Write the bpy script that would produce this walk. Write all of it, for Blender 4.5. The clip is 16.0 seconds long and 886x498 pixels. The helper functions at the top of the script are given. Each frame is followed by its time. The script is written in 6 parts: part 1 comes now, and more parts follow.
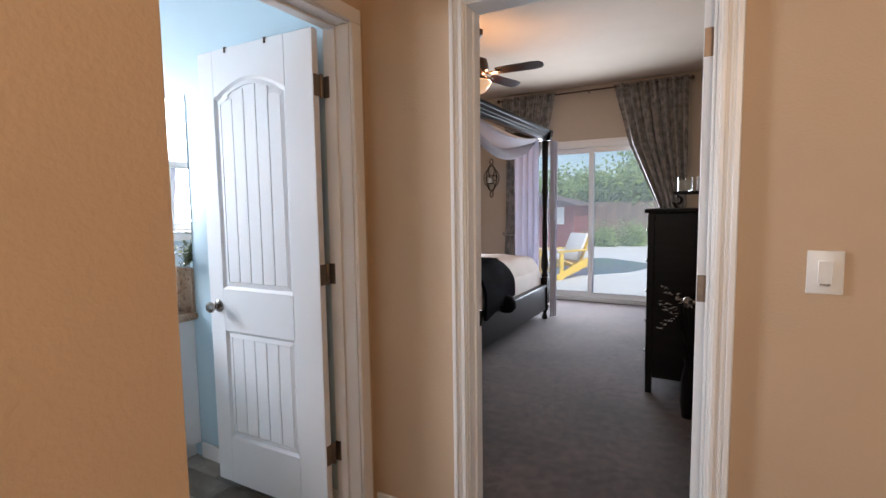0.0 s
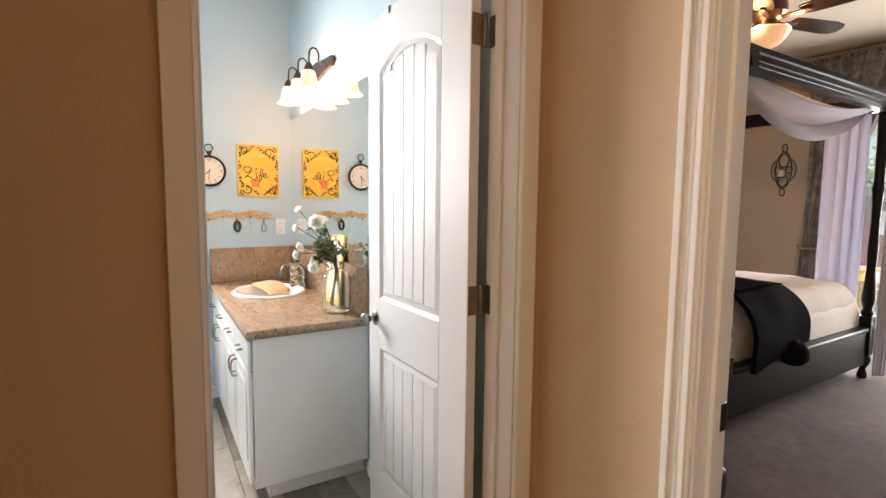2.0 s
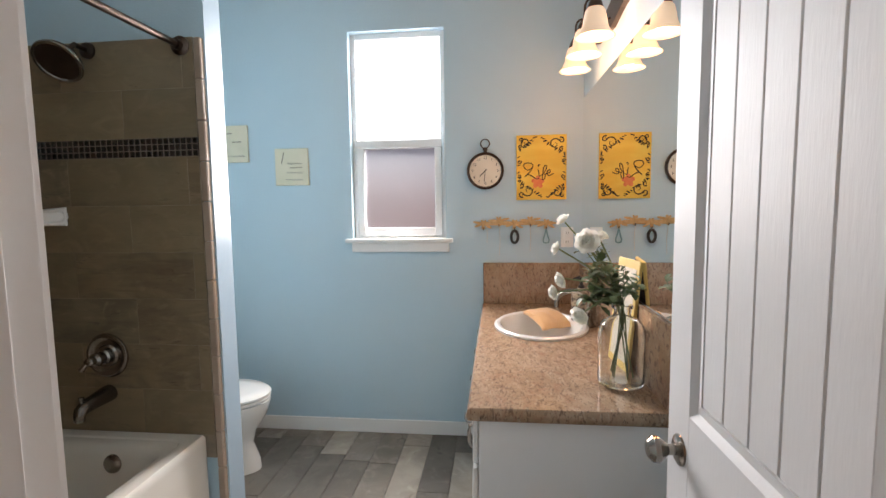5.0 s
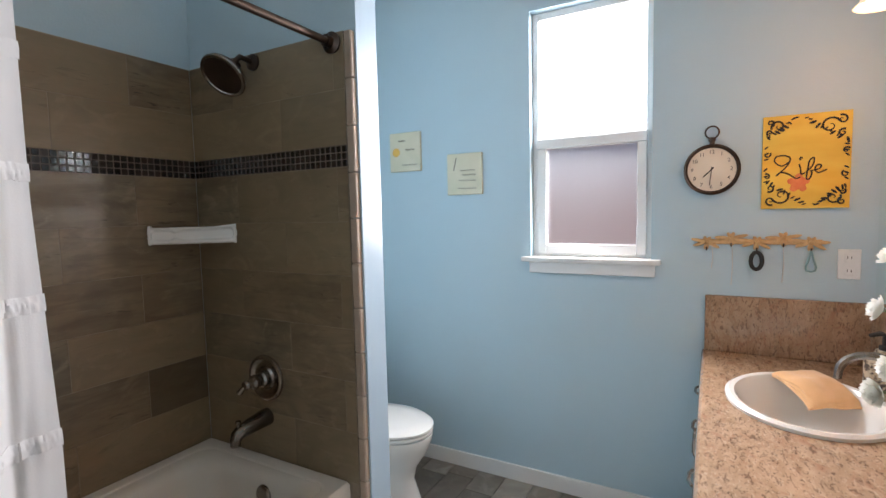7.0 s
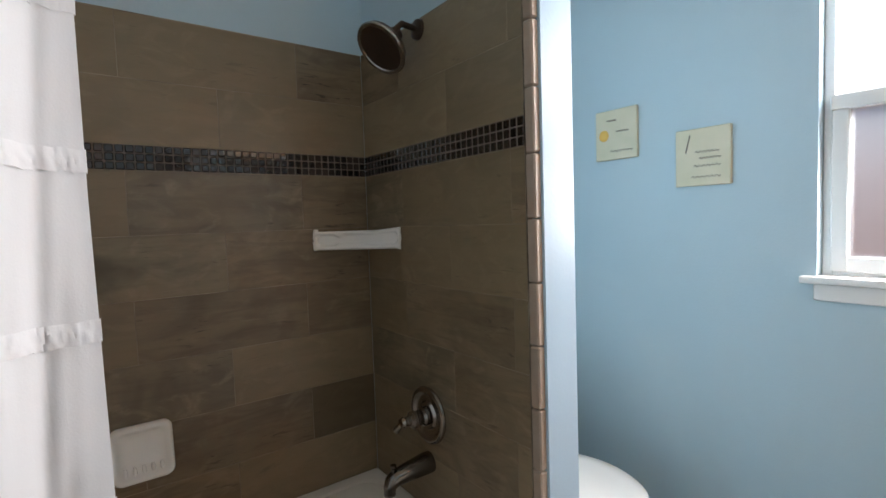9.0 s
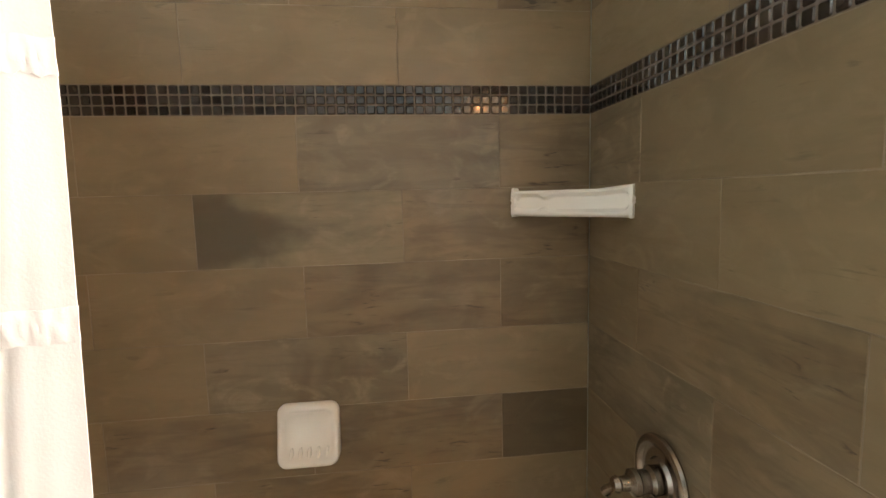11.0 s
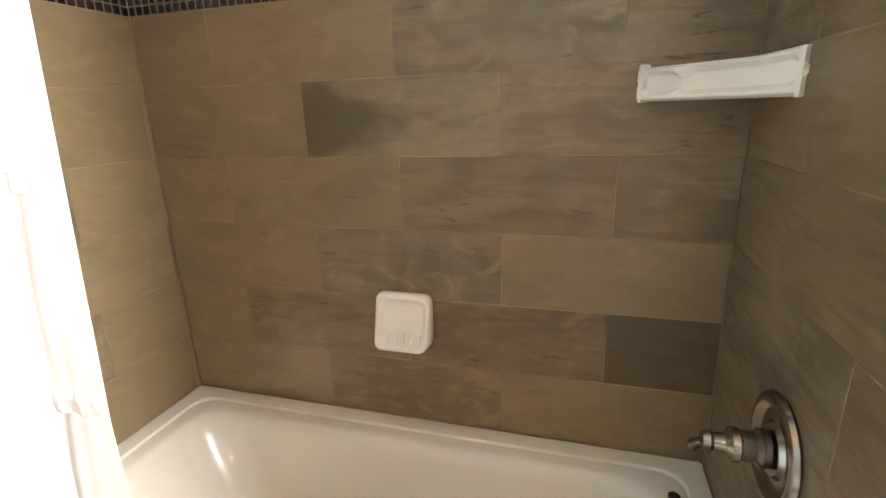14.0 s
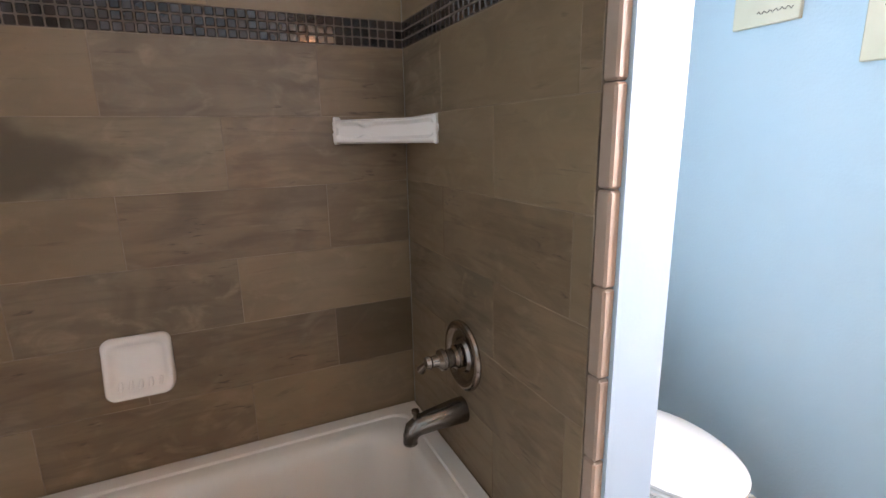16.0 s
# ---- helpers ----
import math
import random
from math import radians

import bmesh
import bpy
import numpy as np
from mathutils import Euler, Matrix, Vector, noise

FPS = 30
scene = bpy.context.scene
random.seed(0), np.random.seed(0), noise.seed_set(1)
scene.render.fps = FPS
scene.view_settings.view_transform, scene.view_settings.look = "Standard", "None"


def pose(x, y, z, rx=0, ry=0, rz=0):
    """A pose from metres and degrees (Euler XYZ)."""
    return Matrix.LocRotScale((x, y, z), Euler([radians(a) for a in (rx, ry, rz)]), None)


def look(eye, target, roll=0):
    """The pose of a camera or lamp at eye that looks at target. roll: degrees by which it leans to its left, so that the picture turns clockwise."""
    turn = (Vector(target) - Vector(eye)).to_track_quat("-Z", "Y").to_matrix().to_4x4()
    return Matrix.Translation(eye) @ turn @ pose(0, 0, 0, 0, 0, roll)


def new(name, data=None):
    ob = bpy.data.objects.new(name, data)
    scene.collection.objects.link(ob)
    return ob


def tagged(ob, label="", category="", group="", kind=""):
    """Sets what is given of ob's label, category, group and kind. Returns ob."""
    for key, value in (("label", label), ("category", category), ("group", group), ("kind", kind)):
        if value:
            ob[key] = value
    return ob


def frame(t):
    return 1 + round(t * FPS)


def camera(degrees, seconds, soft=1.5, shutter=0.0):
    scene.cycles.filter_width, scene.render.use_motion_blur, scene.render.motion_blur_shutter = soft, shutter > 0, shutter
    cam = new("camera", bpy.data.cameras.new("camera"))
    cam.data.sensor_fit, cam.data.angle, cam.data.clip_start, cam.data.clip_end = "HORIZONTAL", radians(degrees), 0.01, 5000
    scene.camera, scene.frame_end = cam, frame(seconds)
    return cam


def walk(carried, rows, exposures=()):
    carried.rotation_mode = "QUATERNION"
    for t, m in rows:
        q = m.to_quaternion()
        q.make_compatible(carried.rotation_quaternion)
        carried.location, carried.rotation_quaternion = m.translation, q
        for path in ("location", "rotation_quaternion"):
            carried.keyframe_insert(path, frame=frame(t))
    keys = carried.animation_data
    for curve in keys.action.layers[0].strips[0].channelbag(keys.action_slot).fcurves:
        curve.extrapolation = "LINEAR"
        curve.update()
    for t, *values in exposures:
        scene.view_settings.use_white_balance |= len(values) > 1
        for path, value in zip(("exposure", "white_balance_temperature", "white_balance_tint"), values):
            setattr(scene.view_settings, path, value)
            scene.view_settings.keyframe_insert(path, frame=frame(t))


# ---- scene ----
cam = camera(85.2, 16.0)
PATH = [
    (0, (0.461, 0.264, 1.382), (-0.517, 2.001, 1.212), -0.8),
    (0.5, (0.451, 0.465, 1.38), (-0.733, 2.069, 1.216), -0.6),
    (1, (0.471, 0.674, 1.384), (-0.924, 2.096, 1.208), 0.0),
    (1.5, (0.3787, 0.8363, 1.375), (-1.2064, 2.0412, 1.183), 0.8),
    (2, (0.1896, 0.9736, 1.39), (-1.5129, 2.0075, 1.209), 0.6),
    (2.5, (0.0231, 1.1354, 1.388), (-1.8188, 1.8932, 1.208), 0.1),
    (3, (-0.1413, 1.2886, 1.377), (-2.0909, 1.6952, 1.195), 0.7),
    (3.5, (-0.3192, 1.3408, 1.38), (-2.3023, 1.5332, 1.206), 0.5),
    (5.8, (-0.86, 1.413, 1.438), (-2.794, 0.94, 1.254), -1.1),
    (6, (-0.913, 1.4, 1.442), (-2.827, 0.85, 1.261), -1.1),
    (6.5, (-1.036, 1.369, 1.449), (-2.878, 0.61, 1.278), -1.3),
    (7, (-1.166, 1.335, 1.457), (-2.91, 0.368, 1.303), -1.3),
    (7.5, (-1.273, 1.315, 1.458), (-2.898, 0.157, 1.319), -1.3),
    (8, (-1.389, 1.233, 1.468), (-2.885, -0.087, 1.334), -1.3),
    (10.5, (-1.833, 0.815, 1.401), (-2.359, -1.109, 1.255), -2.1),
    (11, (-1.902, 0.69, 1.412), (-2.137, -1.284, 1.193), -1.4),
    (11.5, (-1.992, 0.612, 1.401), (-1.832, -1.36, 1.11), -0.2),
    (12, (-2.106, 0.55, 1.392), (-1.534, -1.335, 1.046), 0.8),
    (12.5, (-2.182, 0.51, 1.389), (-1.331, -1.258, 0.998), 0.5),
    (13, (-2.207, 0.492, 1.383), (-1.267, -1.219, 0.946), -0.1),
    (13.5, (-2.209, 0.521, 1.372), (-1.362, -1.218, 0.864), -1.1),
    (14, (-2.138, 0.573, 1.352), (-1.584, -1.267, 0.796), -1.9),
    (14.5, (-2.054, 0.634, 1.349), (-1.854, -1.264, 0.752), -2.5),
    (15, (-2.012, 0.694, 1.351), (-2.195, -1.216, 0.789), -1.9),
    (15.5, (-1.998, 0.755, 1.358), (-2.521, -1.106, 0.843), -1.4),
    (16, (-1.924, 0.837, 1.369), (-2.74, -0.932, 0.915), -1.1),
]
walk(cam, [(t, look(eye, target, roll)) for t, eye, target, roll in PATH],
     exposures=[(0.0, -0.05, 5700, 8), (1.0, 0.15, 6400, 9), (1.6, 0.22, 6700, 9), (2.5, 0.05, 6800, 10), (3.5, -0.3, 6500, 10), (6.0, -0.65, 6800, 13), (7.0, -0.62, 6400, 12), (8.0, -0.7, 6400, 10), (10.5, -0.1, 7200, 11),
                (11.0, 0.35, 8000, 11), (12.0, 1.0, 5900, 19), (13.0, 0.7, 7100, 11), (14.5, 0.72, 7400, 10), (15.0, 0.62, 7000, 14), (16.0, 0.2, 6600, 21)])

# ---- world and light ----
world = bpy.data.worlds.new("world")
scene.world = world
world.use_nodes = True
wn = world.node_tree.nodes
sky = wn.new("ShaderNodeTexSky")
sky.sky_type, sky.sun_disc = "NISHITA", False
sky.sun_elevation, sky.sun_rotation = radians(53), radians(117)
world.node_tree.links.new(sky.outputs[0], wn["Background"].inputs[0])
wn["Background"].inputs[1].default_value = 0.15


def lamp(name, kind, m, energy, color, size=0.1, size_y=None, angle=0.5, spread=180):
    data = bpy.data.lights.new(name, kind)
    data.energy, data.color = energy, color
    if kind == "AREA":
        data.shape, data.size, data.size_y = "RECTANGLE", size, size_y or size
        data.spread = radians(spread)
    elif kind == "SUN":
        data.angle = radians(angle)
    else:
        data.shadow_soft_size = size
    ob = new(name, data)
    ob.matrix_basis = m
    return ob


lamp("sun", "SUN", look((6, -3.0, 9.0), (0, 0, 0)), 5.0, (1.0, 0.93, 0.82))
lamp("window_daylight", "AREA", pose(-3.80, 0.82, 2.22, 0, -74, -11), 74, (0.97, 0.97, 1.0), 0.66, 0.60, spread=145)
lamp("window_daylight_low", "AREA", pose(-3.605, 0.81, 1.52, 0, -84, -4), 38, (1.0, 0.94, 0.93), 0.46, 0.42, spread=170)
lamp("slider_daylight", "AREA", pose(-1.1, 7.33, 1.2, -90, 0, 0), 128, (0.97, 0.97, 1.0), 1.8, 2.1, spread=160)
for bx in (-2.62, -2.855, -3.09):
    lamp("vanity_bulb", "POINT", pose(bx, 1.775, 2.075), 3.4, (1.0, 0.46, 0.21), 0.03)
for k in range(3):
    lamp("fan_bulb", "POINT", pose(-1.58 + 0.165 * math.cos(2.1 * k + 0.5), 4.60 + 0.165 * math.sin(2.1 * k + 0.5), 2.605), 8, (1.0, 0.48, 0.18), 0.03)
# Unseen warm lamp with no fixture, added to light the hall walls.
lamp("hall_fill_warm", "POINT", pose(0.75, -0.5, 2.25), 42, (1.0, 0.64, 0.36), 0.12)
# Unseen daylight lamp, added to brighten the surfaces that face down the hall.
lamp("hall_fill_daylight", "AREA", pose(0.9, -2.62, 1.6, 90, 0, 0), 32, (1.0, 0.91, 0.78), 1.2, 1.1)

# ---- materials ----
MATS = {}


def material(name, color, rough=0.5, metal=0.0, color2=None, scale=8.0, mix=0.5, bump=0.0, bump_scale=60.0, stretch=(1, 1, 1),
             transmission=0.0, emission=None, strength=0.0, sheen=0.0, coat=0.0, island=0.0, ior=1.45, detail=4.0, rough_var=0.0, random_tone=0.0, stain=0.0, streak=0.0, streak_scale=(2.0, 2.0, 30.0), warp=0.0, spec=0.5):
    m = bpy.data.materials.new(name)
    m.use_nodes = True
    nt = m.node_tree
    b = nt.nodes["Principled BSDF"]
    b.inputs["Base Color"].default_value = (*color, 1)
    b.inputs["Roughness"].default_value = rough
    b.inputs["Metallic"].default_value = metal
    b.inputs["Transmission Weight"].default_value = transmission
    b.inputs["IOR"].default_value = ior
    b.inputs["Specular IOR Level"].default_value = spec
    b.inputs["Sheen Weight"].default_value = sheen
    b.inputs["Coat Weight"].default_value = coat
    if emission:
        b.inputs["Emission Color"].default_value = (*emission, 1)
        b.inputs["Emission Strength"].default_value = strength
    tc = nt.nodes.new("ShaderNodeTexCoord")
    mp = nt.nodes.new("ShaderNodeMapping")
    mp.inputs["Scale"].default_value = stretch
    nt.links.new(tc.outputs["Object"], mp.inputs["Vector"])
    vec = mp.outputs["Vector"]
    if random_tone:
        info = nt.nodes.new("ShaderNodeObjectInfo")
        shift = nt.nodes.new("ShaderNodeVectorMath")
        shift.operation = "MULTIPLY_ADD"
        nt.links.new(info.outputs["Random"], shift.inputs[0])
        shift.inputs[1].default_value = (37, 53, 71)
        nt.links.new(mp.outputs["Vector"], shift.inputs[2])
        vec = shift.outputs[0]
    out = None
    if color2:
        n = nt.nodes.new("ShaderNodeTexNoise")
        n.inputs["Scale"].default_value = scale
        n.inputs["Detail"].default_value, n.inputs["Distortion"].default_value = detail, warp
        nt.links.new(vec, n.inputs["Vector"])
        r = nt.nodes.new("ShaderNodeMapRange")
        r.inputs["From Min"].default_value, r.inputs["From Max"].default_value = 0.5 - mix / 2, 0.5 + mix / 2
        nt.links.new(n.outputs["Fac"], r.inputs["Value"])
        c = nt.nodes.new("ShaderNodeMix")
        c.data_type = "RGBA"
        c.inputs[6].default_value, c.inputs[7].default_value = (*color, 1), (*color2, 1)
        nt.links.new(r.outputs["Result"], c.inputs[0])
        out = c.outputs[2]
        if random_tone:
            v = nt.nodes.new("ShaderNodeMapRange")
            v.inputs["To Min"].default_value, v.inputs["To Max"].default_value = 1 - random_tone, 1 + random_tone
            nt.links.new(info.outputs["Random"], v.inputs["Value"])
            h = nt.nodes.new("ShaderNodeHueSaturation")
            nt.links.new(v.outputs["Result"], h.inputs["Value"])
            nt.links.new(out, h.inputs["Color"])
            out = h.outputs["Color"]
        if stain:
            n2 = nt.nodes.new("ShaderNodeTexNoise")
            n2.inputs["Scale"].default_value = 1.6
            nt.links.new(vec, n2.inputs["Vector"])
            v2 = nt.nodes.new("ShaderNodeMapRange")
            v2.inputs["From Min"].default_value, v2.inputs["From Max"].default_value = 0.3, 0.7
            v2.inputs["To Min"].default_value, v2.inputs["To Max"].default_value = 1 - stain, 1 + stain
            nt.links.new(n2.outputs["Fac"], v2.inputs["Value"])
            h2 = nt.nodes.new("ShaderNodeHueSaturation")
            nt.links.new(v2.outputs["Result"], h2.inputs["Value"])
            nt.links.new(out, h2.inputs["Color"])
            out = h2.outputs["Color"]
        if streak:
            m3 = nt.nodes.new("ShaderNodeMapping")
            m3.inputs["Scale"].default_value = streak_scale
            nt.links.new(vec, m3.inputs["Vector"])
            n3 = nt.nodes.new("ShaderNodeTexNoise")
            n3.inputs["Scale"].default_value, n3.inputs["Detail"].default_value, n3.inputs["Distortion"].default_value = 1.6, 7, 2.2
            nt.links.new(m3.outputs["Vector"], n3.inputs["Vector"])
            v3 = nt.nodes.new("ShaderNodeMapRange")
            v3.inputs["From Min"].default_value, v3.inputs["From Max"].default_value = 0.34, 0.66
            v3.inputs["To Min"].default_value, v3.inputs["To Max"].default_value = 1 - streak, 1 + streak * 0.6
            nt.links.new(n3.outputs["Fac"], v3.inputs["Value"])
            h3 = nt.nodes.new("ShaderNodeHueSaturation")
            nt.links.new(v3.outputs["Result"], h3.inputs["Value"])
            nt.links.new(out, h3.inputs["Color"])
            out = h3.outputs["Color"]
        nt.links.new(out, b.inputs["Base Color"])
        if rough_var:
            rr = nt.nodes.new("ShaderNodeMapRange")
            rr.inputs["To Min"].default_value, rr.inputs["To Max"].default_value = max(0.02, rough - rough_var), rough + rough_var
            nt.links.new(n.outputs["Fac"], rr.inputs["Value"])
            nt.links.new(rr.outputs["Result"], b.inputs["Roughness"])
    if bump:
        nb = nt.nodes.new("ShaderNodeTexNoise")
        nb.inputs["Scale"].default_value = bump_scale
        nb.inputs["Detail"].default_value = 3
        nt.links.new(vec, nb.inputs["Vector"])
        bp = nt.nodes.new("ShaderNodeBump")
        bp.inputs["Strength"].default_value = bump
        bp.inputs["Distance"].default_value = 0.003
        nt.links.new(nb.outputs["Fac"], bp.inputs["Height"])
        nt.links.new(bp.outputs["Normal"], b.inputs["Normal"])
    MATS[name] = m
    return m


tan_paint = material("tan_paint", (0.545, 0.415, 0.285), 0.55, color2=(0.515, 0.39, 0.265), scale=3, bump=0.35, bump_scale=110)
bed_paint = material("bed_paint", (0.50, 0.42, 0.33), 0.6, color2=(0.47, 0.39, 0.30), scale=3, bump=0.3, bump_scale=110)
blue_paint = material("blue_paint", (0.47, 0.605, 0.675), 0.45, color2=(0.45, 0.585, 0.655), scale=3, bump=0.25, bump_scale=120)
# Satin blue for the partition end, colour darkened against the window light there.
satin_blue_dimmed = material("satin_blue_dimmed", (0.33, 0.42, 0.49), 0.26, color2=(0.31, 0.40, 0.47), scale=3, bump=0.12, bump_scale=90)
# Off-white ceilings, base darkened to tan: the orange fan glow is in the colour.
ceiling_glow_tan = material("ceiling_glow_tan", (0.56, 0.48, 0.385), 0.8, color2=(0.53, 0.45, 0.36), scale=4, bump=0.4, bump_scale=90)
white_paint = material("white_paint", (0.80, 0.79, 0.77), 0.28, color2=(0.77, 0.76, 0.74), scale=6, bump=0.06, bump_scale=40)
door_paint = material("door_paint", (0.73, 0.73, 0.73), 0.5, spec=0.35, color2=(0.71, 0.71, 0.715), scale=5, bump=0.12, bump_scale=150, stretch=(1, 1, 0.15))
carpet_mat = material("carpet_mat", (0.092, 0.056, 0.045), 0.95, color2=(0.040, 0.025, 0.021), scale=16, mix=0.32, bump=1.0, bump_scale=260, sheen=0.25, stain=0.35, detail=8)
trim_tile_mat = material("trim_tile_mat", (0.37, 0.285, 0.22), 0.55, color2=(0.30, 0.225, 0.17), scale=14, random_tone=0.08)
grout_mat = material("grout_mat", (0.36, 0.29, 0.21), 0.9, color2=(0.13, 0.10, 0.075), scale=7, mix=0.45)
mosaic_mat = material("mosaic_mat", (0.018, 0.013, 0.011), 0.08, color2=(0.03, 0.02, 0.016), scale=20, random_tone=0.5, coat=0.5)
mosaic_grout = material("mosaic_grout", (0.15, 0.12, 0.10), 0.9, color2=(0.12, 0.10, 0.08), scale=40)
floor_grout = material("floor_grout", (0.14, 0.13, 0.12), 0.9, color2=(0.11, 0.10, 0.09), scale=30)
porcelain_mat = material("porcelain_mat", (0.80, 0.785, 0.75), 0.10, color2=(0.77, 0.755, 0.72), scale=3, coat=0.3)
dish_mat = material("dish_mat", (0.82, 0.80, 0.76), 0.14, color2=(0.79, 0.77, 0.73), scale=5, coat=0.2)
tub_mat = material("tub_mat", (0.68, 0.65, 0.585), 0.2, color2=(0.65, 0.62, 0.56), scale=3, coat=0.15)
nickel_mat = material("nickel_mat", (0.30, 0.27, 0.24), 0.24, 1.0, color2=(0.34, 0.31, 0.28), scale=20)
spout_mat = material("spout_mat", (0.17, 0.15, 0.135), 0.24, 1.0, color2=(0.20, 0.18, 0.16), scale=30, stretch=(1, 6, 6))
bronze_mat = material("bronze_mat", (0.10, 0.07, 0.055), 0.34, 0.9, color2=(0.07, 0.05, 0.04), scale=15)
black_wood = material("black_wood", (0.006, 0.005, 0.005), 0.34, color2=(0.012, 0.010, 0.009), scale=6, stretch=(1, 1, 6), bump=0.05, spec=0.22)
mirror_mat = material("mirror_mat", (0.93, 0.95, 0.94), 0.005, 1.0)
glass_mat = material("glass_mat", (0.97, 0.99, 0.98), 0.0, transmission=1.0, ior=1.22, coat=0.6)
pane_mat = material("pane_mat", (1, 1, 1), 0.0, transmission=1.0, ior=1.02)
frost_mat = material("frost_mat", (0.95, 0.97, 1.0), 0.55, transmission=1.0, ior=1.3)
vinyl_mat = material("vinyl_mat", (0.80, 0.81, 0.80), 0.3, color2=(0.77, 0.78, 0.77), scale=6)
linen_mat = material("linen_mat", (0.80, 0.79, 0.79), 0.8, color2=(0.76, 0.75, 0.76), scale=10, bump=0.3, bump_scale=300, sheen=0.3)
sheer_mat = material("sheer_mat", (0.66, 0.65, 0.71), 0.8, color2=(0.62, 0.60, 0.68), scale=8, bump=0.2, bump_scale=300, sheen=0.3)
duvet_mat = material("duvet_mat", (0.72, 0.66, 0.58), 0.85, color2=(0.66, 0.58, 0.54), scale=6, bump=0.5, bump_scale=30, sheen=0.3)
fur_mat = material("fur_mat", (0.006, 0.006, 0.008), 0.9, color2=(0.014, 0.013, 0.016), scale=60, bump=0.8, bump_scale=160, spec=0.03)
damask_mat = material("damask_mat", (0.105, 0.095, 0.085), 0.5, color2=(0.26, 0.235, 0.21), scale=14, mix=0.25, sheen=0.4, bump=0.3, bump_scale=80)
shade_mat = material("shade_mat", (0.95, 0.85, 0.70), 0.35, emission=(1.0, 0.52, 0.24), strength=0.55)
concrete_mat = material("concrete_mat", (0.66, 0.65, 0.63), 0.9, color2=(0.58, 0.57, 0.55), scale=3, bump=0.2, bump_scale=60)



def translucent(m, amount, tint=(0.93, 0.92, 0.91)):
    """Lets part of the light through a thin cloth."""
    nt = m.node_tree
    b = nt.nodes["Principled BSDF"]
    tr = nt.nodes.new("ShaderNodeBsdfTranslucent")
    tr.inputs["Color"].default_value = (*tint, 1)
    mx = nt.nodes.new("ShaderNodeMixShader")
    mx.inputs[0].default_value = amount
    nt.links.new(b.outputs[0], mx.inputs[1])
    nt.links.new(tr.outputs[0], mx.inputs[2])
    nt.links.new(mx.outputs[0], nt.nodes["Material Output"].inputs["Surface"])


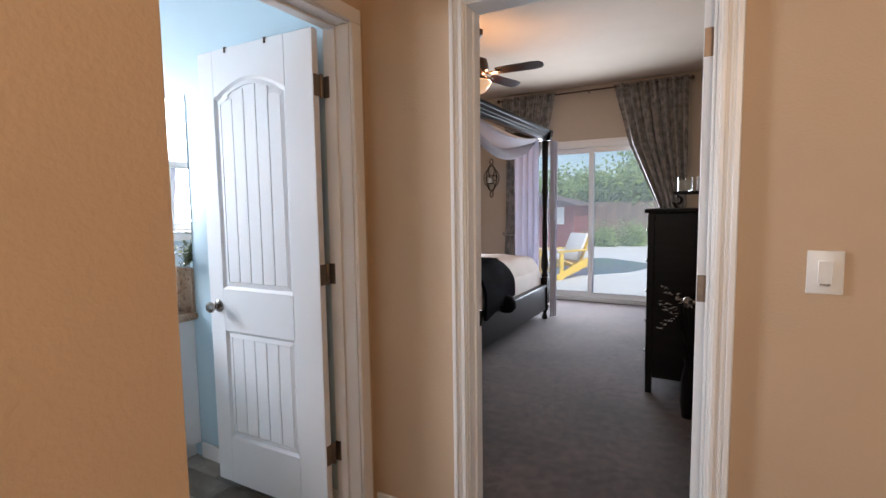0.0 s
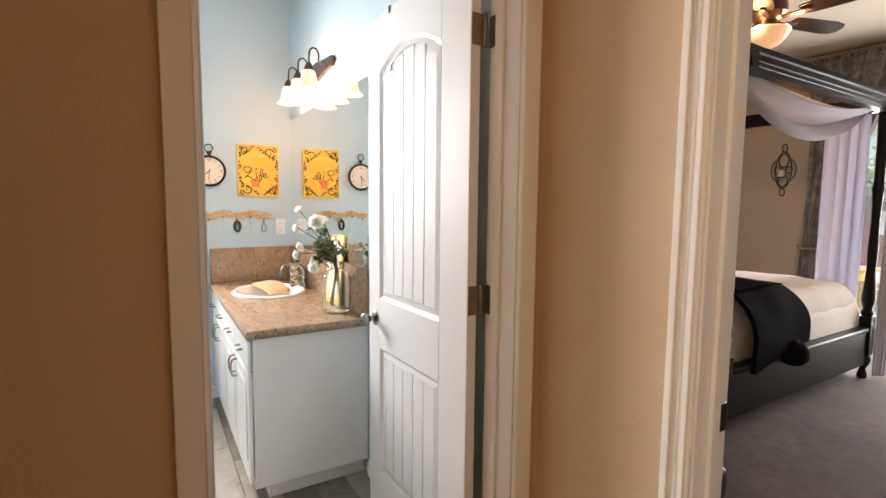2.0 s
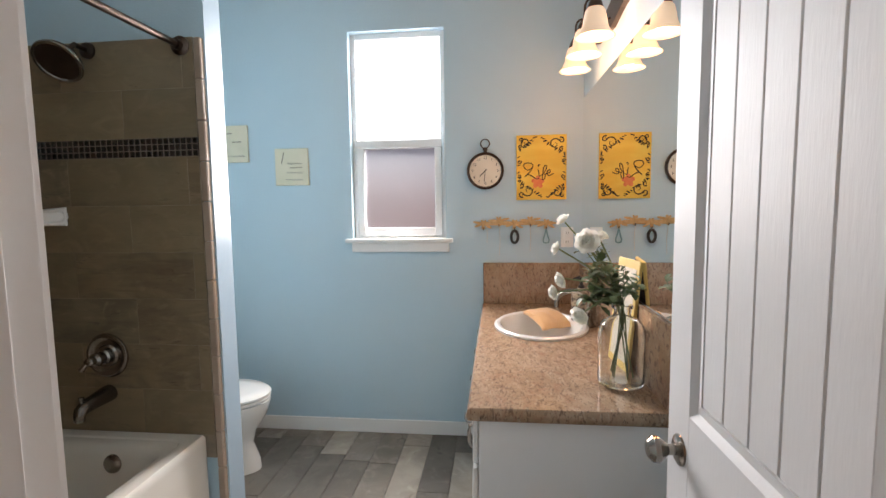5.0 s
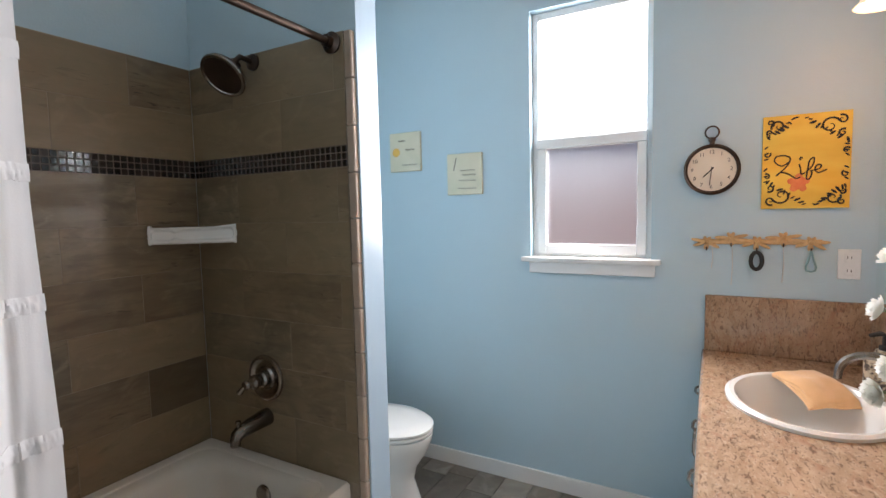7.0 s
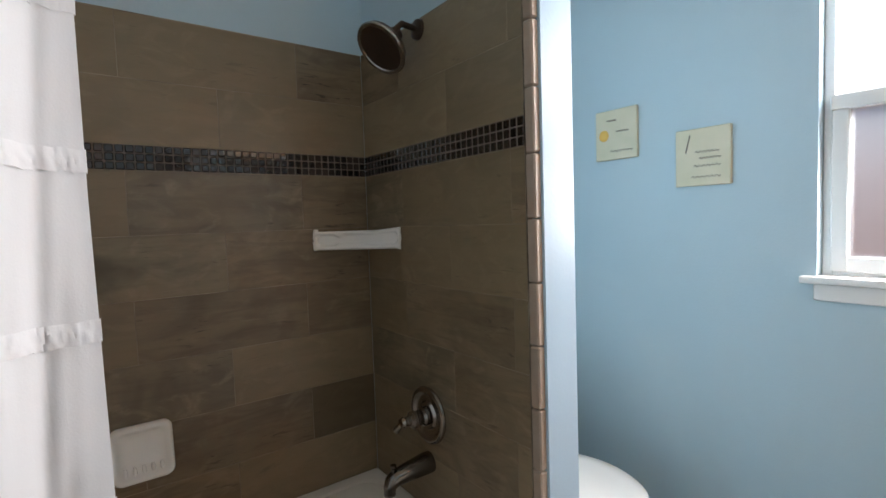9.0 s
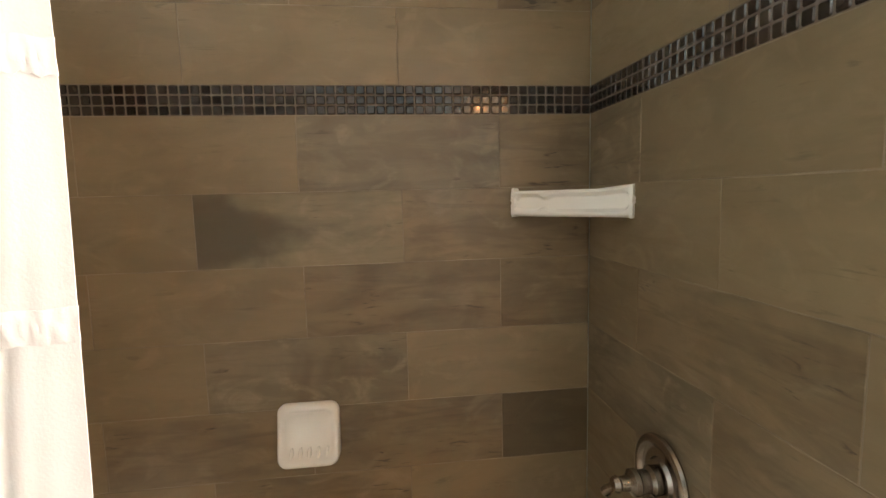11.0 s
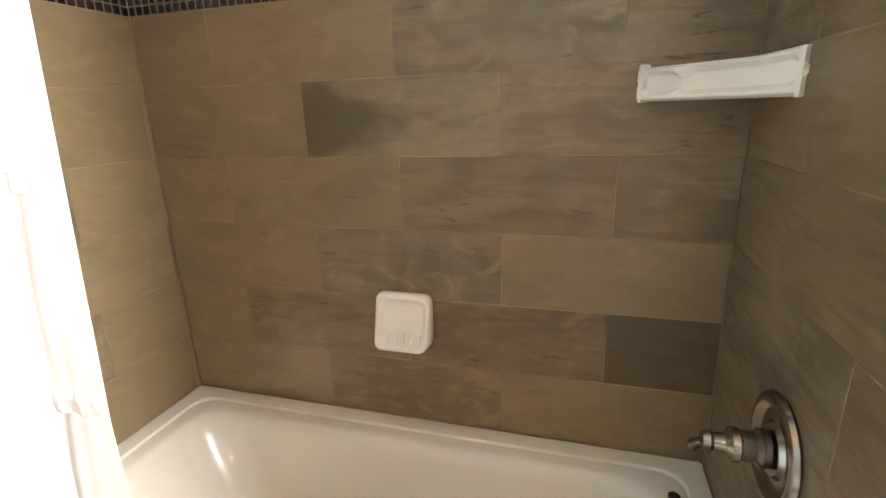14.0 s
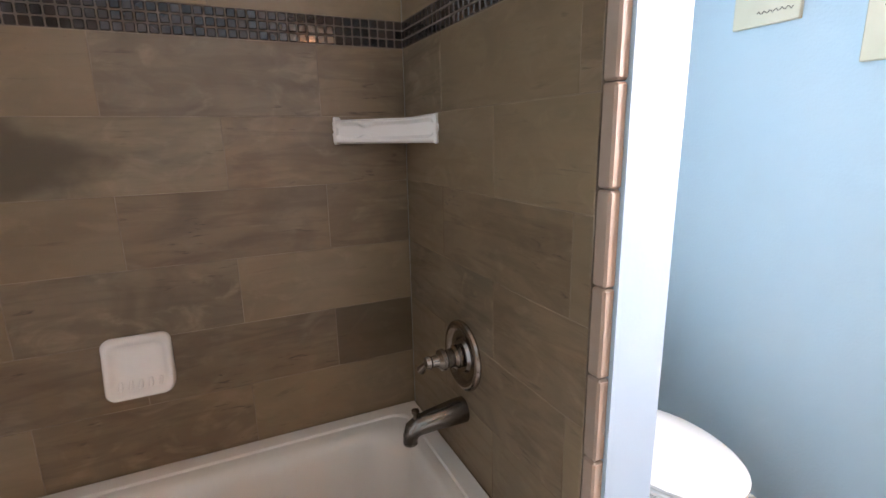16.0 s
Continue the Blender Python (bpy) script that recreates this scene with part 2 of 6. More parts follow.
def tile_print(name, tone, dark, pale, figure=0.3, streaks=0.4, knot=0.0, rough=0.37):
    """Matt wood-look porcelain: soft blotches, long grain, short dark checks and, at will, a pointed knot figure."""
    m = bpy.data.materials.new(name)
    m.use_nodes = True
    nt = m.node_tree
    n, ln = nt.nodes, nt.links
    b = n["Principled BSDF"]
    tc, info = n.new("ShaderNodeTexCoord"), n.new("ShaderNodeObjectInfo")
    shift = n.new("ShaderNodeVectorMath")
    shift.operation = "MULTIPLY_ADD"
    ln.new(info.outputs["Random"], shift.inputs[0])
    shift.inputs[1].default_value = (41, 67, 29)
    ln.new(tc.outputs["Object"], shift.inputs[2])

    def field(stretch, scale, detail, distortion, lo, hi, rough_=0.55):
        mp = n.new("ShaderNodeMapping")
        mp.inputs["Scale"].default_value = stretch
        ln.new(shift.outputs[0], mp.inputs["Vector"])
        t = n.new("ShaderNodeTexNoise")
        for key, v in (("Scale", scale), ("Detail", detail), ("Distortion", distortion), ("Roughness", rough_)):
            t.inputs[key].default_value = v
        ln.new(mp.outputs[0], t.inputs["Vector"])
        r = n.new("ShaderNodeMapRange")
        r.interpolation_type = "SMOOTHSTEP"
        r.inputs["From Min"].default_value, r.inputs["From Max"].default_value = lo, hi
        ln.new(t.outputs["Fac"], r.inputs["Value"])
        return r.outputs["Result"]

    def times(a, v):
        t = n.new("ShaderNodeMath")
        t.operation = "MULTIPLY"
        ln.new(a, t.inputs[0])
        if isinstance(v, (int, float)):
            t.inputs[1].default_value = v
        else:
            ln.new(v, t.inputs[1])
        return t.outputs[0]

    def blend(fac, a, c):
        t = n.new("ShaderNodeMix")
        t.data_type = "RGBA"
        ln.new(fac, t.inputs[0])
        for k, v in ((6, a), (7, c)):
            if isinstance(v, tuple):
                t.inputs[k].default_value = (*v, 1)
            else:
                ln.new(v, t.inputs[k])
        return t.outputs[2]

    blotch = field((1, 1, 2.0), 3.4, 5, 0.9, 0.36, 0.68)
    cloud = field((1, 1, 1.7), 7.0, 6, 1.6, 0.50, 0.72)
    grain = field((1.3, 1.3, 9), 2.6, 8, 1.2, 0.44, 0.66, 0.62)
    check = field((3.0, 3.0, 22), 3.0, 4, 1.6, 0.58, 0.70)
    patch = field((1, 1, 2.4), 5.0, 3, 0.6, 0.50, 0.64)
    col = blend(times(blotch, figure), tone, dark)
    col = blend(times(cloud, figure), col, pale)
    col = blend(times(grain, streaks * 0.60), col, dark)
    col = blend(times(times(check, patch), min(1.0, streaks * 1.3)), col, tuple(c * 0.55 for c in dark))
    if knot:
        # a dark heart that narrows along the tile
        sep = n.new("ShaderNodeSeparateXYZ")
        wob = n.new("ShaderNodeTexNoise")
        wob.inputs["Scale"].default_value, wob.inputs["Detail"].default_value = 9, 5
        ln.new(tc.outputs["Object"], wob.inputs["Vector"])
        add = n.new("ShaderNodeVectorMath")
        add.operation = "MULTIPLY_ADD"
        ln.new(wob.outputs["Color"], add.inputs[0])
        add.inputs[1].default_value = (0.16, 0.0, 0.09)
        ln.new(tc.outputs["Object"], add.inputs[2])
        ln.new(add.outputs[0], sep.inputs[0])
        tip = n.new("ShaderNodeMapRange")
        tip.inputs["From Min"].default_value, tip.inputs["From Max"].default_value = 0.02, 0.31
        tip.inputs["To Min"].default_value, tip.inputs["To Max"].default_value = 0.0, 0.12
        ln.new(sep.outputs["X"], tip.inputs["Value"])
        up = n.new("ShaderNodeMath")
        up.operation = "SUBTRACT"
        ln.new(sep.outputs["Z"], up.inputs[0])
        up.inputs[1].default_value = 0.045
        off = n.new("ShaderNodeMath")
        off.operation = "ABSOLUTE"
        ln.new(up.outputs[0], off.inputs[0])
        inside = n.new("ShaderNodeMath")
        inside.operation = "SUBTRACT"
        ln.new(tip.outputs[0], inside.inputs[0])
        ln.new(off.outputs[0], inside.inputs[1])
        edge_ = n.new("ShaderNodeMapRange")
        edge_.interpolation_type = "SMOOTHSTEP"
        edge_.inputs["From Min"].default_value, edge_.inputs["From Max"].default_value = -0.022, 0.050
        ln.new(inside.outputs[0], edge_.inputs["Value"])
        col = blend(times(edge_.outputs[0], knot), col, tuple(c * 0.85 for c in dark))
    vary = n.new("ShaderNodeMapRange")
    vary.inputs["To Min"].default_value, vary.inputs["To Max"].default_value = 0.90, 1.10
    ln.new(info.outputs["Random"], vary.inputs["Value"])
    hs = n.new("ShaderNodeHueSaturation")
    ln.new(vary.outputs[0], hs.inputs["Value"])
    ln.new(col, hs.inputs["Color"])
    ln.new(hs.outputs["Color"], b.inputs["Base Color"])
    rr = n.new("ShaderNodeMapRange")
    rr.inputs["To Min"].default_value, rr.inputs["To Max"].default_value = rough - 0.06, rough + 0.08
    ln.new(grain, rr.inputs["Value"])
    ln.new(rr.outputs[0], b.inputs["Roughness"])
    bp = n.new("ShaderNodeBump")
    bp.inputs["Strength"].default_value, bp.inputs["Distance"].default_value = 0.04, 0.0015
    ln.new(grain, bp.inputs["Height"])
    ln.new(bp.outputs["Normal"], b.inputs["Normal"])
    return m


def granite(name):
    """Polished brown granite: drifting cream and rust clouds, dark mineral dashes and fine flecks."""
    m = bpy.data.materials.new(name)
    m.use_nodes = True
    nt = m.node_tree
    n, ln = nt.nodes, nt.links
    b = n["Principled BSDF"]
    b.inputs["Roughness"].default_value = 0.14
    tc = n.new("ShaderNodeTexCoord")
    col = None
    for stretch, turn, scale, detail, warp, lo, hi, amount, c in (((1, 1.8, 1), 24, 9, 6, 1.5, 0.40, 0.66, 0.8, (0.44, 0.31, 0.21)), ((1, 1.6, 1), 24, 16, 6, 1.2, 0.52, 0.68, 0.75, (0.30, 0.165, 0.10)),
                                                                  ((1, 2.6, 1), 28, 34, 5, 0.9, 0.54, 0.66, 0.75, (0.12, 0.072, 0.045)), ((1, 2.2, 1), 20, 60, 4, 0.5, 0.58, 0.70, 0.4, (0.52, 0.41, 0.31)),
                                                                  ((1, 1.4, 1), 30, 95, 3, 0.3, 0.60, 0.70, 0.6, (0.045, 0.028, 0.02))):
        mp = n.new("ShaderNodeMapping")
        mp.inputs["Scale"].default_value, mp.inputs["Rotation"].default_value = stretch, (0, 0, radians(turn))
        ln.new(tc.outputs["Object"], mp.inputs["Vector"])
        t = n.new("ShaderNodeTexNoise")
        for key, v in (("Scale", scale), ("Detail", detail), ("Distortion", warp)):
            t.inputs[key].default_value = v
        ln.new(mp.outputs[0], t.inputs["Vector"])
        r = n.new("ShaderNodeMapRange")
        r.inputs["From Min"].default_value, r.inputs["From Max"].default_value, r.inputs["To Max"].default_value = lo, hi, amount
        ln.new(t.outputs["Fac"], r.inputs["Value"])
        x = n.new("ShaderNodeMix")
        x.data_type = "RGBA"
        ln.new(r.outputs["Result"], x.inputs[0])
        x.inputs[7].default_value = (*c, 1)
        if col:
            ln.new(col, x.inputs[6])
        else:
            x.inputs[6].default_value = (0.32, 0.21, 0.13, 1)
        col = x.outputs[2]
    ln.new(col, b.inputs["Base Color"])
    return m


granite_mat = granite("granite_mat")
TILE_PLAIN = tile_print("tile_plain", (0.224, 0.166, 0.098), (0.158, 0.116, 0.067), (0.265, 0.202, 0.125), 0.55, 0.32)
TILE_GRAIN = tile_print("tile_grain", (0.210, 0.152, 0.090), (0.099, 0.069, 0.041), (0.257, 0.197, 0.130), 0.55, 0.75)
TILE_FIGURE = tile_print("tile_figure", (0.210, 0.161, 0.102), (0.111, 0.083, 0.050), (0.292, 0.232, 0.154), 0.75, 0.65)
TILE_KNOT = tile_print("tile_knot", (0.244, 0.191, 0.118), (0.103, 0.080, 0.047), (0.292, 0.232, 0.154), 0.55, 0.45, 0.9)
FLOOR_PRINTS = [tile_print("plank_pale", (0.34, 0.305, 0.255), (0.20, 0.178, 0.147), (0.42, 0.385, 0.33), 0.7, 0.45, 0.0, 0.40), tile_print("plank_mid", (0.225, 0.200, 0.168), (0.13, 0.114, 0.094), (0.32, 0.29, 0.245), 0.7, 0.5, 0.0, 0.40),
                tile_print("plank_dark", (0.138, 0.120, 0.099), (0.080, 0.069, 0.056), (0.20, 0.178, 0.15), 0.6, 0.5, 0.0, 0.40)]
TILE_DARK = tile_print("tile_dark", (0.110, 0.080, 0.046), (0.072, 0.052, 0.029), (0.137, 0.102, 0.060), 0.5, 0.25)

# Clear slider glass; the pale glare over the view is mixed into it.
veil_pane_mat = material("veil_pane_mat", (1, 1, 1), 0.0, transmission=1.0, ior=1.02)
hinge_mat = material("hinge_mat", (0.26, 0.20, 0.15), 0.38, 0.9, color2=(0.18, 0.14, 0.11), scale=25)
cloth_sheer = material("cloth_sheer", (0.80, 0.80, 0.805), 0.85, color2=(0.76, 0.76, 0.77), scale=10, bump=0.2, bump_scale=300)
translucent(cloth_sheer, 0.57)
translucent(sheer_mat, 0.3, (0.72, 0.72, 0.80))
translucent(veil_pane_mat, 0.18)

# ---- mesh tools ----
INV = {}


def thing(name, m, label, category, group="", kind=""):
    ob = new(name)
    ob.empty_display_size = 0.1
    ob.matrix_basis = m
    INV[ob] = m.inverted()
    return tagged(ob, label, category, group, kind)


def finish(bm, name, mats, smooth=False):
    me = bpy.data.meshes.new(name)
    bmesh.ops.recalc_face_normals(bm, faces=bm.faces)
    bm.to_mesh(me)
    bm.free()
    for m in (mats if isinstance(mats, (list, tuple)) else [mats]):
        me.materials.append(m)
    if smooth:
        for p in me.polygons:
            p.use_smooth = True
        me.set_sharp_from_angle(angle=radians(38))
    return me


def part(name, bm, mats, parent, label="", smooth=True):
    """One mesh part under a thing or a part; bm is in world metres."""
    bmesh.ops.transform(bm, matrix=INV[parent], verts=bm.verts)
    ob = new(name, finish(bm, name, mats, smooth))
    ob.parent = parent
    INV[ob] = INV[parent]
    return tagged(ob, label)


def solid(name, bm, mats, label, category, group="", kind="", smooth=True):
    """A one-mesh thing; bm is in world metres."""
    ob = new(name, finish(bm, name, mats, smooth))
    INV[ob] = Matrix.Identity(4)
    return tagged(ob, label, category, group, kind)


def structure(name, bm, mats, label, category, smooth=False):
    return solid(name, bm, mats, label, category, kind="structure", smooth=smooth)


def box(bm, x0, x1, y0, y1, z0, z1, bevel=0.0, seg=1, m=None, mat=0):
    mm = Matrix.LocRotScale(((x0 + x1) / 2, (y0 + y1) / 2, (z0 + z1) / 2), None, (abs(x1 - x0), abs(y1 - y0), abs(z1 - z0)))
    r = bmesh.ops.create_cube(bm, size=1, matrix=(m @ mm) if m else mm)
    vs = r["verts"]
    if bevel:
        es = list({e for v in vs for e in v.link_edges})
        r = bmesh.ops.bevel(bm, geom=es, offset=bevel, segments=seg, profile=0.5, affect="EDGES", clamp_overlap=True)
        for f in r["faces"]:
            f.material_index = mat
    elif mat:
        for f in {f for v in vs for f in v.link_faces}:
            f.material_index = mat
    return bm


def bx(*a, **k):
    return box(bmesh.new(), *a, **k)


def lathe(bm, profile, m, n=24, mat=0):
    """Turns (radius, height) points round the z axis of m."""
    rings = []
    for r, h in profile:
        if r < 1e-5:
            rings.append([bm.verts.new(m @ Vector((0, 0, h)))])
        else:
            rings.append([bm.verts.new(m @ Vector((r * math.cos(2 * math.pi * i / n), r * math.sin(2 * math.pi * i / n), h))) for i in range(n)])
    for a, b in zip(rings, rings[1:]):
        for i in range(n):
            j = (i + 1) % n
            q = [a[i % len(a)], a[j % len(a)], b[j % len(b)], b[i % len(b)]]
            q = list(dict.fromkeys(q))
            if len(q) > 2:
                bm.faces.new(q).material_index = mat
    return bm


def tube(bm, pts, radius, n=8, mat=0, closed=False):
    """A round bar along points; radius is one number or a list."""
    pts = [Vector(p) for p in pts]
    rings = []
    side = None
    for k, p in enumerate(pts):
        if closed:
            d = (pts[(k + 1) % len(pts)] - pts[k - 1]).normalized()
        else:
            d = (pts[min(k + 1, len(pts) - 1)] - pts[max(k - 1, 0)]).normalized()
        if side is None:
            side = d.orthogonal().normalized()
        side = (side - d * side.dot(d)).normalized()
        up = d.cross(side)
        r = radius[k] if isinstance(radius, (list, tuple)) else radius
        rings.append([bm.verts.new(p + r * (math.cos(2 * math.pi * i / n) * side + math.sin(2 * math.pi * i / n) * up)) for i in range(n)])
    for a, b in zip(rings, rings[1:] + rings[:1] if closed else rings[1:]):
        for i in range(n):
            bm.faces.new((a[i], a[(i + 1) % n], b[(i + 1) % n], b[i])).material_index = mat
    if not closed:
        bm.faces.new(list(reversed(rings[0]))).material_index = mat
        bm.faces.new(rings[-1]).material_index = mat
    return bm


def sheet(bm, fn, nu, nv, thick=0.0, mat=0):
    """A surface fn(u, v) with u, v from 0 to 1, given thickness along its normals."""
    g = [[bm.verts.new(fn(i / nu, j / nv)) for j in range(nv + 1)] for i in range(nu + 1)]
    fs = [bm.faces.new((g[i][j], g[i + 1][j], g[i + 1][j + 1], g[i][j + 1])) for i in range(nu) for j in range(nv)]
    for f in fs:
        f.material_index = mat
    if thick:
        bm.normal_update()
        h = [[bm.verts.new(w.co - w.normal * thick) for w in row] for row in g]
        for i in range(nu):
            for j in range(nv):
                bm.faces.new((h[i][j], h[i][j + 1], h[i + 1][j + 1], h[i + 1][j])).material_index = mat
        rim = [(i, 0) for i in range(nu)] + [(nu, j) for j in range(nv)] + [(i, nv) for i in range(nu, 0, -1)] + [(0, j) for j in range(nv, 0, -1)]
        for (a, b), (c, d) in zip(rim, rim[1:] + rim[:1]):
            bm.faces.new((g[a][b], h[a][b], h[c][d], g[c][d])).material_index = mat
    return bm


def arc(c, r, a0, a1, n, ax=Vector((1, 0, 0)), ay=Vector((0, 0, 1))):
    c = Vector(c)
    return [c + r * (math.cos(radians(a0 + (a1 - a0) * i / n)) * ax + math.sin(radians(a0 + (a1 - a0) * i / n)) * ay) for i in range(n + 1)]


# ---- the shell ----
X_WIN, X_DOOR_B, X_DOOR_H, Y_MIR, Y_BED_H, Y_BED_B = -3.58, -1.005, -0.870, 1.905, 1.955, 2.07
X_TILE, Y_TILE, X_END = -2.45, -0.555, -0.94
H_BATH, H_BED, Y_FAR = 3.05, 3.07, 7.36
DOOR_TOP = 2.16
Z_BATH = -0.024


def wall(name, boxes, mats, pick, label):
    """Walls of several blocks in one mesh; pick(normal, centre) gives each face's paint."""
    bm = bmesh.new()
    for b in boxes:
        box(bm, *b[:4], -0.05 if b[4] == 0 else b[4], b[5])
    bm.normal_update()
    for f in bm.faces:
        f.material_index = pick(f.normal, f.calc_center_median())
    return structure(name, bm, mats, label, "wall")


wall("wall_bath_door", [(-0.917, X_DOOR_H, -0.58, 0.262, 0, H_BATH), (X_DOOR_B, X_DOOR_H, 0.262, 1.044, 0, H_BATH), (X_DOOR_B, X_DOOR_H, 1.875, Y_MIR, 0, H_BATH), (X_DOOR_B, X_DOOR_H, 1.044, 1.875, DOOR_TOP, H_BATH)],
     [tan_paint, blue_paint], lambda n, c: 1 if n.x < -0.5 else 0, "wall between hall and bathroom, tan and blue painted")
wall("wall_bed_hall", [(-3.7, X_DOOR_H, Y_MIR, Y_BED_B, 0, H_BED), (X_DOOR_H, -0.393, Y_BED_H, Y_BED_B, 0, H_BED), (0.473, 1.8, Y_BED_H, Y_BED_B, 0, H_BED), (-0.393, 0.473, Y_BED_H, Y_BED_B, DOOR_TOP, H_BED)],
     [tan_paint, blue_paint, bed_paint], lambda n, c: 2 if n.y > 0.5 else (1 if c.x < -0.9 else 0), "wall between bedroom and hall, tan painted")
wall("wall_bath_window", [(-3.72, X_WIN, -0.58, 0.52, 0, H_BATH), (-3.72, X_WIN, 1.10, Y_MIR, 0, H_BATH), (-3.72, X_WIN, 0.52, 1.10, 0, 1.21), (-3.72, X_WIN, 0.52, 1.10, 2.45, H_BATH)],
     [blue_paint], lambda n, c: 0, "light blue painted bathroom wall with a window")
wall("wall_bath_back", [(-3.72, X_DOOR_H, -0.68, -0.58, 0, H_BATH)], [blue_paint], lambda n, c: 0, "light blue painted wall behind tub and toilet")
wall("wall_bath_partition", [(-2.583, X_TILE - 0.022, -0.58, 0.30, 0, H_BATH)], [blue_paint, satin_blue_dimmed], lambda n, c: 1 if n.y > 0.5 else 0, "light blue painted partition between tub and toilet")
wall("wall_hall_left", [(-0.27, -0.16, -2.6, 0.643, 0, H_BATH), (X_DOOR_H, -0.27, 0.53, 0.643, 0, H_BATH)], [tan_paint], lambda n, c: 0, "tan painted hall wall with an outside corner")
# Unseen closing wall; its opening is made up for the daylight lamp.
wall("wall_hall_back", [(-0.27, 0.3, -2.7, -2.6, 0, H_BATH), (1.5, 1.8, -2.7, -2.6, 0, H_BATH), (0.3, 1.5, -2.7, -2.6, 0, 1.05), (0.3, 1.5, -2.7, -2.6, 2.15, H_BATH)], [tan_paint], lambda n, c: 0, "tan painted wall closing the hall, with an opening added for daylight")
wall("wall_hall_right", [(1.7, 1.8, -2.6, Y_BED_H, 0, H_BATH)], [tan_paint], lambda n, c: 0, "tan painted hall side wall")
wall("wall_bed_far", [(-3.7, -2.05, Y_FAR, 7.5, 0, H_BED), (-0.15, 0.72, Y_FAR, 7.5, 0, H_BED), (-2.05, -0.15, Y_FAR, 7.5, 2.27, H_BED)], [bed_paint], lambda n, c: 0, "beige bedroom wall with a sliding glass door")
wall("wall_bed_left", [(-3.82, -3.7, Y_MIR, 7.5, 0, H_BED)], [bed_paint], lambda n, c: 0, "beige bedroom wall behind the bed")
wall("wall_bed_right", [(0.62, 0.72, Y_BED_B, Y_FAR, 0, H_BED)], [bed_paint], lambda n, c: 0, "beige bedroom side wall")

structure("ceiling_bath_hall", bx(-3.72, 1.8, -2.7, Y_BED_H, H_BATH, H_BATH + 0.1), ceiling_glow_tan, "flat white painted ceiling", "ceiling")
structure("ceiling_bedroom", bx(-3.82, 0.72, Y_BED_B, 7.5, H_BED, H_BED + 0.1), ceiling_glow_tan, "flat off-white bedroom ceiling", "ceiling")
structure("floor_bath", bx(-3.72, X_DOOR_B + 0.045, -0.68, Y_BED_B, -0.10, -0.006 + Z_BATH), floor_grout, "grey wood-look plank tile floor", "floor")
structure("floor_hall", bx(X_DOOR_B + 0.045, 1.8, -2.7, Y_BED_B - 0.05, -0.06, -0.004), carpet_mat, "dark taupe carpet in the hall", "floor")
structure("floor_bedroom", bx(-3.82, 0.72, Y_BED_B - 0.05, 7.5, -0.06, 0.0), carpet_mat, "dark taupe bedroom carpet", "floor")
structure("ground", bx(-400, 400, 7.5, 800, -0.3, -0.08), concrete_mat, "pale concrete patio and yard", "ground")
structure("ground_side", bx(-400, -3.83, -400, 7.5, -0.3, -0.08), concrete_mat, "bare side yard beside the house", "ground")


def loft(bm, loops, close_first=False, close_last=False, mat=0):
    rings = [[bm.verts.new(p) for p in loop] for loop in loops]
    n = len(rings[0])
    for a, b in zip(rings, rings[1:]):
        for i in range(n):
            bm.faces.new((a[i], a[(i + 1) % n], b[(i + 1) % n], b[i])).material_index = mat
    if close_first:
        bm.faces.new(list(reversed(rings[0]))).material_index = mat
    if close_last:
        bm.faces.new(rings[-1]).material_index = mat
    return bm


def rounded(x0, x1, y0, y1, r, z, k=8):
    """A rounded rectangle as 4 * (k + 1) points."""
    pts = []
    for cx, cy, a in ((x1 - r, y1 - r, 0), (x0 + r, y1 - r, 90), (x0 + r, y0 + r, 180), (x1 - r, y0 + r, 270)):
        for i in range(k + 1):
            t = radians(a + 90 * i / k)
            pts.append((cx + r * math.cos(t), cy + r * math.sin(t), z))
    return pts


def oval(cx, cy, rx, ry, z, n=40, p=2.0):
    pts = []
    for i in range(n):
        t = 2 * math.pi * i / n
        c, s = math.cos(t), math.sin(t)
        pts.append((cx + rx * math.copysign(abs(c) ** (2 / p), c), cy + ry * math.copysign(abs(s) ** (2 / p), s), z))
    return pts


def prism(bm, outline, depth, m, mat=0):
    """A flat outline of (x, z) points of m, extruded along its y axis."""
    a = [bm.verts.new(m @ Vector((x, 0, z))) for x, z in outline]
    b = [bm.verts.new(m @ Vector((x, depth, z))) for x, z in outline]
    n = len(a)
    bm.faces.new(a).material_index = mat
    bm.faces.new(list(reversed(b))).material_index = mat
    for i in range(n):
        bm.faces.new((a[i], a[(i + 1) % n], b[(i + 1) % n], b[i])).material_index = mat
    return bm


def lettering(name, body, size, m, mat, parent, label=""):
    """Text in the built-in font as a thin mesh part; m is its pose in the world."""
    cu = bpy.data.curves.new(name, "FONT")
    cu.body, cu.size, cu.extrude, cu.align_x, cu.align_y = body, size, 0.0006, "CENTER", "CENTER"
    tmp = new("tmp", cu)
    me = bpy.data.meshes.new_from_object(tmp)
    bpy.data.objects.remove(tmp)
    bm = bmesh.new()
    bm.from_mesh(me)
    bmesh.ops.transform(bm, matrix=m, verts=bm.verts)
    return part(name, bm, mat, parent, label, smooth=False)


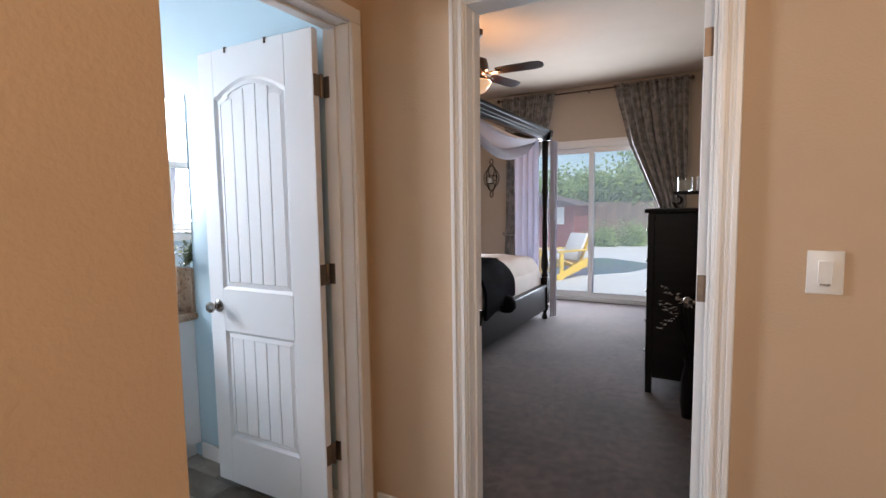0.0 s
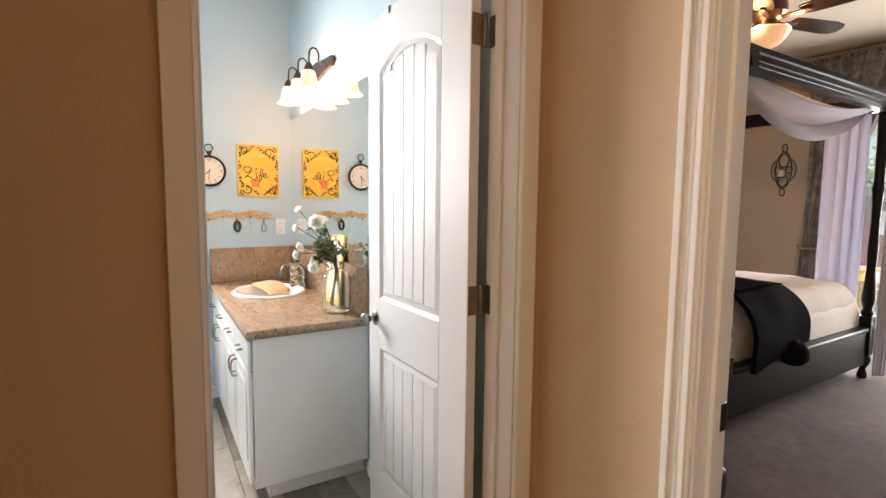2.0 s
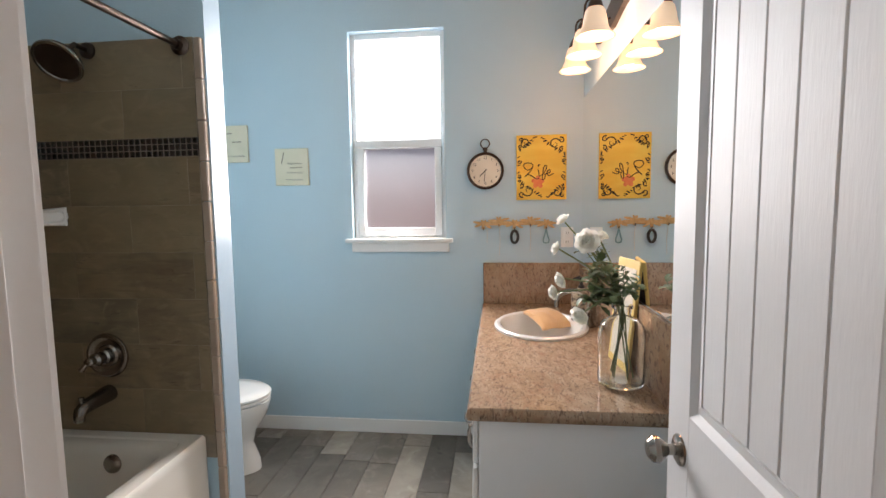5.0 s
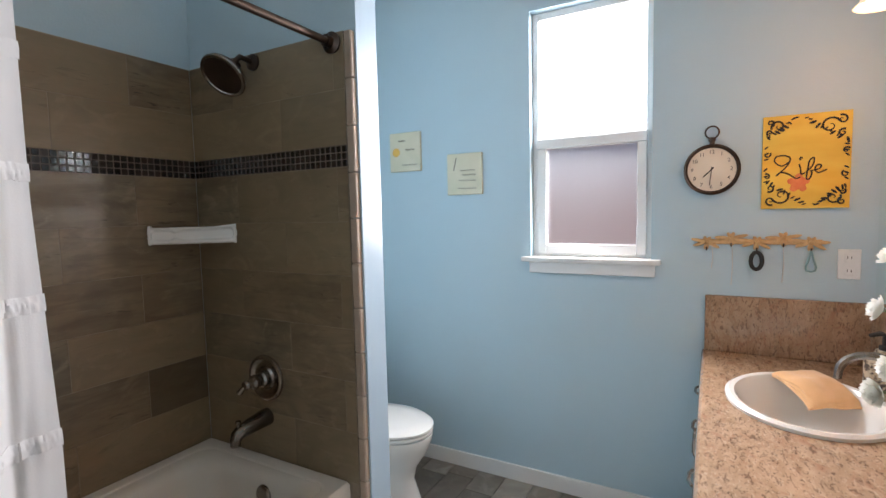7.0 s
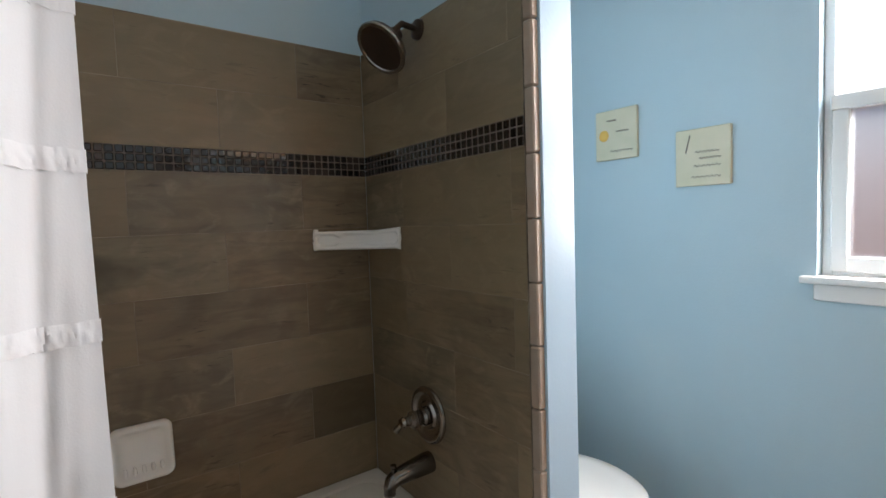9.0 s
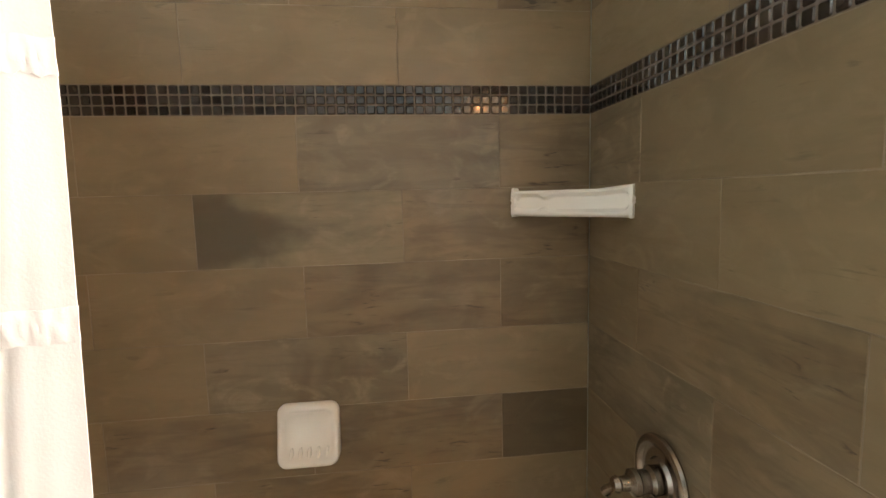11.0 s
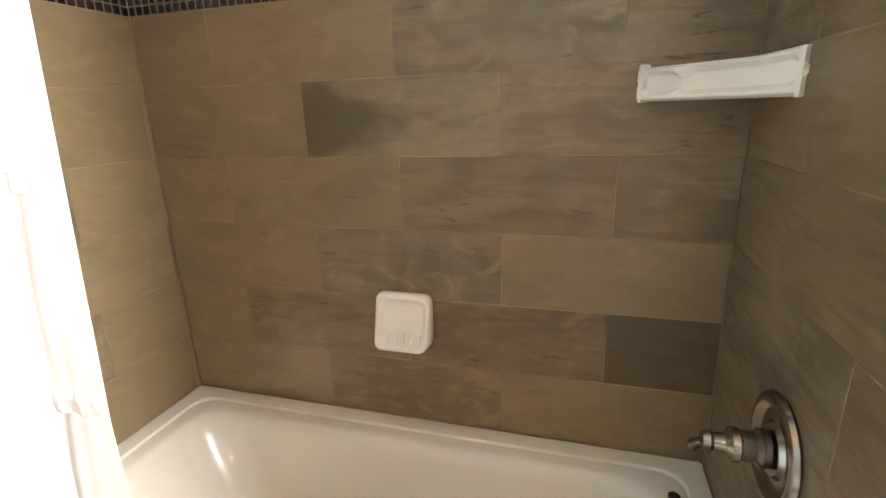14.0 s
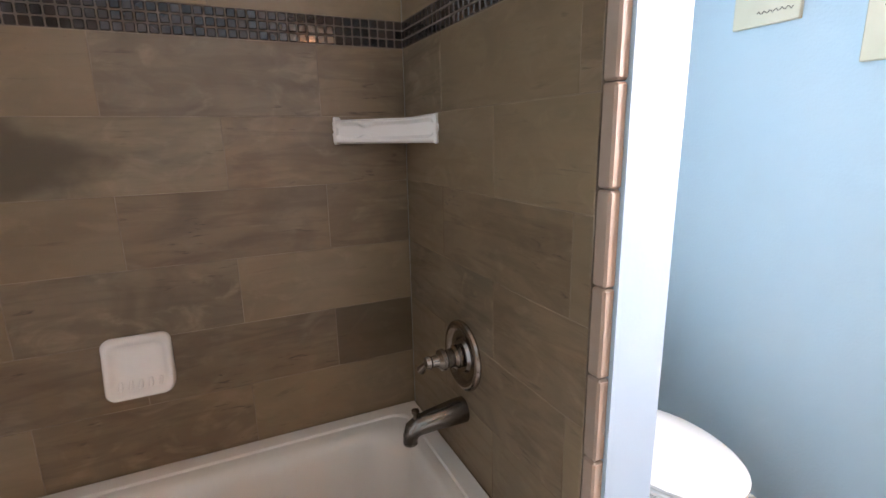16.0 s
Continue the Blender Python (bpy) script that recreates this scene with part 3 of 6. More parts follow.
# ---- doors, casings and trim ----
def door_trim(name, axis, face_a, face_b, lo, hi, top, label):
    """Jamb, stops and casings on both faces of an opening lo..hi in a wall between face_a and face_b (along axis)."""
    t = thing(name, Matrix.Identity(4), label, "door frame", kind="structure")

    def put(nm, d0, d1, w0, w1, z0, z1, bev=0.002):
        if axis == "x":
            return part(nm, bx(d0, d1, w0, w1, z0, z1, bevel=bev), white_paint, t)
        return part(nm, bx(w0, w1, d0, d1, z0, z1, bevel=bev), white_paint, t)

    f0, f1 = min(face_a, face_b) - 0.002, max(face_a, face_b) + 0.002
    put("jamb", f0, f1, lo - 0.018, lo, 0.001, top)
    put("jamb", f0, f1, hi, hi + 0.018, 0.001, top)
    put("head_jamb", f0, f1, lo - 0.018, hi + 0.018, top, top + 0.018)
    return t, put, f0, f1


def casings(put, f, out, lo, hi, top, width=0.064, right=True):
    for w0, w1, d in ((0.0, 1.0, 0.010), (0.12, 0.34, 0.016), (0.46, 0.60, 0.014), (0.70, 0.97, 0.019)):
        a, b = w0 * width + 0.005, w1 * width + 0.005
        d0, d1 = (f, f + d) if out > 0 else (f - d, f)
        put("casing", d0, d1, lo - b, lo - a, 0.001, top + a + 0.0005 * d)
        if right:
            put("casing", d0, d1, hi + a, hi + b, 0.001, top + a + 0.0005 * d)
        put("casing", d0, d1, lo - b, hi + (b if right else 0.0), top + a, top + b)


B_LO, B_HI, B_TOP = 1.062, 1.857, 2.142
t, put, f0, f1 = door_trim("door_frame_1", "x", X_DOOR_B, X_DOOR_H, B_LO, B_HI, B_TOP, "white painted bathroom door frame with flat casing")
for w0, w1, d in ((0.004, 0.064, 0.016), (0.006, 0.012, 0.0175)):
    put("casing", f1, f1 + d, B_LO - w1, B_LO - w0, 0.001, B_TOP + w0)
    put("casing", f1, f1 + d, B_HI + w0, B_HI + w1, 0.001, B_TOP + w0)
    put("casing", f1, f1 + d, B_LO - w1, B_HI + w1, B_TOP + w0 + 0.0004, B_TOP + w1)
casings(put, f0, -1, B_LO, B_HI, B_TOP, 0.058, right=False)
put("stop", f0 + 0.038, f0 + 0.074, B_LO, B_LO + 0.012, 0.001, B_TOP - 0.011)
put("stop", f0 + 0.038, f0 + 0.074, B_HI - 0.012, B_HI, 0.001, B_TOP - 0.011)
put("stop", f0 + 0.038, f0 + 0.074, B_LO, B_HI, B_TOP - 0.012, B_TOP)

D_LO, D_HI, D_TOP = -0.375, 0.455, 2.142
t2, put2, g0, g1 = door_trim("door_frame_2", "y", Y_BED_H, Y_BED_B, D_LO, D_HI, D_TOP, "white painted bedroom door frame with stepped casing")
casings(put2, g0, -1, D_LO, D_HI, D_TOP)
put2("stop", g0 + 0.045, g0 + 0.075, D_LO, D_LO + 0.011, 0.001, D_TOP - 0.011)
put2("stop", g0 + 0.045, g0 + 0.075, D_HI - 0.011, D_HI, 0.001, D_TOP - 0.011)
part("strike_plate", bx(D_LO - 0.001, D_LO + 0.002, g1 - 0.042, g1 - 0.004, 0.89, 0.955, bevel=0.0008), nickel_mat, t2, "brushed nickel strike plate")


def leaf(name, m, w, h, label, knob_z=0.915):
    """Two-panel plank door. Local x runs from the hinge to the lock edge, y is 0 on the one face and -0.035 on the other."""
    d = thing(name, m, label, "door")
    INV[d] = Matrix.Identity(4)
    s, e, zt = 0.162, 0.105, 0.012
    p = [(zt + 0.235, zt + 0.785), (zt + 0.99, zt + 1.90)]
    part("stile", bx(0, s, -0.035, 0, zt, h, bevel=0.0025), door_paint, d)
    part("stile", bx(w - e, w, -0.035, 0, zt, h, bevel=0.0025), door_paint, d)
    part("rail", bx(s, w - e, -0.0349, -0.0001, zt, p[0][0]), door_paint, d)
    part("rail", bx(s, w - e, -0.0349, -0.0001, p[0][1], p[1][0]), door_paint, d)
    rise = 0.075
    n = 16
    top = [(s, h - 0.0001), (w - e, h - 0.0001)] + [(w - e - (w - s - e) * i / n, p[1][1] + rise * math.sin(math.pi * i / n)) for i in range(n + 1)]
    part("rail", prism(bmesh.new(), top, 0.0348, pose(0, -0.0349, 0)), door_paint, d, smooth=False)
    for z0, z1 in p:
        arched = z1 > 1.5
        zz = z1 + (rise if arched else 0)
        core = bx(s - 0.002, w - e + 0.002, -0.026, -0.0115, z0 - 0.002, zz + 0.002)
        part("panel", core, door_paint, d)
        k = 5
        iw = w - s - e - 0.07
        for i in range(k):
            a = s + 0.035 + iw * i / k + 0.0012
            b = s + 0.035 + iw * (i + 1) / k - 0.0012
            mid = (i + 0.5) / k
            ztop = z1 - 0.035 + (rise * math.sin(math.pi * mid) if arched else 0)
            part("plank", bx(a, b, -0.030, -0.0072, z0 + 0.035, ztop, bevel=0.0022), door_paint, d)
        bm = bmesh.new()
        pts = [(s, z0), (w - e, z0), (w - e, z1)]
        if arched:
            pts += [(w - e - (w - s - e) * i / n, z1 + rise * math.sin(math.pi * i / n)) for i in range(1, n)]
        pts += [(s, z1)]
        cx, cz = (s + w - e) / 2, (z0 + zz) / 2

        def inner(px, pz, q):
            return (px + math.copysign(q, cx - px) if abs(px - cx) > w / 2 - s - q else px, pz + (q if pz < cz else -q))

        outer_l = [Vector((x, -0.0005, z)) for x, z in pts]
        mid_l = [Vector((*inner(x, z, 0.014), 0)).xzy + Vector((0, -0.010, 0)) for x, z in pts]
        in_l = [Vector((*inner(x, z, 0.034), 0)).xzy + Vector((0, -0.006, 0)) for x, z in pts]
        deep = [v + Vector((0, -0.008, 0)) for v in in_l]
        loft(bm, [outer_l, mid_l, in_l, deep])
        part("moulding", bm, door_paint, d, smooth=False)
    for side in (1, -1):
        yb = 0 if side > 0 else -0.035
        q = pose(w - 0.065, yb, knob_z, -90 * side, 0, 0)
        kb = part("knob", lathe(bmesh.new(), [(0, 0.066), (0.016, 0.064), (0.026, 0.054), (0.027, 0.044), (0.018, 0.032), (0.011, 0.024), (0.011, 0.008), (0.0, 0.008)], q, 20), nickel_mat, d, "brushed nickel door knob")
        part("rose", lathe(bmesh.new(), [(0.0, 0.010), (0.022, 0.009), (0.031, 0.004), (0.032, 0.0), (0, 0)], q, 20), nickel_mat, kb)
    for hz in (h - 0.23, (h + zt) / 2 + 0.03, zt + 0.28):
        hg = part("hinge", lathe(bmesh.new(), [(0, -0.050), (0.005, -0.049), (0.0075, -0.045), (0.0075, 0.045), (0.005, 0.049), (0, 0.050)], pose(-0.004, -0.046, hz), 12), hinge_mat, d, "worn bronze butt hinge")
        part("hinge_leaf", bx(-0.0025, 0.0005, -0.044, -0.002, hz - 0.045, hz + 0.045, bevel=0.001), hinge_mat, hg)
    return d


bath_leaf_pose = pose(-1.000, 1.784, 0, 0, 0, 181.2)
leaf("door_1", bath_leaf_pose, 0.728, 2.13, "white two-panel plank door standing open into the bathroom")
for hz in (1.90, 1.101, 0.292):
    part("jamb_hinge_leaf", bx(f0 - 0.002, f0 + 0.034, B_HI - 0.0024, B_HI + 0.0005, hz - 0.045, hz + 0.045, bevel=0.001), hinge_mat, t, "worn bronze hinge plate")
leaf("door_2", pose(D_HI - 0.040, Y_BED_B + 0.006, 0, 0, 0, 90.6), 0.815, 2.13, "white plank door opened flat into the bedroom")
for hz in (1.90, 1.101, 0.292):
    part("jamb_hinge_leaf", bx(D_HI - 0.0022, D_HI + 0.0005, g1 - 0.044, g1 - 0.002, hz - 0.048, hz + 0.048, bevel=0.001), nickel_mat, t2, "grey hinge plate")
for u in (0.27, 0.53):
    hk = thing("door_hook", bath_leaf_pose @ pose(u, 0, 2.13), "small dark metal hook hung over the door top", "hook", "hooks over the door")
    INV[hk] = Matrix.Identity(4)
    part("strap", bx(-0.006, 0.006, -0.038, 0.003, 0.001, 0.004), bronze_mat, hk)
    part("front_tab", bx(-0.006, 0.006, 0.001, 0.003, -0.022, 0.001), bronze_mat, hk)
    part("back_hook", tube(bmesh.new(), [(0, -0.038, 0.002), (0, -0.0385, -0.08), (0, -0.055, -0.10), (0, -0.07, -0.085)], 0.003), bronze_mat, hk)


def baseboard(name, x0, x1, y0, y1, z=0.0, h=0.088):
    bm = bx(x0, x1, y0, y1, z, z + h, bevel=0.003)
    structure(name, bm, white_paint, "white painted baseboard", "baseboard")


baseboard("baseboard_window", X_WIN, X_WIN + 0.013, -0.58, 1.36, Z_BATH)
baseboard("baseboard_toilet", X_WIN + 0.013, -2.583, -0.58, -0.567, Z_BATH)
baseboard("baseboard_partition", -2.596, -2.583, -0.567, 0.30, Z_BATH)
baseboard("baseboard_mirror", -2.06, -1.05, Y_MIR - 0.013, Y_MIR, Z_BATH)
baseboard("baseboard_hall", 0.525, 1.7, Y_BED_H - 0.013, Y_BED_H)
baseboard("baseboard_bed_far", -3.7, -2.1, Y_FAR - 0.013, Y_FAR)
baseboard("baseboard_hall_short", X_DOOR_H + 0.02, -0.45, Y_BED_H - 0.013, Y_BED_H)

sw = thing("light_switch", pose(0.736, Y_BED_H, 1.187), "white plastic rocker light switch on the tan wall", "light switch")
part("plate", bx(0.694, 0.778, Y_BED_H - 0.006, Y_BED_H, 1.126, 1.248, bevel=0.003, seg=2), vinyl_mat, sw)
part("rocker", box(bmesh.new(), -0.017, 0.017, -0.005, 0.003, -0.034, 0.034, bevel=0.0015, m=pose(0.736, Y_BED_H - 0.006, 1.187, 5, 0, 0)), vinyl_mat, sw)
part("lock_tab", bx(0.724, 0.748, Y_BED_H - 0.0125, Y_BED_H - 0.006, 1.151, 1.156), nickel_mat, sw, "grey dimmer slot")

# ---- bathroom window ----
win = thing("window_1", pose(X_WIN, 0.81, 1.21), "white vinyl single-hung window with frosted panes", "window", kind="structure")
xa = -3.69
for nm, b in (("frame", (xa, -3.63, 0.52, 0.552, 1.21, 2.45)), ("frame", (xa, -3.63, 1.068, 1.10, 1.21, 2.45)), ("frame", (xa + 0.001, -3.631, 0.55, 1.07, 2.415, 2.45)), ("frame", (xa + 0.001, -3.631, 0.55, 1.07, 1.205, 1.232)),
              ("sash", (xa + 0.012, -3.618, 0.545, 0.592, 1.228, 1.80)), ("sash", (xa + 0.012, -3.618, 1.03, 1.075, 1.228, 1.80)), ("sash", (xa + 0.013, -3.6195, 0.590, 1.032, 1.226, 1.278)), ("meeting_rail", (xa + 0.013, -3.610, 0.543, 1.077, 1.765, 1.815))):
    part(nm, bx(*b, bevel=0.004), vinyl_mat, win)
part("latch", tube(bmesh.new(), arc((-3.606, 0.80, 1.812), 0.03, 20, 160, 8, Vector((0, 1, 0)), Vector((0, 0, 0.5))), 0.005), vinyl_mat, win, "white sash latch")
up = part("upper_pane", bx(-3.672, -3.668, 0.55, 1.07, 1.81, 2.418), frost_mat, win, "frosted upper pane")
low = part("lower_pane", bx(-3.650, -3.646, 0.59, 1.032, 1.276, 1.768), frost_mat, win, "frosted lower pane")
for p in (up, low):
    p.visible_shadow = False
part("sill", bx(-3.66, X_WIN + 0.035, 0.478, 1.142, 1.19, 1.2145, bevel=0.005, seg=2), white_paint, win, "white painted sill board")
part("apron", bx(X_WIN, X_WIN + 0.016, 0.515, 1.118, 1.132, 1.19, bevel=0.004), white_paint, win)

# ---- vanity ----
V0, V1, VF = -3.572, -2.075, 1.345
van = thing("vanity_cabinet", pose(-2.8, 1.6, 0), "white painted vanity cabinet with drawers and doors", "cabinet")
part("side_panel", bx(V1 - 0.018, V1, VF + 0.002, Y_MIR - 0.002, 0.062, 0.779, bevel=0.002), white_paint, van)
part("side_panel", bx(V0, V0 + 0.018, VF + 0.002, Y_MIR - 0.002, 0.062, 0.779, bevel=0.002), white_paint, van)
part("front_panel", bx(V0 + 0.018, V1 - 0.018, VF + 0.003, VF + 0.021, 0.063, 0.778, bevel=0.002), white_paint, van)
part("back_panel", bx(V0 + 0.018, V1 - 0.018, Y_MIR - 0.014, Y_MIR - 0.003, 0.063, 0.778), white_paint, van)
part("base_panel", bx(V0 + 0.018, V1 - 0.018, VF + 0.021, Y_MIR - 0.014, 0.063, 0.081), white_paint, van)
part("toe_kick", bx(V0, V1 - 0.05, VF + 0.07, Y_MIR - 0.004, Z_BATH, 0.062), white_paint, van)


def pull(parent, x, z, vertical=False):
    pts = [(-0.045, 0, 0), (-0.042, -0.022, 0), (-0.02, -0.030, 0), (0.02, -0.030, 0), (0.042, -0.022, 0), (0.045, 0, 0)]
    if vertical:
        pts = [(0, b, a) for a, b, c in pts]
    part("handle", tube(bmesh.new(), [(x + a, VF - 0.019 + b, z + c) for a, b, c in pts], 0.0055, 8), nickel_mat, parent, "brushed nickel pull")


cols = [V0 + 0.012, -3.19, -2.82, -2.455, V1 - 0.012]
for i in range(4):
    a, b = cols[i] + 0.006, cols[i + 1] - 0.006
    dr = part("drawer", bx(a, b, VF - 0.018, VF, 0.625, 0.765, bevel=0.004), white_paint, van)
    pull(dr, (a + b) / 2, 0.695)
    door = part("cabinet_door", bx(a, b, VF - 0.018, VF, 0.078, 0.610, bevel=0.004), white_paint, van)
    part("raised_panel", bx(a + 0.055, b - 0.055, VF - 0.023, VF - 0.017, 0.17, 0.555, bevel=0.004), white_paint, door)
    pull(door, (b - 0.03) if i % 2 == 0 else (a + 0.03), 0.55, True)

SX, SY, SRX, SRY = -3.03, 1.615, 0.275, 0.225
C0, C1, CF, CB, CT, CU = X_WIN + 0.002, -2.045, 1.315, Y_MIR - 0.002, 0.820, 0.780
top = thing("countertop", pose(-2.8, 1.6, CU), "polished brown granite countertop with bullnose edge", "countertop")


def outline(z, inset, n=64):
    pts = []
    for i in range(n):
        t = 2 * math.pi * i / n
        c, s = math.cos(t), math.sin(t)
        x0, x1, y0, y1 = C0 + inset, C1 - inset, CF + inset, CB - inset
        k = min((x1 - SX) / c if c > 1e-6 else 1e9, (x0 - SX) / c if c < -1e-6 else 1e9, (y1 - SY) / s if s > 1e-6 else 1e9, (y0 - SY) / s if s < -1e-6 else 1e9)
        pts.append([SX + c * k, SY + s * k, z])
    for cx, cy in ((x0, y0), (x0, y1), (x1, y0), (x1, y1)):
        q = min(pts, key=lambda p: (p[0] - cx) ** 2 + (p[1] - cy) ** 2)
        q[0], q[1] = cx, cy
    return pts


hole = [oval(SX, SY, SRX - 0.03, SRY - 0.03, z, 64) for z in (CT, CU)]
part("slab", loft(bmesh.new(), [hole[1], outline(CU, 0.006), outline(CU + 0.006, 0.0), outline(CU + 0.020, -0.004), outline(CT - 0.006, 0.0), outline(CT, 0.007), hole[0], hole[1]]), granite_mat, top)
part("backsplash", bx(X_WIN + 0.022, C1 - 0.01, Y_MIR - 0.020, Y_MIR - 0.001, CT, 1.068, bevel=0.003), granite_mat, top)
part("sidesplash", bx(X_WIN + 0.001, X_WIN + 0.021, CF + 0.008, Y_MIR - 0.001, CT, 1.066, bevel=0.003), granite_mat, top)

sink = thing("sink", pose(SX, SY, CT), "white oval drop-in porcelain sink", "sink")
prof = [(0.0, 0.0005), (0.0, 0.010), (0.012, 0.017), (0.026, 0.014), (0.036, 0.002), (0.045, -0.03), (0.065, -0.075), (0.10, -0.11), (0.15, -0.128), (0.195, -0.132)]
part("basin", loft(bmesh.new(), [oval(SX, SY, SRX - i, SRY - i, CT + z, 48) for i, z in prof], close_last=True), porcelain_mat, sink)
part("drain", lathe(bmesh.new(), [(0, 0.004), (0.02, 0.003), (0.024, 0.0), (0, 0)], pose(SX, SY, CT - 0.132), 16), nickel_mat, sink, "nickel drain")
FX, FY = -3.03, 1.842
fau = thing("faucet", pose(FX, FY, CT), "brushed nickel high-arc bathroom faucet", "faucet")
part("base", lathe(bmesh.new(), [(0, 0), (0.03, 0), (0.031, 0.008), (0.024, 0.02), (0.019, 0.05), (0.021, 0.075), (0.012, 0.085), (0, 0.086)], pose(FX, FY, CT), 20), nickel_mat, fau)
part("spout", tube(bmesh.new(), [(FX, FY, CT + 0.07)] + arc((FX, FY - 0.075, CT + 0.115), 0.075, 0, 175, 12, Vector((0, 1, 0)), Vector((0, 0, 0.8))) + [(FX, FY - 0.152, CT + 0.095)], [0.015] + [0.013] * 12 + [0.012, 0.011]), nickel_mat, fau)
part("lever", tube(bmesh.new(), [(FX + 0.02, FY, CT + 0.06), (FX + 0.055, FY - 0.01, CT + 0.075), (FX + 0.085, FY - 0.02, CT + 0.095)], [0.009, 0.007, 0.006]), nickel_mat, fau)

cloth_mat = material("cloth_mat", (0.80, 0.50, 0.25), 0.9, color2=(0.73, 0.43, 0.20), scale=30, bump=0.6, bump_scale=250, sheen=0.4)
tow = thing("hand_towel", pose(-3.20, 1.66, CT + 0.018, 0, 0, 20), "folded peach terry hand towel draped over the sink rim", "towel")
for k, (z, s) in enumerate(((0.0, 1.0), (0.007, 0.97), (0.014, 0.92))):
    def fold(u, v, z=z, s=s, k=k):
        x, y = (u - 0.5) * 0.215 * s, (v - 0.5) * 0.165 * s
        e = min(u, 1 - u, v, 1 - v)
        droop = 0.11 * max(0.0, u - 0.50) ** 1.4 + 0.03 * max(0.0, 0.35 - v) ** 1.3
        soft = 0.004 * max(0.0, 1 - e / 0.05) ** 2
        return pose(-3.20, 1.66, CT + 0.020, 0, 0, 24 + 3 * k) @ Vector((x, y + 0.002 * math.sin(9 * u + k), z - droop - soft + 0.002 * math.sin(8 * u + 4 * v + k) + 0.0015 * math.sin(12 * v - 3 * u)))
    part("fold", sheet(bmesh.new(), fold, 26, 20, 0.0055), cloth_mat, tow)

# ---- mirror and vanity light ----
structure("mirror_1", bx(X_WIN + 0.004, -2.052, Y_MIR - 0.006, Y_MIR - 0.0005, 1.072, 2.01), mirror_mat, "large frameless wall mirror above the vanity", "mirror")
vl = thing("vanity_light", pose(-2.855, Y_MIR, 2.2), "bronze three-arm vanity light with lit white bell shades", "wall lamp")
outl = [(-0.33, 0.0), (-0.30, 0.028), (-0.16, 0.034), (0, 0.055), (0.16, 0.034), (0.30, 0.028), (0.33, 0.0), (0.30, -0.028), (0.16, -0.034), (0, -0.055), (-0.16, -0.034), (-0.30, -0.028)]
part("back_plate", prism(bmesh.new(), outl, 0.022, pose(-2.855, Y_MIR - 0.022, 2.205)), bronze_mat, vl, smooth=False)
for sx in (-2.62, -2.855, -3.09):
    arm = [(sx, Y_MIR - 0.02, 2.19), (sx, Y_MIR - 0.05, 2.185), (sx, Y_MIR - 0.075, 2.21)] + arc((sx, Y_MIR - 0.10, 2.235), 0.028, -10, 190, 8, Vector((0, 1, 0)), Vector((0, 0, 1.4))) + [(sx, Y_MIR - 0.130, 2.185)]
    ar = part("arm", tube(bmesh.new(), arm, 0.005), bronze_mat, vl)
    part("socket", lathe(bmesh.new(), [(0, 0.045), (0.012, 0.043), (0.024, 0.02), (0.030, 0.0), (0, 0.0)], pose(sx, 1.775, 2.145), 16), bronze_mat, ar)
    sh = part("shade", lathe(bmesh.new(), [(0.026, 0.0), (0.036, -0.012), (0.043, -0.04), (0.048, -0.07), (0.060, -0.095), (0.074, -0.108), (0.071, -0.108), (0.057, -0.094), (0.044, -0.07), (0.039, -0.04), (0.032, -0.013), (0.023, 0.0)], pose(sx, 1.775, 2.148), 24), shade_mat, vl, "glowing white glass bell shade")
    sh.visible_shadow = False

# ---- wall decorations ----
cream_mat = material("cream_mat", (0.78, 0.72, 0.60), 0.6, color2=(0.70, 0.62, 0.50), scale=8)
ink_mat = material("ink_mat", (0.02, 0.018, 0.016), 0.6)
WY = X_WIN + 0.001


def wpose(y, z, x=WY):
    """A pose on the window wall: local x along +y of the room, local y up, z out of the wall."""
    return Matrix.Translation((x, y, z)) @ Matrix(((0, 0, 1, 0), (1, 0, 0, 0), (0, 1, 0, 0), (0, 0, 0, 1)))


CY, CZ = 1.338, 1.612
clk = thing("wall_clock", pose(WY, CY, CZ), "round pocket-watch style wall clock with dark metal rim", "clock")
cm = wpose(CY, CZ)
part("rim", lathe(bmesh.new(), [(0.0, 0.0), (0.102, 0.0), (0.109, 0.012), (0.108, 0.026), (0.100, 0.034), (0.094, 0.028), (0.092, 0.018)], cm, 40), bronze_mat, clk, "dark bronze rim")
part("dial", lathe(bmesh.new(), [(0, 0.020), (0.093, 0.020), (0.093, 0.002), (0, 0.002)], cm, 36), cream_mat, clk, "cream clock face")
part("stem", lathe(bmesh.new(), [(0.0, 0.0), (0.011, 0.0), (0.010, 0.012), (0.014, 0.016), (0.014, 0.030), (0, 0.034)], pose(WY + 0.014, CY, CZ + 0.105), 12), bronze_mat, clk)
part("ring", tube(bmesh.new(), arc((WY + 0.014, CY, CZ + 0.158), 0.026, 0, 345, 20, Vector((0, 1, 0)), Vector((0, 0, 1))), 0.0035, 8, closed=True), bronze_mat, clk)
for n in range(1, 13):
    a = radians(90 - 30 * n)
    lettering("numeral", str(n), 0.022, cm @ pose(0.074 * math.cos(a), 0.074 * math.sin(a), 0.0212), ink_mat, clk)
for nm, ang, ln, wd in (("hour_hand", 90 - 30 * 7.5, 0.045, 0.005), ("minute_hand", 90 - 6 * 31, 0.068, 0.0035)):
    part(nm, box(bmesh.new(), -0.012, ln, -wd / 2, wd / 2, 0.0216, 0.0232, m=cm @ pose(0, 0, 0, 0, 0, ang)), ink_mat, clk)

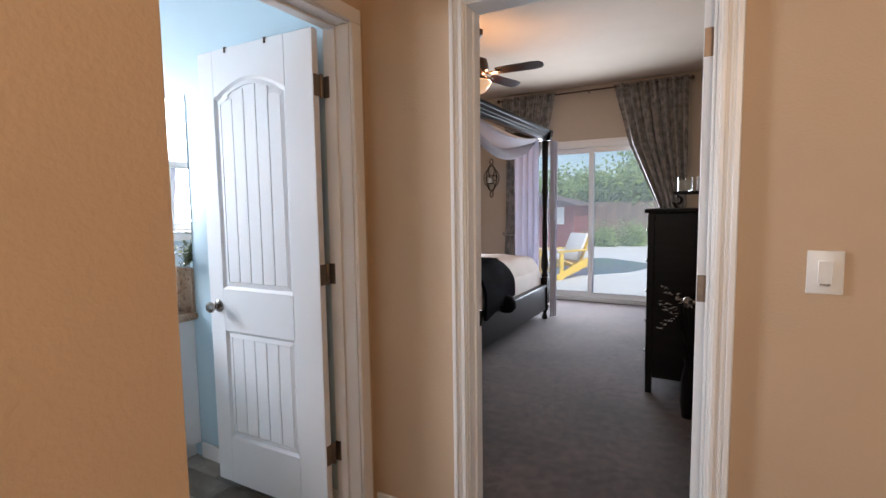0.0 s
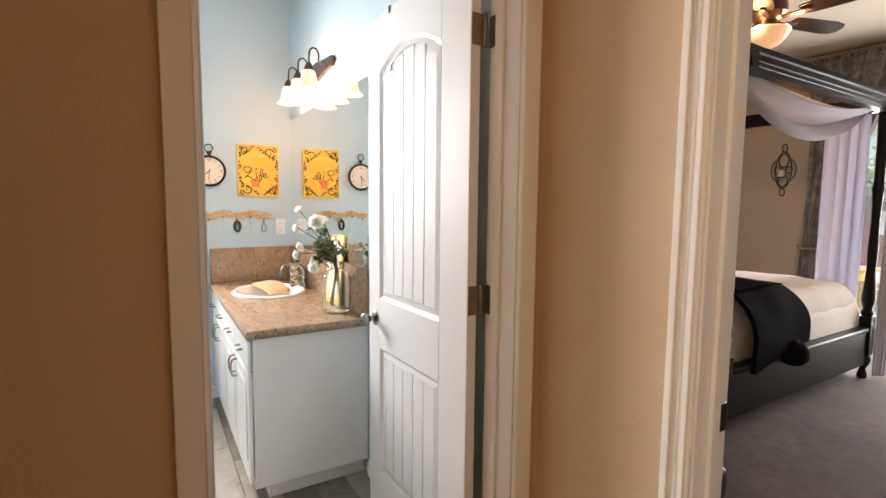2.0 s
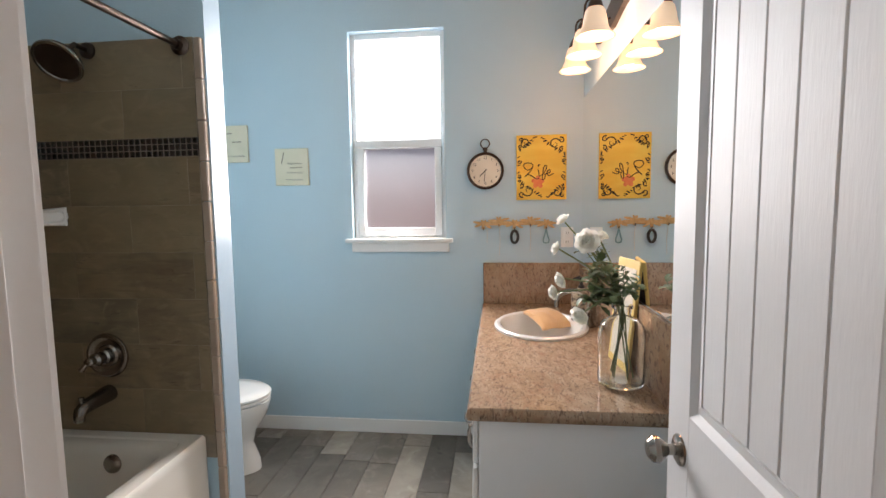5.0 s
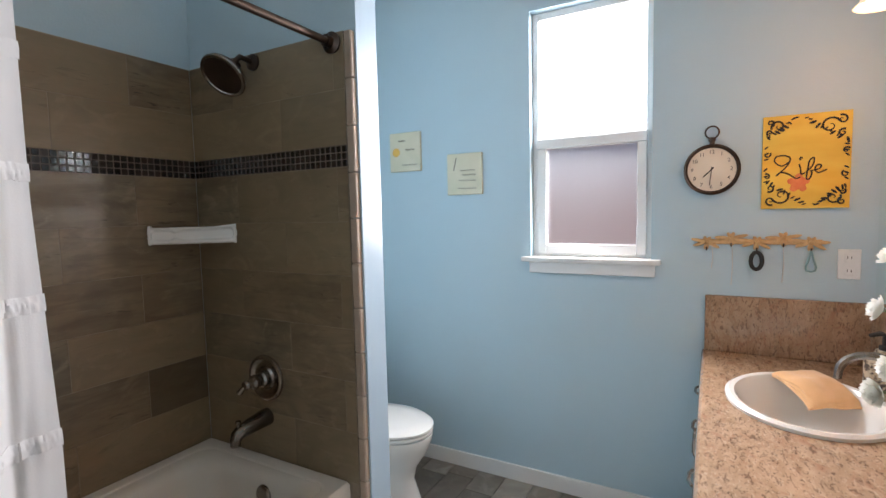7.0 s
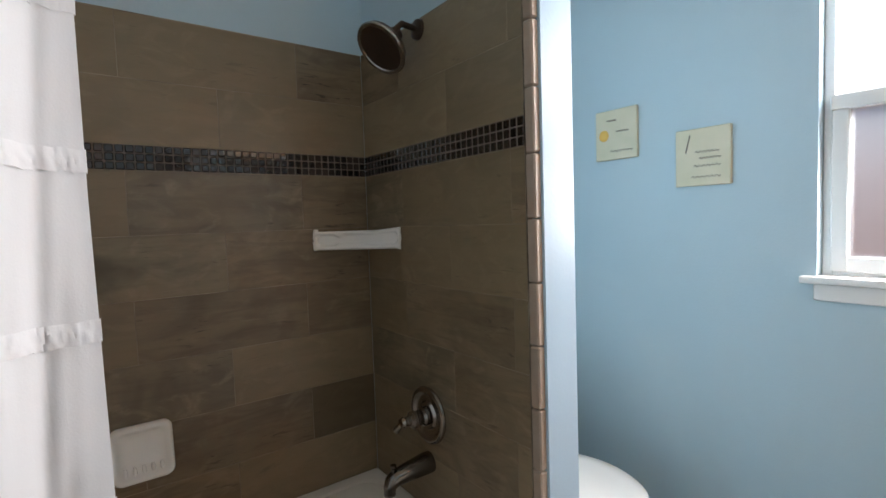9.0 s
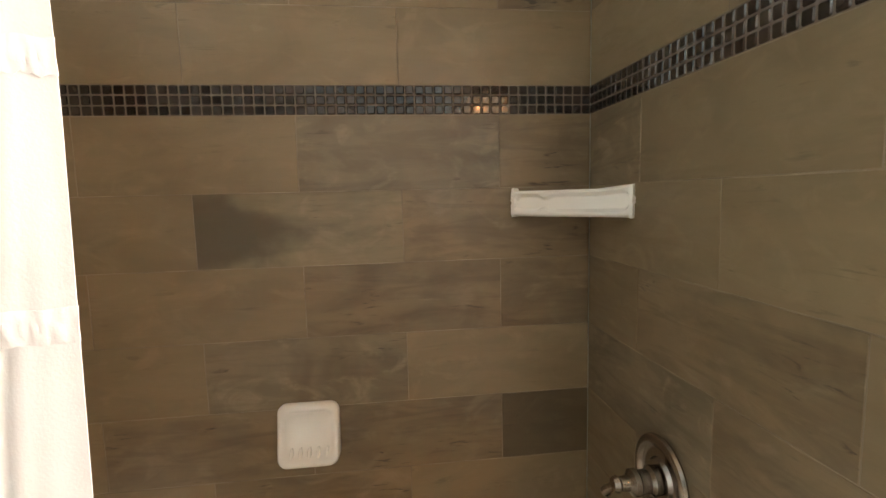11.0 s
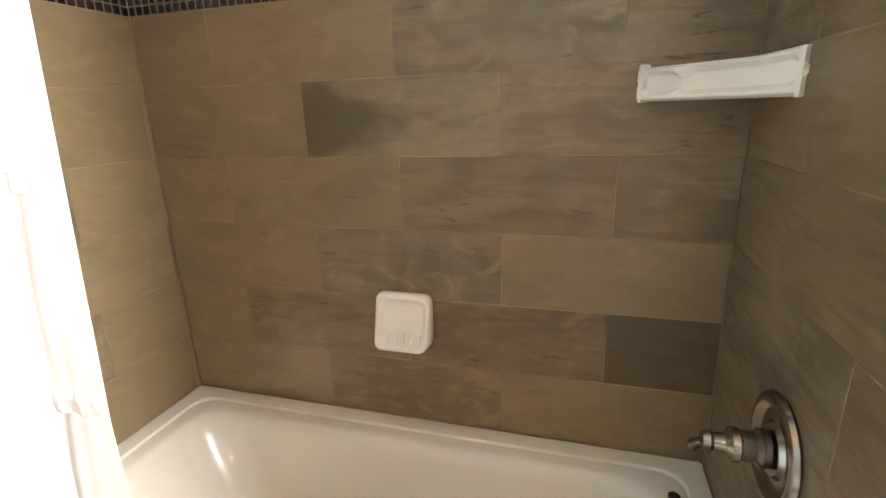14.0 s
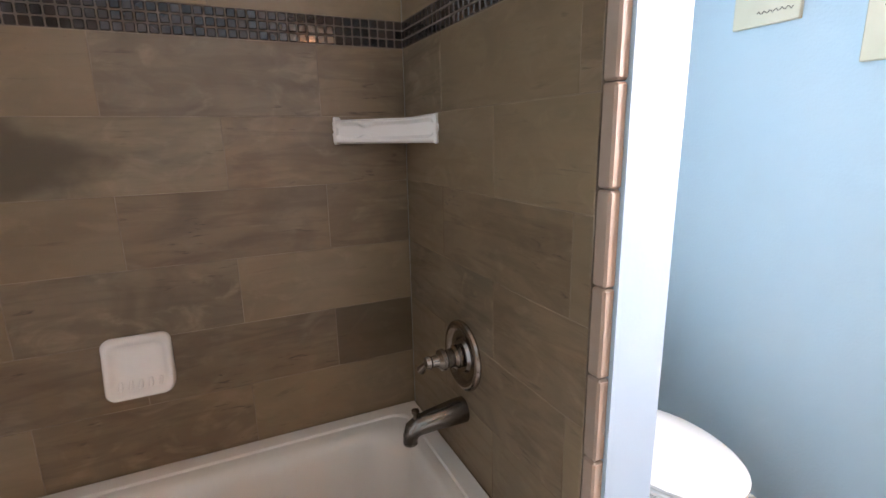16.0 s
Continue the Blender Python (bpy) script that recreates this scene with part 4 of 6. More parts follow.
poster_mat = material("poster_mat", (0.80, 0.56, 0.09), 0.6, color2=(0.72, 0.40, 0.045), scale=4, stretch=(1, 1, 3), mix=0.4, detail=6, stain=0.15)
flower_mat = material("flower_mat", (0.72, 0.16, 0.06), 0.6, color2=(0.80, 0.30, 0.10), scale=30)
PY, PZ, PW, PH = 1.664, 1.625, 0.287, 0.374
art = thing("wall_art", pose(WY, PY, PZ), "yellow canvas print with dark scrollwork corners and lettering", "picture")
part("canvas", bx(WY, WY + 0.014, PY - PW / 2, PY + PW / 2, PZ - PH / 2, PZ + PH / 2, bevel=0.001), poster_mat, art)
am = wpose(PY, PZ, WY + 0.0155)
STROKES = [[(322, 215), (305, 225), (288, 212), (292, 198), (312, 196), (325, 205), (318, 225), (300, 245), (292, 253), (302, 243), (320, 248), (340, 262), (352, 256)],
           [(346, 222), (350, 236), (351, 250), (362, 246)], [(354, 206), (350, 203), (347, 208), (351, 211)], [(362, 246), (378, 226), (380, 206), (370, 214), (366, 240), (364, 264), (372, 262), (376, 246), (370, 240)],
           [(376, 242), (394, 236), (396, 226), (386, 228), (383, 240), (392, 248), (414, 238)]]
for st_ in STROKES:
    q = [((x - 360) * 0.0014, (215 - y) * 0.00142) for x, y in st_]
    fine = []
    for i in range(len(q) - 1):
        p0_, p1_, p2_, p3_ = (Vector(q[max(0, min(len(q) - 1, i + k))]) for k in (-1, 0, 1, 2))
        for s in (0, 0.25, 0.5, 0.75):
            fine.append(0.5 * (2 * p1_ + (p2_ - p0_) * s + (2 * p0_ - 5 * p1_ + 4 * p2_ - p3_) * s * s + (3 * p1_ - p0_ - 3 * p2_ + p3_) * s ** 3))
    part("script_stroke", tube(bmesh.new(), [am @ Vector((v.x, v.y, 0)) for v in fine], 0.0026, 6), ink_mat, art, "black script word on the print")
part("under_flower", lathe(bmesh.new(), [(0, 0.001), (0.010, 0.001), (0.028, 0.0004), (0.028, 0.0)], am @ pose(-0.02, -0.085, 0), 7), flower_mat, art)
for k in range(5):
    part("petal", lathe(bmesh.new(), [(0, 0.0012), (0.010, 0.0010), (0.013, 0)], am @ pose(-0.02 + 0.026 * math.cos(k * 1.257 + 0.3), -0.085 + 0.026 * math.sin(k * 1.257 + 0.3), 0), 8), flower_mat, art)


def spiral(cx, cy, r0, a0, turns, sgn):
    n = 18
    return [am @ Vector((cx + r0 * (1 - 0.85 * i / n) * math.cos(a0 + sgn * turns * 2 * math.pi * i / n), cy + r0 * (1 - 0.85 * i / n) * math.sin(a0 + sgn * turns * 2 * math.pi * i / n), 0)) for i in range(n + 1)]


def flat_leaf(x, y, a, ln):
    bm = bmesh.new()
    bmesh.ops.create_icosphere(bm, subdivisions=2, radius=1, matrix=am @ pose(x, y, 0, 0, 0, a) @ pose(ln * 0.5, 0, 0) @ Matrix.Diagonal((ln * 0.55, ln * 0.20, 0.0012, 1)))
    return bm


rnd1 = random.Random(3)
for sx in (-1, 1):
    for sy in (-1, 1):
        ex, ey = sx * (PW / 2 - 0.008), sy * (PH / 2 - 0.008)
        big = 1.15 if sx * sy > 0 else 0.85
        for dx, dy, r, a0, sg in ((0.052, 0.040, 0.030, 0.4, 1), (0.020, 0.022, 0.016, 2.0, -1), (0.018, 0.066, 0.013, 1.0, 1)):
            part("scroll", tube(bmesh.new(), spiral(ex - sx * dx * big, ey - sy * dy * big, r * big, a0 + (0 if sx > 0 else math.pi), 1.2, sg * sx * sy), [0.0042 - 0.0030 * i / 18 for i in range(19)], 6), ink_mat, art)
        for k in range(11):
            t_ = k / 10
            lx, ly = ex - sx * big * (0.006 + 0.105 * t_), ey - sy * big * (0.006 + 0.075 * (1 - t_))
            part("scroll_leaf", flat_leaf(lx, ly, math.degrees(math.atan2(-sy * (1.1 - t_), -sx * (0.3 + t_))) + rnd1.uniform(-40, 40), rnd1.uniform(0.014, 0.024)), ink_mat, art, smooth=False)
for sx in (-1, 1):
    for yy, a0 in ((0.035, 0.5), (-0.055, 2.0)):
        part("scroll", tube(bmesh.new(), spiral(sx * (PW / 2 - 0.016), yy, 0.013, a0, 1.0, sx), [0.0036 - 0.0024 * i / 18 for i in range(19)], 6), ink_mat, art)
        for k in range(3):
            part("scroll_leaf", flat_leaf(sx * (PW / 2 - 0.006), yy - 0.022 + 0.022 * k, 90 + sx * 60 + rnd1.uniform(-25, 25), 0.017), ink_mat, art, smooth=False)

wood_mat = material("wood_mat", (0.66, 0.44, 0.22), 0.6, color2=(0.52, 0.32, 0.14), scale=10, stretch=(1, 5, 1))
rack = thing("jewelry_rack", pose(WY, 1.51, 1.30), "carved wooden flower hook rack with hanging jewelry", "hook rack")
for k in range(5):
    fy, fz = 1.325 + 0.092 * k, 1.300 + (0.018 if k % 2 else 0.0)
    bm = bmesh.new()
    for ang, ln in ((6, 0.034), (174, 0.034), (-24, 0.030), (204, 0.030), (62, 0.014), (118, 0.014), (-82, 0.018), (-98, 0.018)):
        m = wpose(fy, fz, WY + 0.010) @ pose(0, 0, 0, 0, 0, ang + (5 if k % 2 else -5)) @ pose(ln, 0, 0) @ Matrix.Diagonal((ln, 0.0085, 0.006, 1))
        bmesh.ops.create_icosphere(bm, subdivisions=1, radius=1, matrix=m)
    fl = part("carved_flower", bm, wood_mat, rack)
    part("center", lathe(bmesh.new(), [(0, 0.012), (0.008, 0.009), (0.010, 0.0), (0, -0.009)], wpose(fy, fz, WY + 0.010), 10), wood_mat, fl)
    part("peg", tube(bmesh.new(), [(WY, fy, fz - 0.03), (WY + 0.02, fy, fz - 0.035), (WY + 0.026, fy, fz - 0.022)], 0.003), bronze_mat, rack)
part("rail", bx(WY, WY + 0.008, 1.29, 1.73, 1.290, 1.312, bevel=0.002), wood_mat, rack)
teal_mat = material("teal_mat", (0.20, 0.34, 0.36), 0.4, color2=(0.14, 0.25, 0.28), scale=20)
silver_mat = material("silver_mat", (0.62, 0.60, 0.57), 0.3, 1.0)
part("bracelet", tube(bmesh.new(), [(WY + 0.022, 1.509 + 0.020 * math.cos(t), 1.222 + 0.036 * math.sin(t)) for t in [i * math.pi / 8 for i in range(16)]], 0.0085, 8, closed=True), ink_mat, rack, "black beaded bracelet")
part("necklace", tube(bmesh.new(), [(WY + 0.022, 1.693 + 0.020 * s * k, 1.275 - 0.085 * k) for s, k in ((0, 1.08), (-0.7, 1.02), (-1, 0.85), (-0.8, 0.5), (-0.3, 0.1), (0.3, 0.1), (0.8, 0.5), (1, 0.85), (0.7, 1.02))], 0.0042, 8, closed=True), teal_mat, rack, "teal bead necklace")
for cy, ln in ((1.345, 0.10), (1.42, 0.17), (1.60, 0.15)):
    part("chain", tube(bmesh.new(), [(WY + 0.02, cy, 1.285), (WY + 0.012, cy + 0.004, 1.285 - ln * 0.5), (WY + 0.012, cy, 1.285 - ln)], 0.0018, 6), silver_mat, rack, "thin silver chain")

outl1 = thing("outlet", pose(WY, 1.817, 1.215), "white duplex wall outlet", "outlet")
part("plate", bx(WY, WY + 0.006, 1.780, 1.852, 1.157, 1.275, bevel=0.002), vinyl_mat, outl1)
for dz in (-0.026, 0.026):
    sock = part("socket", bx(WY + 0.004, WY + 0.0085, 1.800, 1.832, 1.215 + dz - 0.017, 1.215 + dz + 0.017, bevel=0.003), vinyl_mat, outl1)
    for dy in (-0.006, 0.006):
        part("slot", bx(WY + 0.008, WY + 0.0088, 1.816 + dy - 0.0012, 1.816 + dy + 0.0012, 1.215 + dz - 0.004, 1.215 + dz + 0.007), ink_mat, sock)
plaque_mat = material("plaque_mat", (0.60, 0.58, 0.42), 0.6, color2=(0.72, 0.66, 0.52), scale=10, mix=0.7)
grey_ink = material("grey_ink", (0.16, 0.14, 0.11), 0.7)
gold_mat = material("gold_mat", (0.75, 0.45, 0.10), 0.6)
for py, pz, words in ((0.150, 1.661, 0), (-0.234, 1.810, 1)):
    pl = thing("wall_plaque", pose(WY, py, pz), "small square cream wall plaque with handwriting" if not words else "small square cream wall plaque with a yellow flower", "plaque", "plaques by the toilet")
    part("tile_body", bx(WY, WY + 0.018, py - 0.106, py + 0.106, pz - 0.113, pz + 0.113, bevel=0.003), plaque_mat, pl)
    qm = wpose(py, pz, WY + 0.0186)
    if words:
        part("flower", lathe(bmesh.new(), [(0, 0.001), (0.024, 0.0008), (0.026, 0)], qm @ pose(-0.06, 0.0, 0), 12), gold_mat, pl)
        bars = ((-0.02, 0.065, 0.05), (0.035, 0.012, 0.06), (0.03, -0.075, 0.11))
    else:
        part("twig", box(bmesh.new(), -0.0025, 0.0025, -0.035, 0.035, 0, 0.0008, m=qm @ pose(-0.055, 0.055, 0, 0, 0, -14)), grey_ink, pl)
        bars = ((0.02, 0.02, 0.09), (0.03, -0.005, 0.08), (0.02, -0.035, 0.10), (0.015, -0.078, 0.11))
    for cx_, cy_, w_ in bars:
        part("writing", tube(bmesh.new(), [qm @ Vector((cx_ - w_ / 2 + w_ * i / 20, cy_ + 0.005 * math.sin(i * 1.9), 0.0002)) for i in range(21)], 0.0014, 5), grey_ink, pl)

# ---- things on the counter ----
stem_mat = material("stem_mat", (0.17, 0.22, 0.09), 0.6, color2=(0.11, 0.15, 0.06), scale=20)
leaf_mat = material("leaf_mat", (0.065, 0.11, 0.04), 0.5, color2=(0.10, 0.145, 0.06), scale=25)
petal_mat = material("petal_mat", (0.90, 0.89, 0.79), 0.6, color2=(0.87, 0.87, 0.72), scale=20)
translucent(petal_mat, 0.45)
core_mat = material("core_mat", (0.35, 0.40, 0.12), 0.7, color2=(0.25, 0.30, 0.08), scale=60)
VX, VY = -2.272, 1.806
vase = thing("glass_jug", pose(VX, VY, CT), "clear glass apothecary jug with flower stems", "vase")
prof = [(0, 0.002), (0.062, 0.002), (0.071, 0.008), (0.074, 0.022), (0.074, 0.172), (0.071, 0.192), (0.061, 0.210), (0.044, 0.222), (0.029, 0.229), (0.026, 0.240), (0.026, 0.252), (0.034, 0.257), (0.034, 0.266), (0.028, 0.268),
        (0.0225, 0.254), (0.0225, 0.238), (0.026, 0.225), (0.043, 0.218), (0.058, 0.206), (0.0675, 0.190), (0.0705, 0.170), (0.0705, 0.026), (0.066, 0.014), (0, 0.012)]
part("jug", lathe(bmesh.new(), prof, pose(VX, VY, CT), 36), glass_mat, vase)
flw = thing("flower_bunch", pose(VX, VY, CT + 0.02), "white ranunculus flowers and green leaves in the glass jug", "flowers")
rnd = random.Random(5)


def bloom(c, r, d):
    q = Vector(d).to_track_quat("Z", "Y").to_matrix().to_4x4()
    base = Matrix.Translation(c) @ q
    bm = bmesh.new()
    for ring, (k, tilt, s) in enumerate(((7, 18, 1.0), (7, 38, 0.86), (6, 58, 0.66), (5, 74, 0.45))):
        for i in range(k):
            m = base @ pose(0, 0, 0.10 * r * ring, 0, 0, 360 * i / k + ring * 23)

            def petal(u, v, tilt=tilt, s=s, m=m):
                w = math.sin(math.pi * min(1, 0.12 + 0.80 * v)) * 0.52 * r * s
                a = radians(tilt) * (0.3 + 0.9 * v)
                ln = v * r * s
                return m @ Vector(((ln * math.cos(a)), (u - 0.5) * 2 * w, ln * math.sin(a) + 0.10 * r * (2 * u - 1) ** 2))
            sheet(bm, petal, 4, 4)
    fl = part("bloom", bm, petal_mat, flw, "cream white layered bloom")
    cb = bmesh.new()
    bmesh.ops.create_icosphere(cb, subdivisions=2, radius=0.2 * r, matrix=base @ pose(0, 0, 0.42 * r))
    part("bloom_core", cb, core_mat, fl)


def leaflet(bm, c, d, ln, up=Vector((0, 0, 1))):
    d = Vector(d).normalized()
    s = d.cross(up).normalized() if abs(d.dot(up)) < 0.95 else d.orthogonal().normalized()
    n = s.cross(d)
    pts = [(0, 0), (0.18, 0.22), (0.34, 0.30), (0.42, 0.20), (0.62, 0.30), (0.78, 0.16), (1, 0)]
    l = [bm.verts.new(c + ln * (a * d + b * s + 0.10 * math.sin(3 * a) * n + 0.12 * b * n)) for a, b in pts]
    r = [bm.verts.new(c + ln * (a * d - b * s + 0.10 * math.sin(3 * a) * n + 0.12 * b * n)) for a, b in pts[1:-1]]
    mid = [l[0]] + [bm.verts.new(c + ln * (a * d + 0.10 * math.sin(3 * a) * n)) for a, b in pts[1:-1]] + [l[-1]]
    for i in range(len(pts) - 1):
        for side in (l, [l[0]] + r + [l[-1]]):
            q = list(dict.fromkeys([mid[i], mid[i + 1], side[i + 1], side[i]]))
            if len(q) > 2:
                bm.faces.new(q)


neck = Vector((VX, VY, CT + 0.258))
blooms = [((-2.18, 1.680, 1.297), 0.043, (0.75, -0.35, 0.25)), ((-2.30, 1.625, 1.355), 0.028, (-0.3, -0.6, 0.75)), ((-2.25, 1.60, 1.270), 0.026, (-0.3, -0.8, 0.2)), ((-2.20, 1.61, 1.182), 0.030, (0.3, -0.8, -0.3)),
          ((-2.20, 1.588, 1.140), 0.027, (0.3, -0.8, -0.1)), ((-2.165, 1.66, 1.080), 0.034, (0.6, -0.6, -0.35)), ((-2.24, 1.685, 1.285), 0.028, (0.0, -0.3, 0.9)), ((-2.21, 1.72, 1.305), 0.028, (0.3, 0.1, 0.9))]
for c, r, d in blooms:
    c = Vector(c)
    mid = neck.lerp(c, 0.55) + Vector((0, 0, 0.03))
    foot = Vector((VX + rnd.uniform(-0.045, 0.045), VY + rnd.uniform(-0.04, 0.04), CT + 0.03))
    part("stem", tube(bmesh.new(), [foot, neck - Vector((0, 0, 0.03)) + Vector((rnd.uniform(-0.01, 0.01), rnd.uniform(-0.01, 0.01), 0)), neck + 0.3 * (mid - neck) + Vector((0, 0, 0.02)), mid, c - 0.1 * r * Vector(d)], 0.0026, 6), stem_mat, flw)
    bloom(c, r, d)
for k in range(34):
    cl = bmesh.new()
    a = neck.lerp(Vector(blooms[k % 8][0]), rnd.uniform(0.10, 0.6)) + Vector((rnd.uniform(-0.05, 0.06), rnd.uniform(-0.06, 0.04), rnd.uniform(-0.01, 0.05)))
    tip = a + Vector((rnd.uniform(-0.07, 0.07), rnd.uniform(-0.07, 0.05), rnd.uniform(-0.02, 0.06)))
    for j in range(7):
        p = a.lerp(tip, j / 6)
        leaflet(cl, p, Vector((rnd.uniform(-1, 1), rnd.uniform(-1, 1), rnd.uniform(-0.5, 0.6))), rnd.uniform(0.024, 0.046))
    tube(cl, [neck, neck.lerp(a, 0.6) + Vector((0, 0, 0.01)), a, tip], 0.0018, 5)
    part("leaf_sprig", cl, leaf_mat, flw, "green lobed leaves", smooth=False)

pump_mat = material("pump_mat", (0.50, 0.40, 0.28), 0.35, color2=(0.06, 0.04, 0.03), scale=55, mix=0.12, detail=2)
PX, PYY = -3.15, 1.828
pump = thing("soap_dispenser", pose(PX, PYY, CT), "patterned ceramic soap dispenser with black pump", "soap dispenser")
part("bottle", lathe(bmesh.new(), [(0, 0), (0.046, 0), (0.050, 0.008), (0.050, 0.125), (0.046, 0.143), (0.030, 0.154), (0.024, 0.158), (0.022, 0.168), (0, 0.168)], pose(PX, PYY, CT), 24), pump_mat, pump)
part("pump_head", tube(bmesh.new(), [(PX, PYY, CT + 0.168), (PX, PYY, CT + 0.182), (PX, PYY, CT + 0.183), (PX, PYY, CT + 0.215), (PX + 0.006, PYY - 0.012, CT + 0.222), (PX + 0.02, PYY - 0.042, CT + 0.216)], [0.015, 0.015, 0.007, 0.007, 0.009, 0.006]), ink_mat, pump, "black pump")
yellow_card = material("yellow_card", (0.80, 0.60, 0.20), 0.5, color2=(0.74, 0.50, 0.14), scale=8)
card = thing("easel_sign", pose(-2.50, 1.845, CT), "yellow framed easel sign standing by the mirror", "sign")
em = pose(-2.46, 1.836, CT, -6, 0, 8)
part("board", box(bmesh.new(), -0.092, 0.092, 0.0, 0.012, 0.0, 0.395, bevel=0.002, m=em), yellow_card, card)
part("paper", box(bmesh.new(), -0.072, 0.072, -0.0015, 0.001, 0.03, 0.365, m=em), cream_mat, card, "cream printed insert")
part("easel_back", box(bmesh.new(), -0.084, 0.084, 0.0122, 0.0165, 0.004, 0.385, m=em), ink_mat, card, "black easel back")

# ---- bathtub and shower fittings ----
TF = 0.222
tub = thing("bathtub", pose(-1.7, -0.17, Z_BATH), "white alcove bathtub with rounded basin", "bathtub")
a0, a1, b0, b1 = X_TILE + 0.001, X_END - 0.001, Y_TILE + 0.001, TF
loops = [rounded(a0, a1, b0, b1, 0.004, Z_BATH), rounded(a0, a1, b0, b1, 0.004, 0.455), rounded(a0, a1, b0, b1 + 0.0, 0.006, 0.478), rounded(a0 + 0.004, a1 - 0.004, b0 + 0.004, b1 - 0.008, 0.008, 0.489),
         rounded(a0 + 0.046, a1 - 0.050, b0 + 0.046, b1 - 0.050, 0.055, 0.490), rounded(a0 + 0.050, a1 - 0.055, b0 + 0.050, b1 - 0.054, 0.060, 0.4885), rounded(a0 + 0.053, a1 - 0.058, b0 + 0.053, b1 - 0.057, 0.064, 0.482),
         rounded(a0 + 0.078, a1 - 0.088, b0 + 0.076, b1 - 0.078, 0.10, 0.4805), rounded(a0 + 0.090, a1 - 0.105, b0 + 0.090, b1 - 0.088, 0.11, 0.474), rounded(a0 + 0.100, a1 - 0.120, b0 + 0.102, b1 - 0.098, 0.12, 0.455),
         rounded(a0 + 0.106, a1 - 0.135, b0 + 0.108, b1 - 0.102, 0.12, 0.435), rounded(a0 + 0.125, a1 - 0.22, b0 + 0.125, b1 - 0.125, 0.13, 0.25), rounded(a0 + 0.15, a1 - 0.28, b0 + 0.12, b1 - 0.15, 0.13, 0.14), rounded(a0 + 0.22, a1 - 0.36, b0 + 0.19, b1 - 0.22, 0.10, 0.115)]
loops = loops[:1] + [[(x, y, z + 0.009) for x, y, z in lp_] for lp_ in loops[1:]]
part("shell", loft(bmesh.new(), loops, close_last=True), tub_mat, tub)
om = pose(-2.341, -0.105, 0.418, 0, 84, 0)
part("overflow_plate", lathe(bmesh.new(), [(0, 0.012), (0.026, 0.011), (0.036, 0.006), (0.038, 0.0), (0, -0.02)], om, 24), nickel_mat, tub, "brushed nickel overflow plate")
part("drain", lathe(bmesh.new(), [(0, 0.006), (0.03, 0.005), (0.034, 0), (0, 0)], pose(-2.16, -0.18, 0.117), 20), nickel_mat, tub, "nickel drain")

XT = X_TILE
wallm = Matrix(((0, 0, 1, 0), (1, 0, 0, 0), (0, 1, 0, 0), (0, 0, 0, 1)))
vv = Matrix.Translation((XT, -0.182, 0.822)) @ wallm
val = thing("shower_valve", pose(XT, -0.19, 0.822), "brushed nickel shower valve with lever handle", "shower valve")
part("escutcheon", lathe(bmesh.new(), [(0, 0.001), (0.089, 0.001), (0.092, 0.006), (0.090, 0.013), (0.083, 0.017), (0.075, 0.016), (0.069, 0.010), (0.060, 0.006), (0.046, 0.007), (0.040, 0.014), (0, 0.016)], vv, 40), nickel_mat, val)
part("hub", lathe(bmesh.new(), [(0, 0.018), (0.030, 0.018), (0.031, 0.030), (0.024, 0.036), (0.024, 0.055), (0.028, 0.060), (0.027, 0.070), (0.016, 0.078), (0.014, 0.094), (0.018, 0.100), (0.014, 0.110), (0, 0.113)], vv, 24), nickel_mat, val)
part("lever", tube(bmesh.new(), [vv @ Vector(p) for p in ((0, 0, 0.098), (-0.007, -0.009, 0.107), (-0.016, -0.020, 0.112), (-0.022, -0.027, 0.113), (-0.026, -0.031, 0.113))], [0.009, 0.009, 0.010, 0.012, 0.006], 12), nickel_mat, val)
sp = thing("tub_spout", pose(XT, -0.19, 0.66), "brushed nickel tub spout with diverter knob", "tub spout")
tube_pts = [(XT + 0.001, -0.19, 0.662), (XT + 0.02, -0.19, 0.662), (XT + 0.09, -0.19, 0.657), (XT + 0.128, -0.19, 0.652), (XT + 0.146, -0.19, 0.643), (XT + 0.153, -0.19, 0.628), (XT + 0.154, -0.19, 0.612)]
part("body", tube(bmesh.new(), tube_pts, [0.034, 0.034, 0.029, 0.026, 0.024, 0.020, 0.018], 20), spout_mat, sp)
part("outlet", lathe(bmesh.new(), [(0.0185, 0.0), (0.0185, -0.006), (0.015, -0.006), (0.013, 0.004), (0, 0.004)], pose(XT + 0.154, -0.19, 0.613), 18), nickel_mat, sp)
part("diverter", lathe(bmesh.new(), [(0, 0), (0.006, 0), (0.006, 0.014), (0.010, 0.018), (0.010, 0.026), (0, 0.028)], pose(XT + 0.138, -0.19, 0.670), 12), spout_mat, sp)
shw = thing("rain_shower", pose(XT, -0.20, 2.03), "dark bronze round shower head on a short arm", "shower")
part("flange", lathe(bmesh.new(), [(0, 0), (0.032, 0), (0.030, 0.008), (0.012, 0.014), (0, 0.014)], Matrix.Translation((XT, -0.170, 2.03)) @ wallm, 20), bronze_mat, shw)
part("arm", tube(bmesh.new(), [(XT, -0.170, 2.03), (XT + 0.06, -0.170, 2.035), (XT + 0.085, -0.175, 2.01), (XT + 0.105, -0.18, 1.985)], 0.010, 10), bronze_mat, shw)
hm = pose(XT + 0.118, -0.182, 1.962, 0, -46, 8)
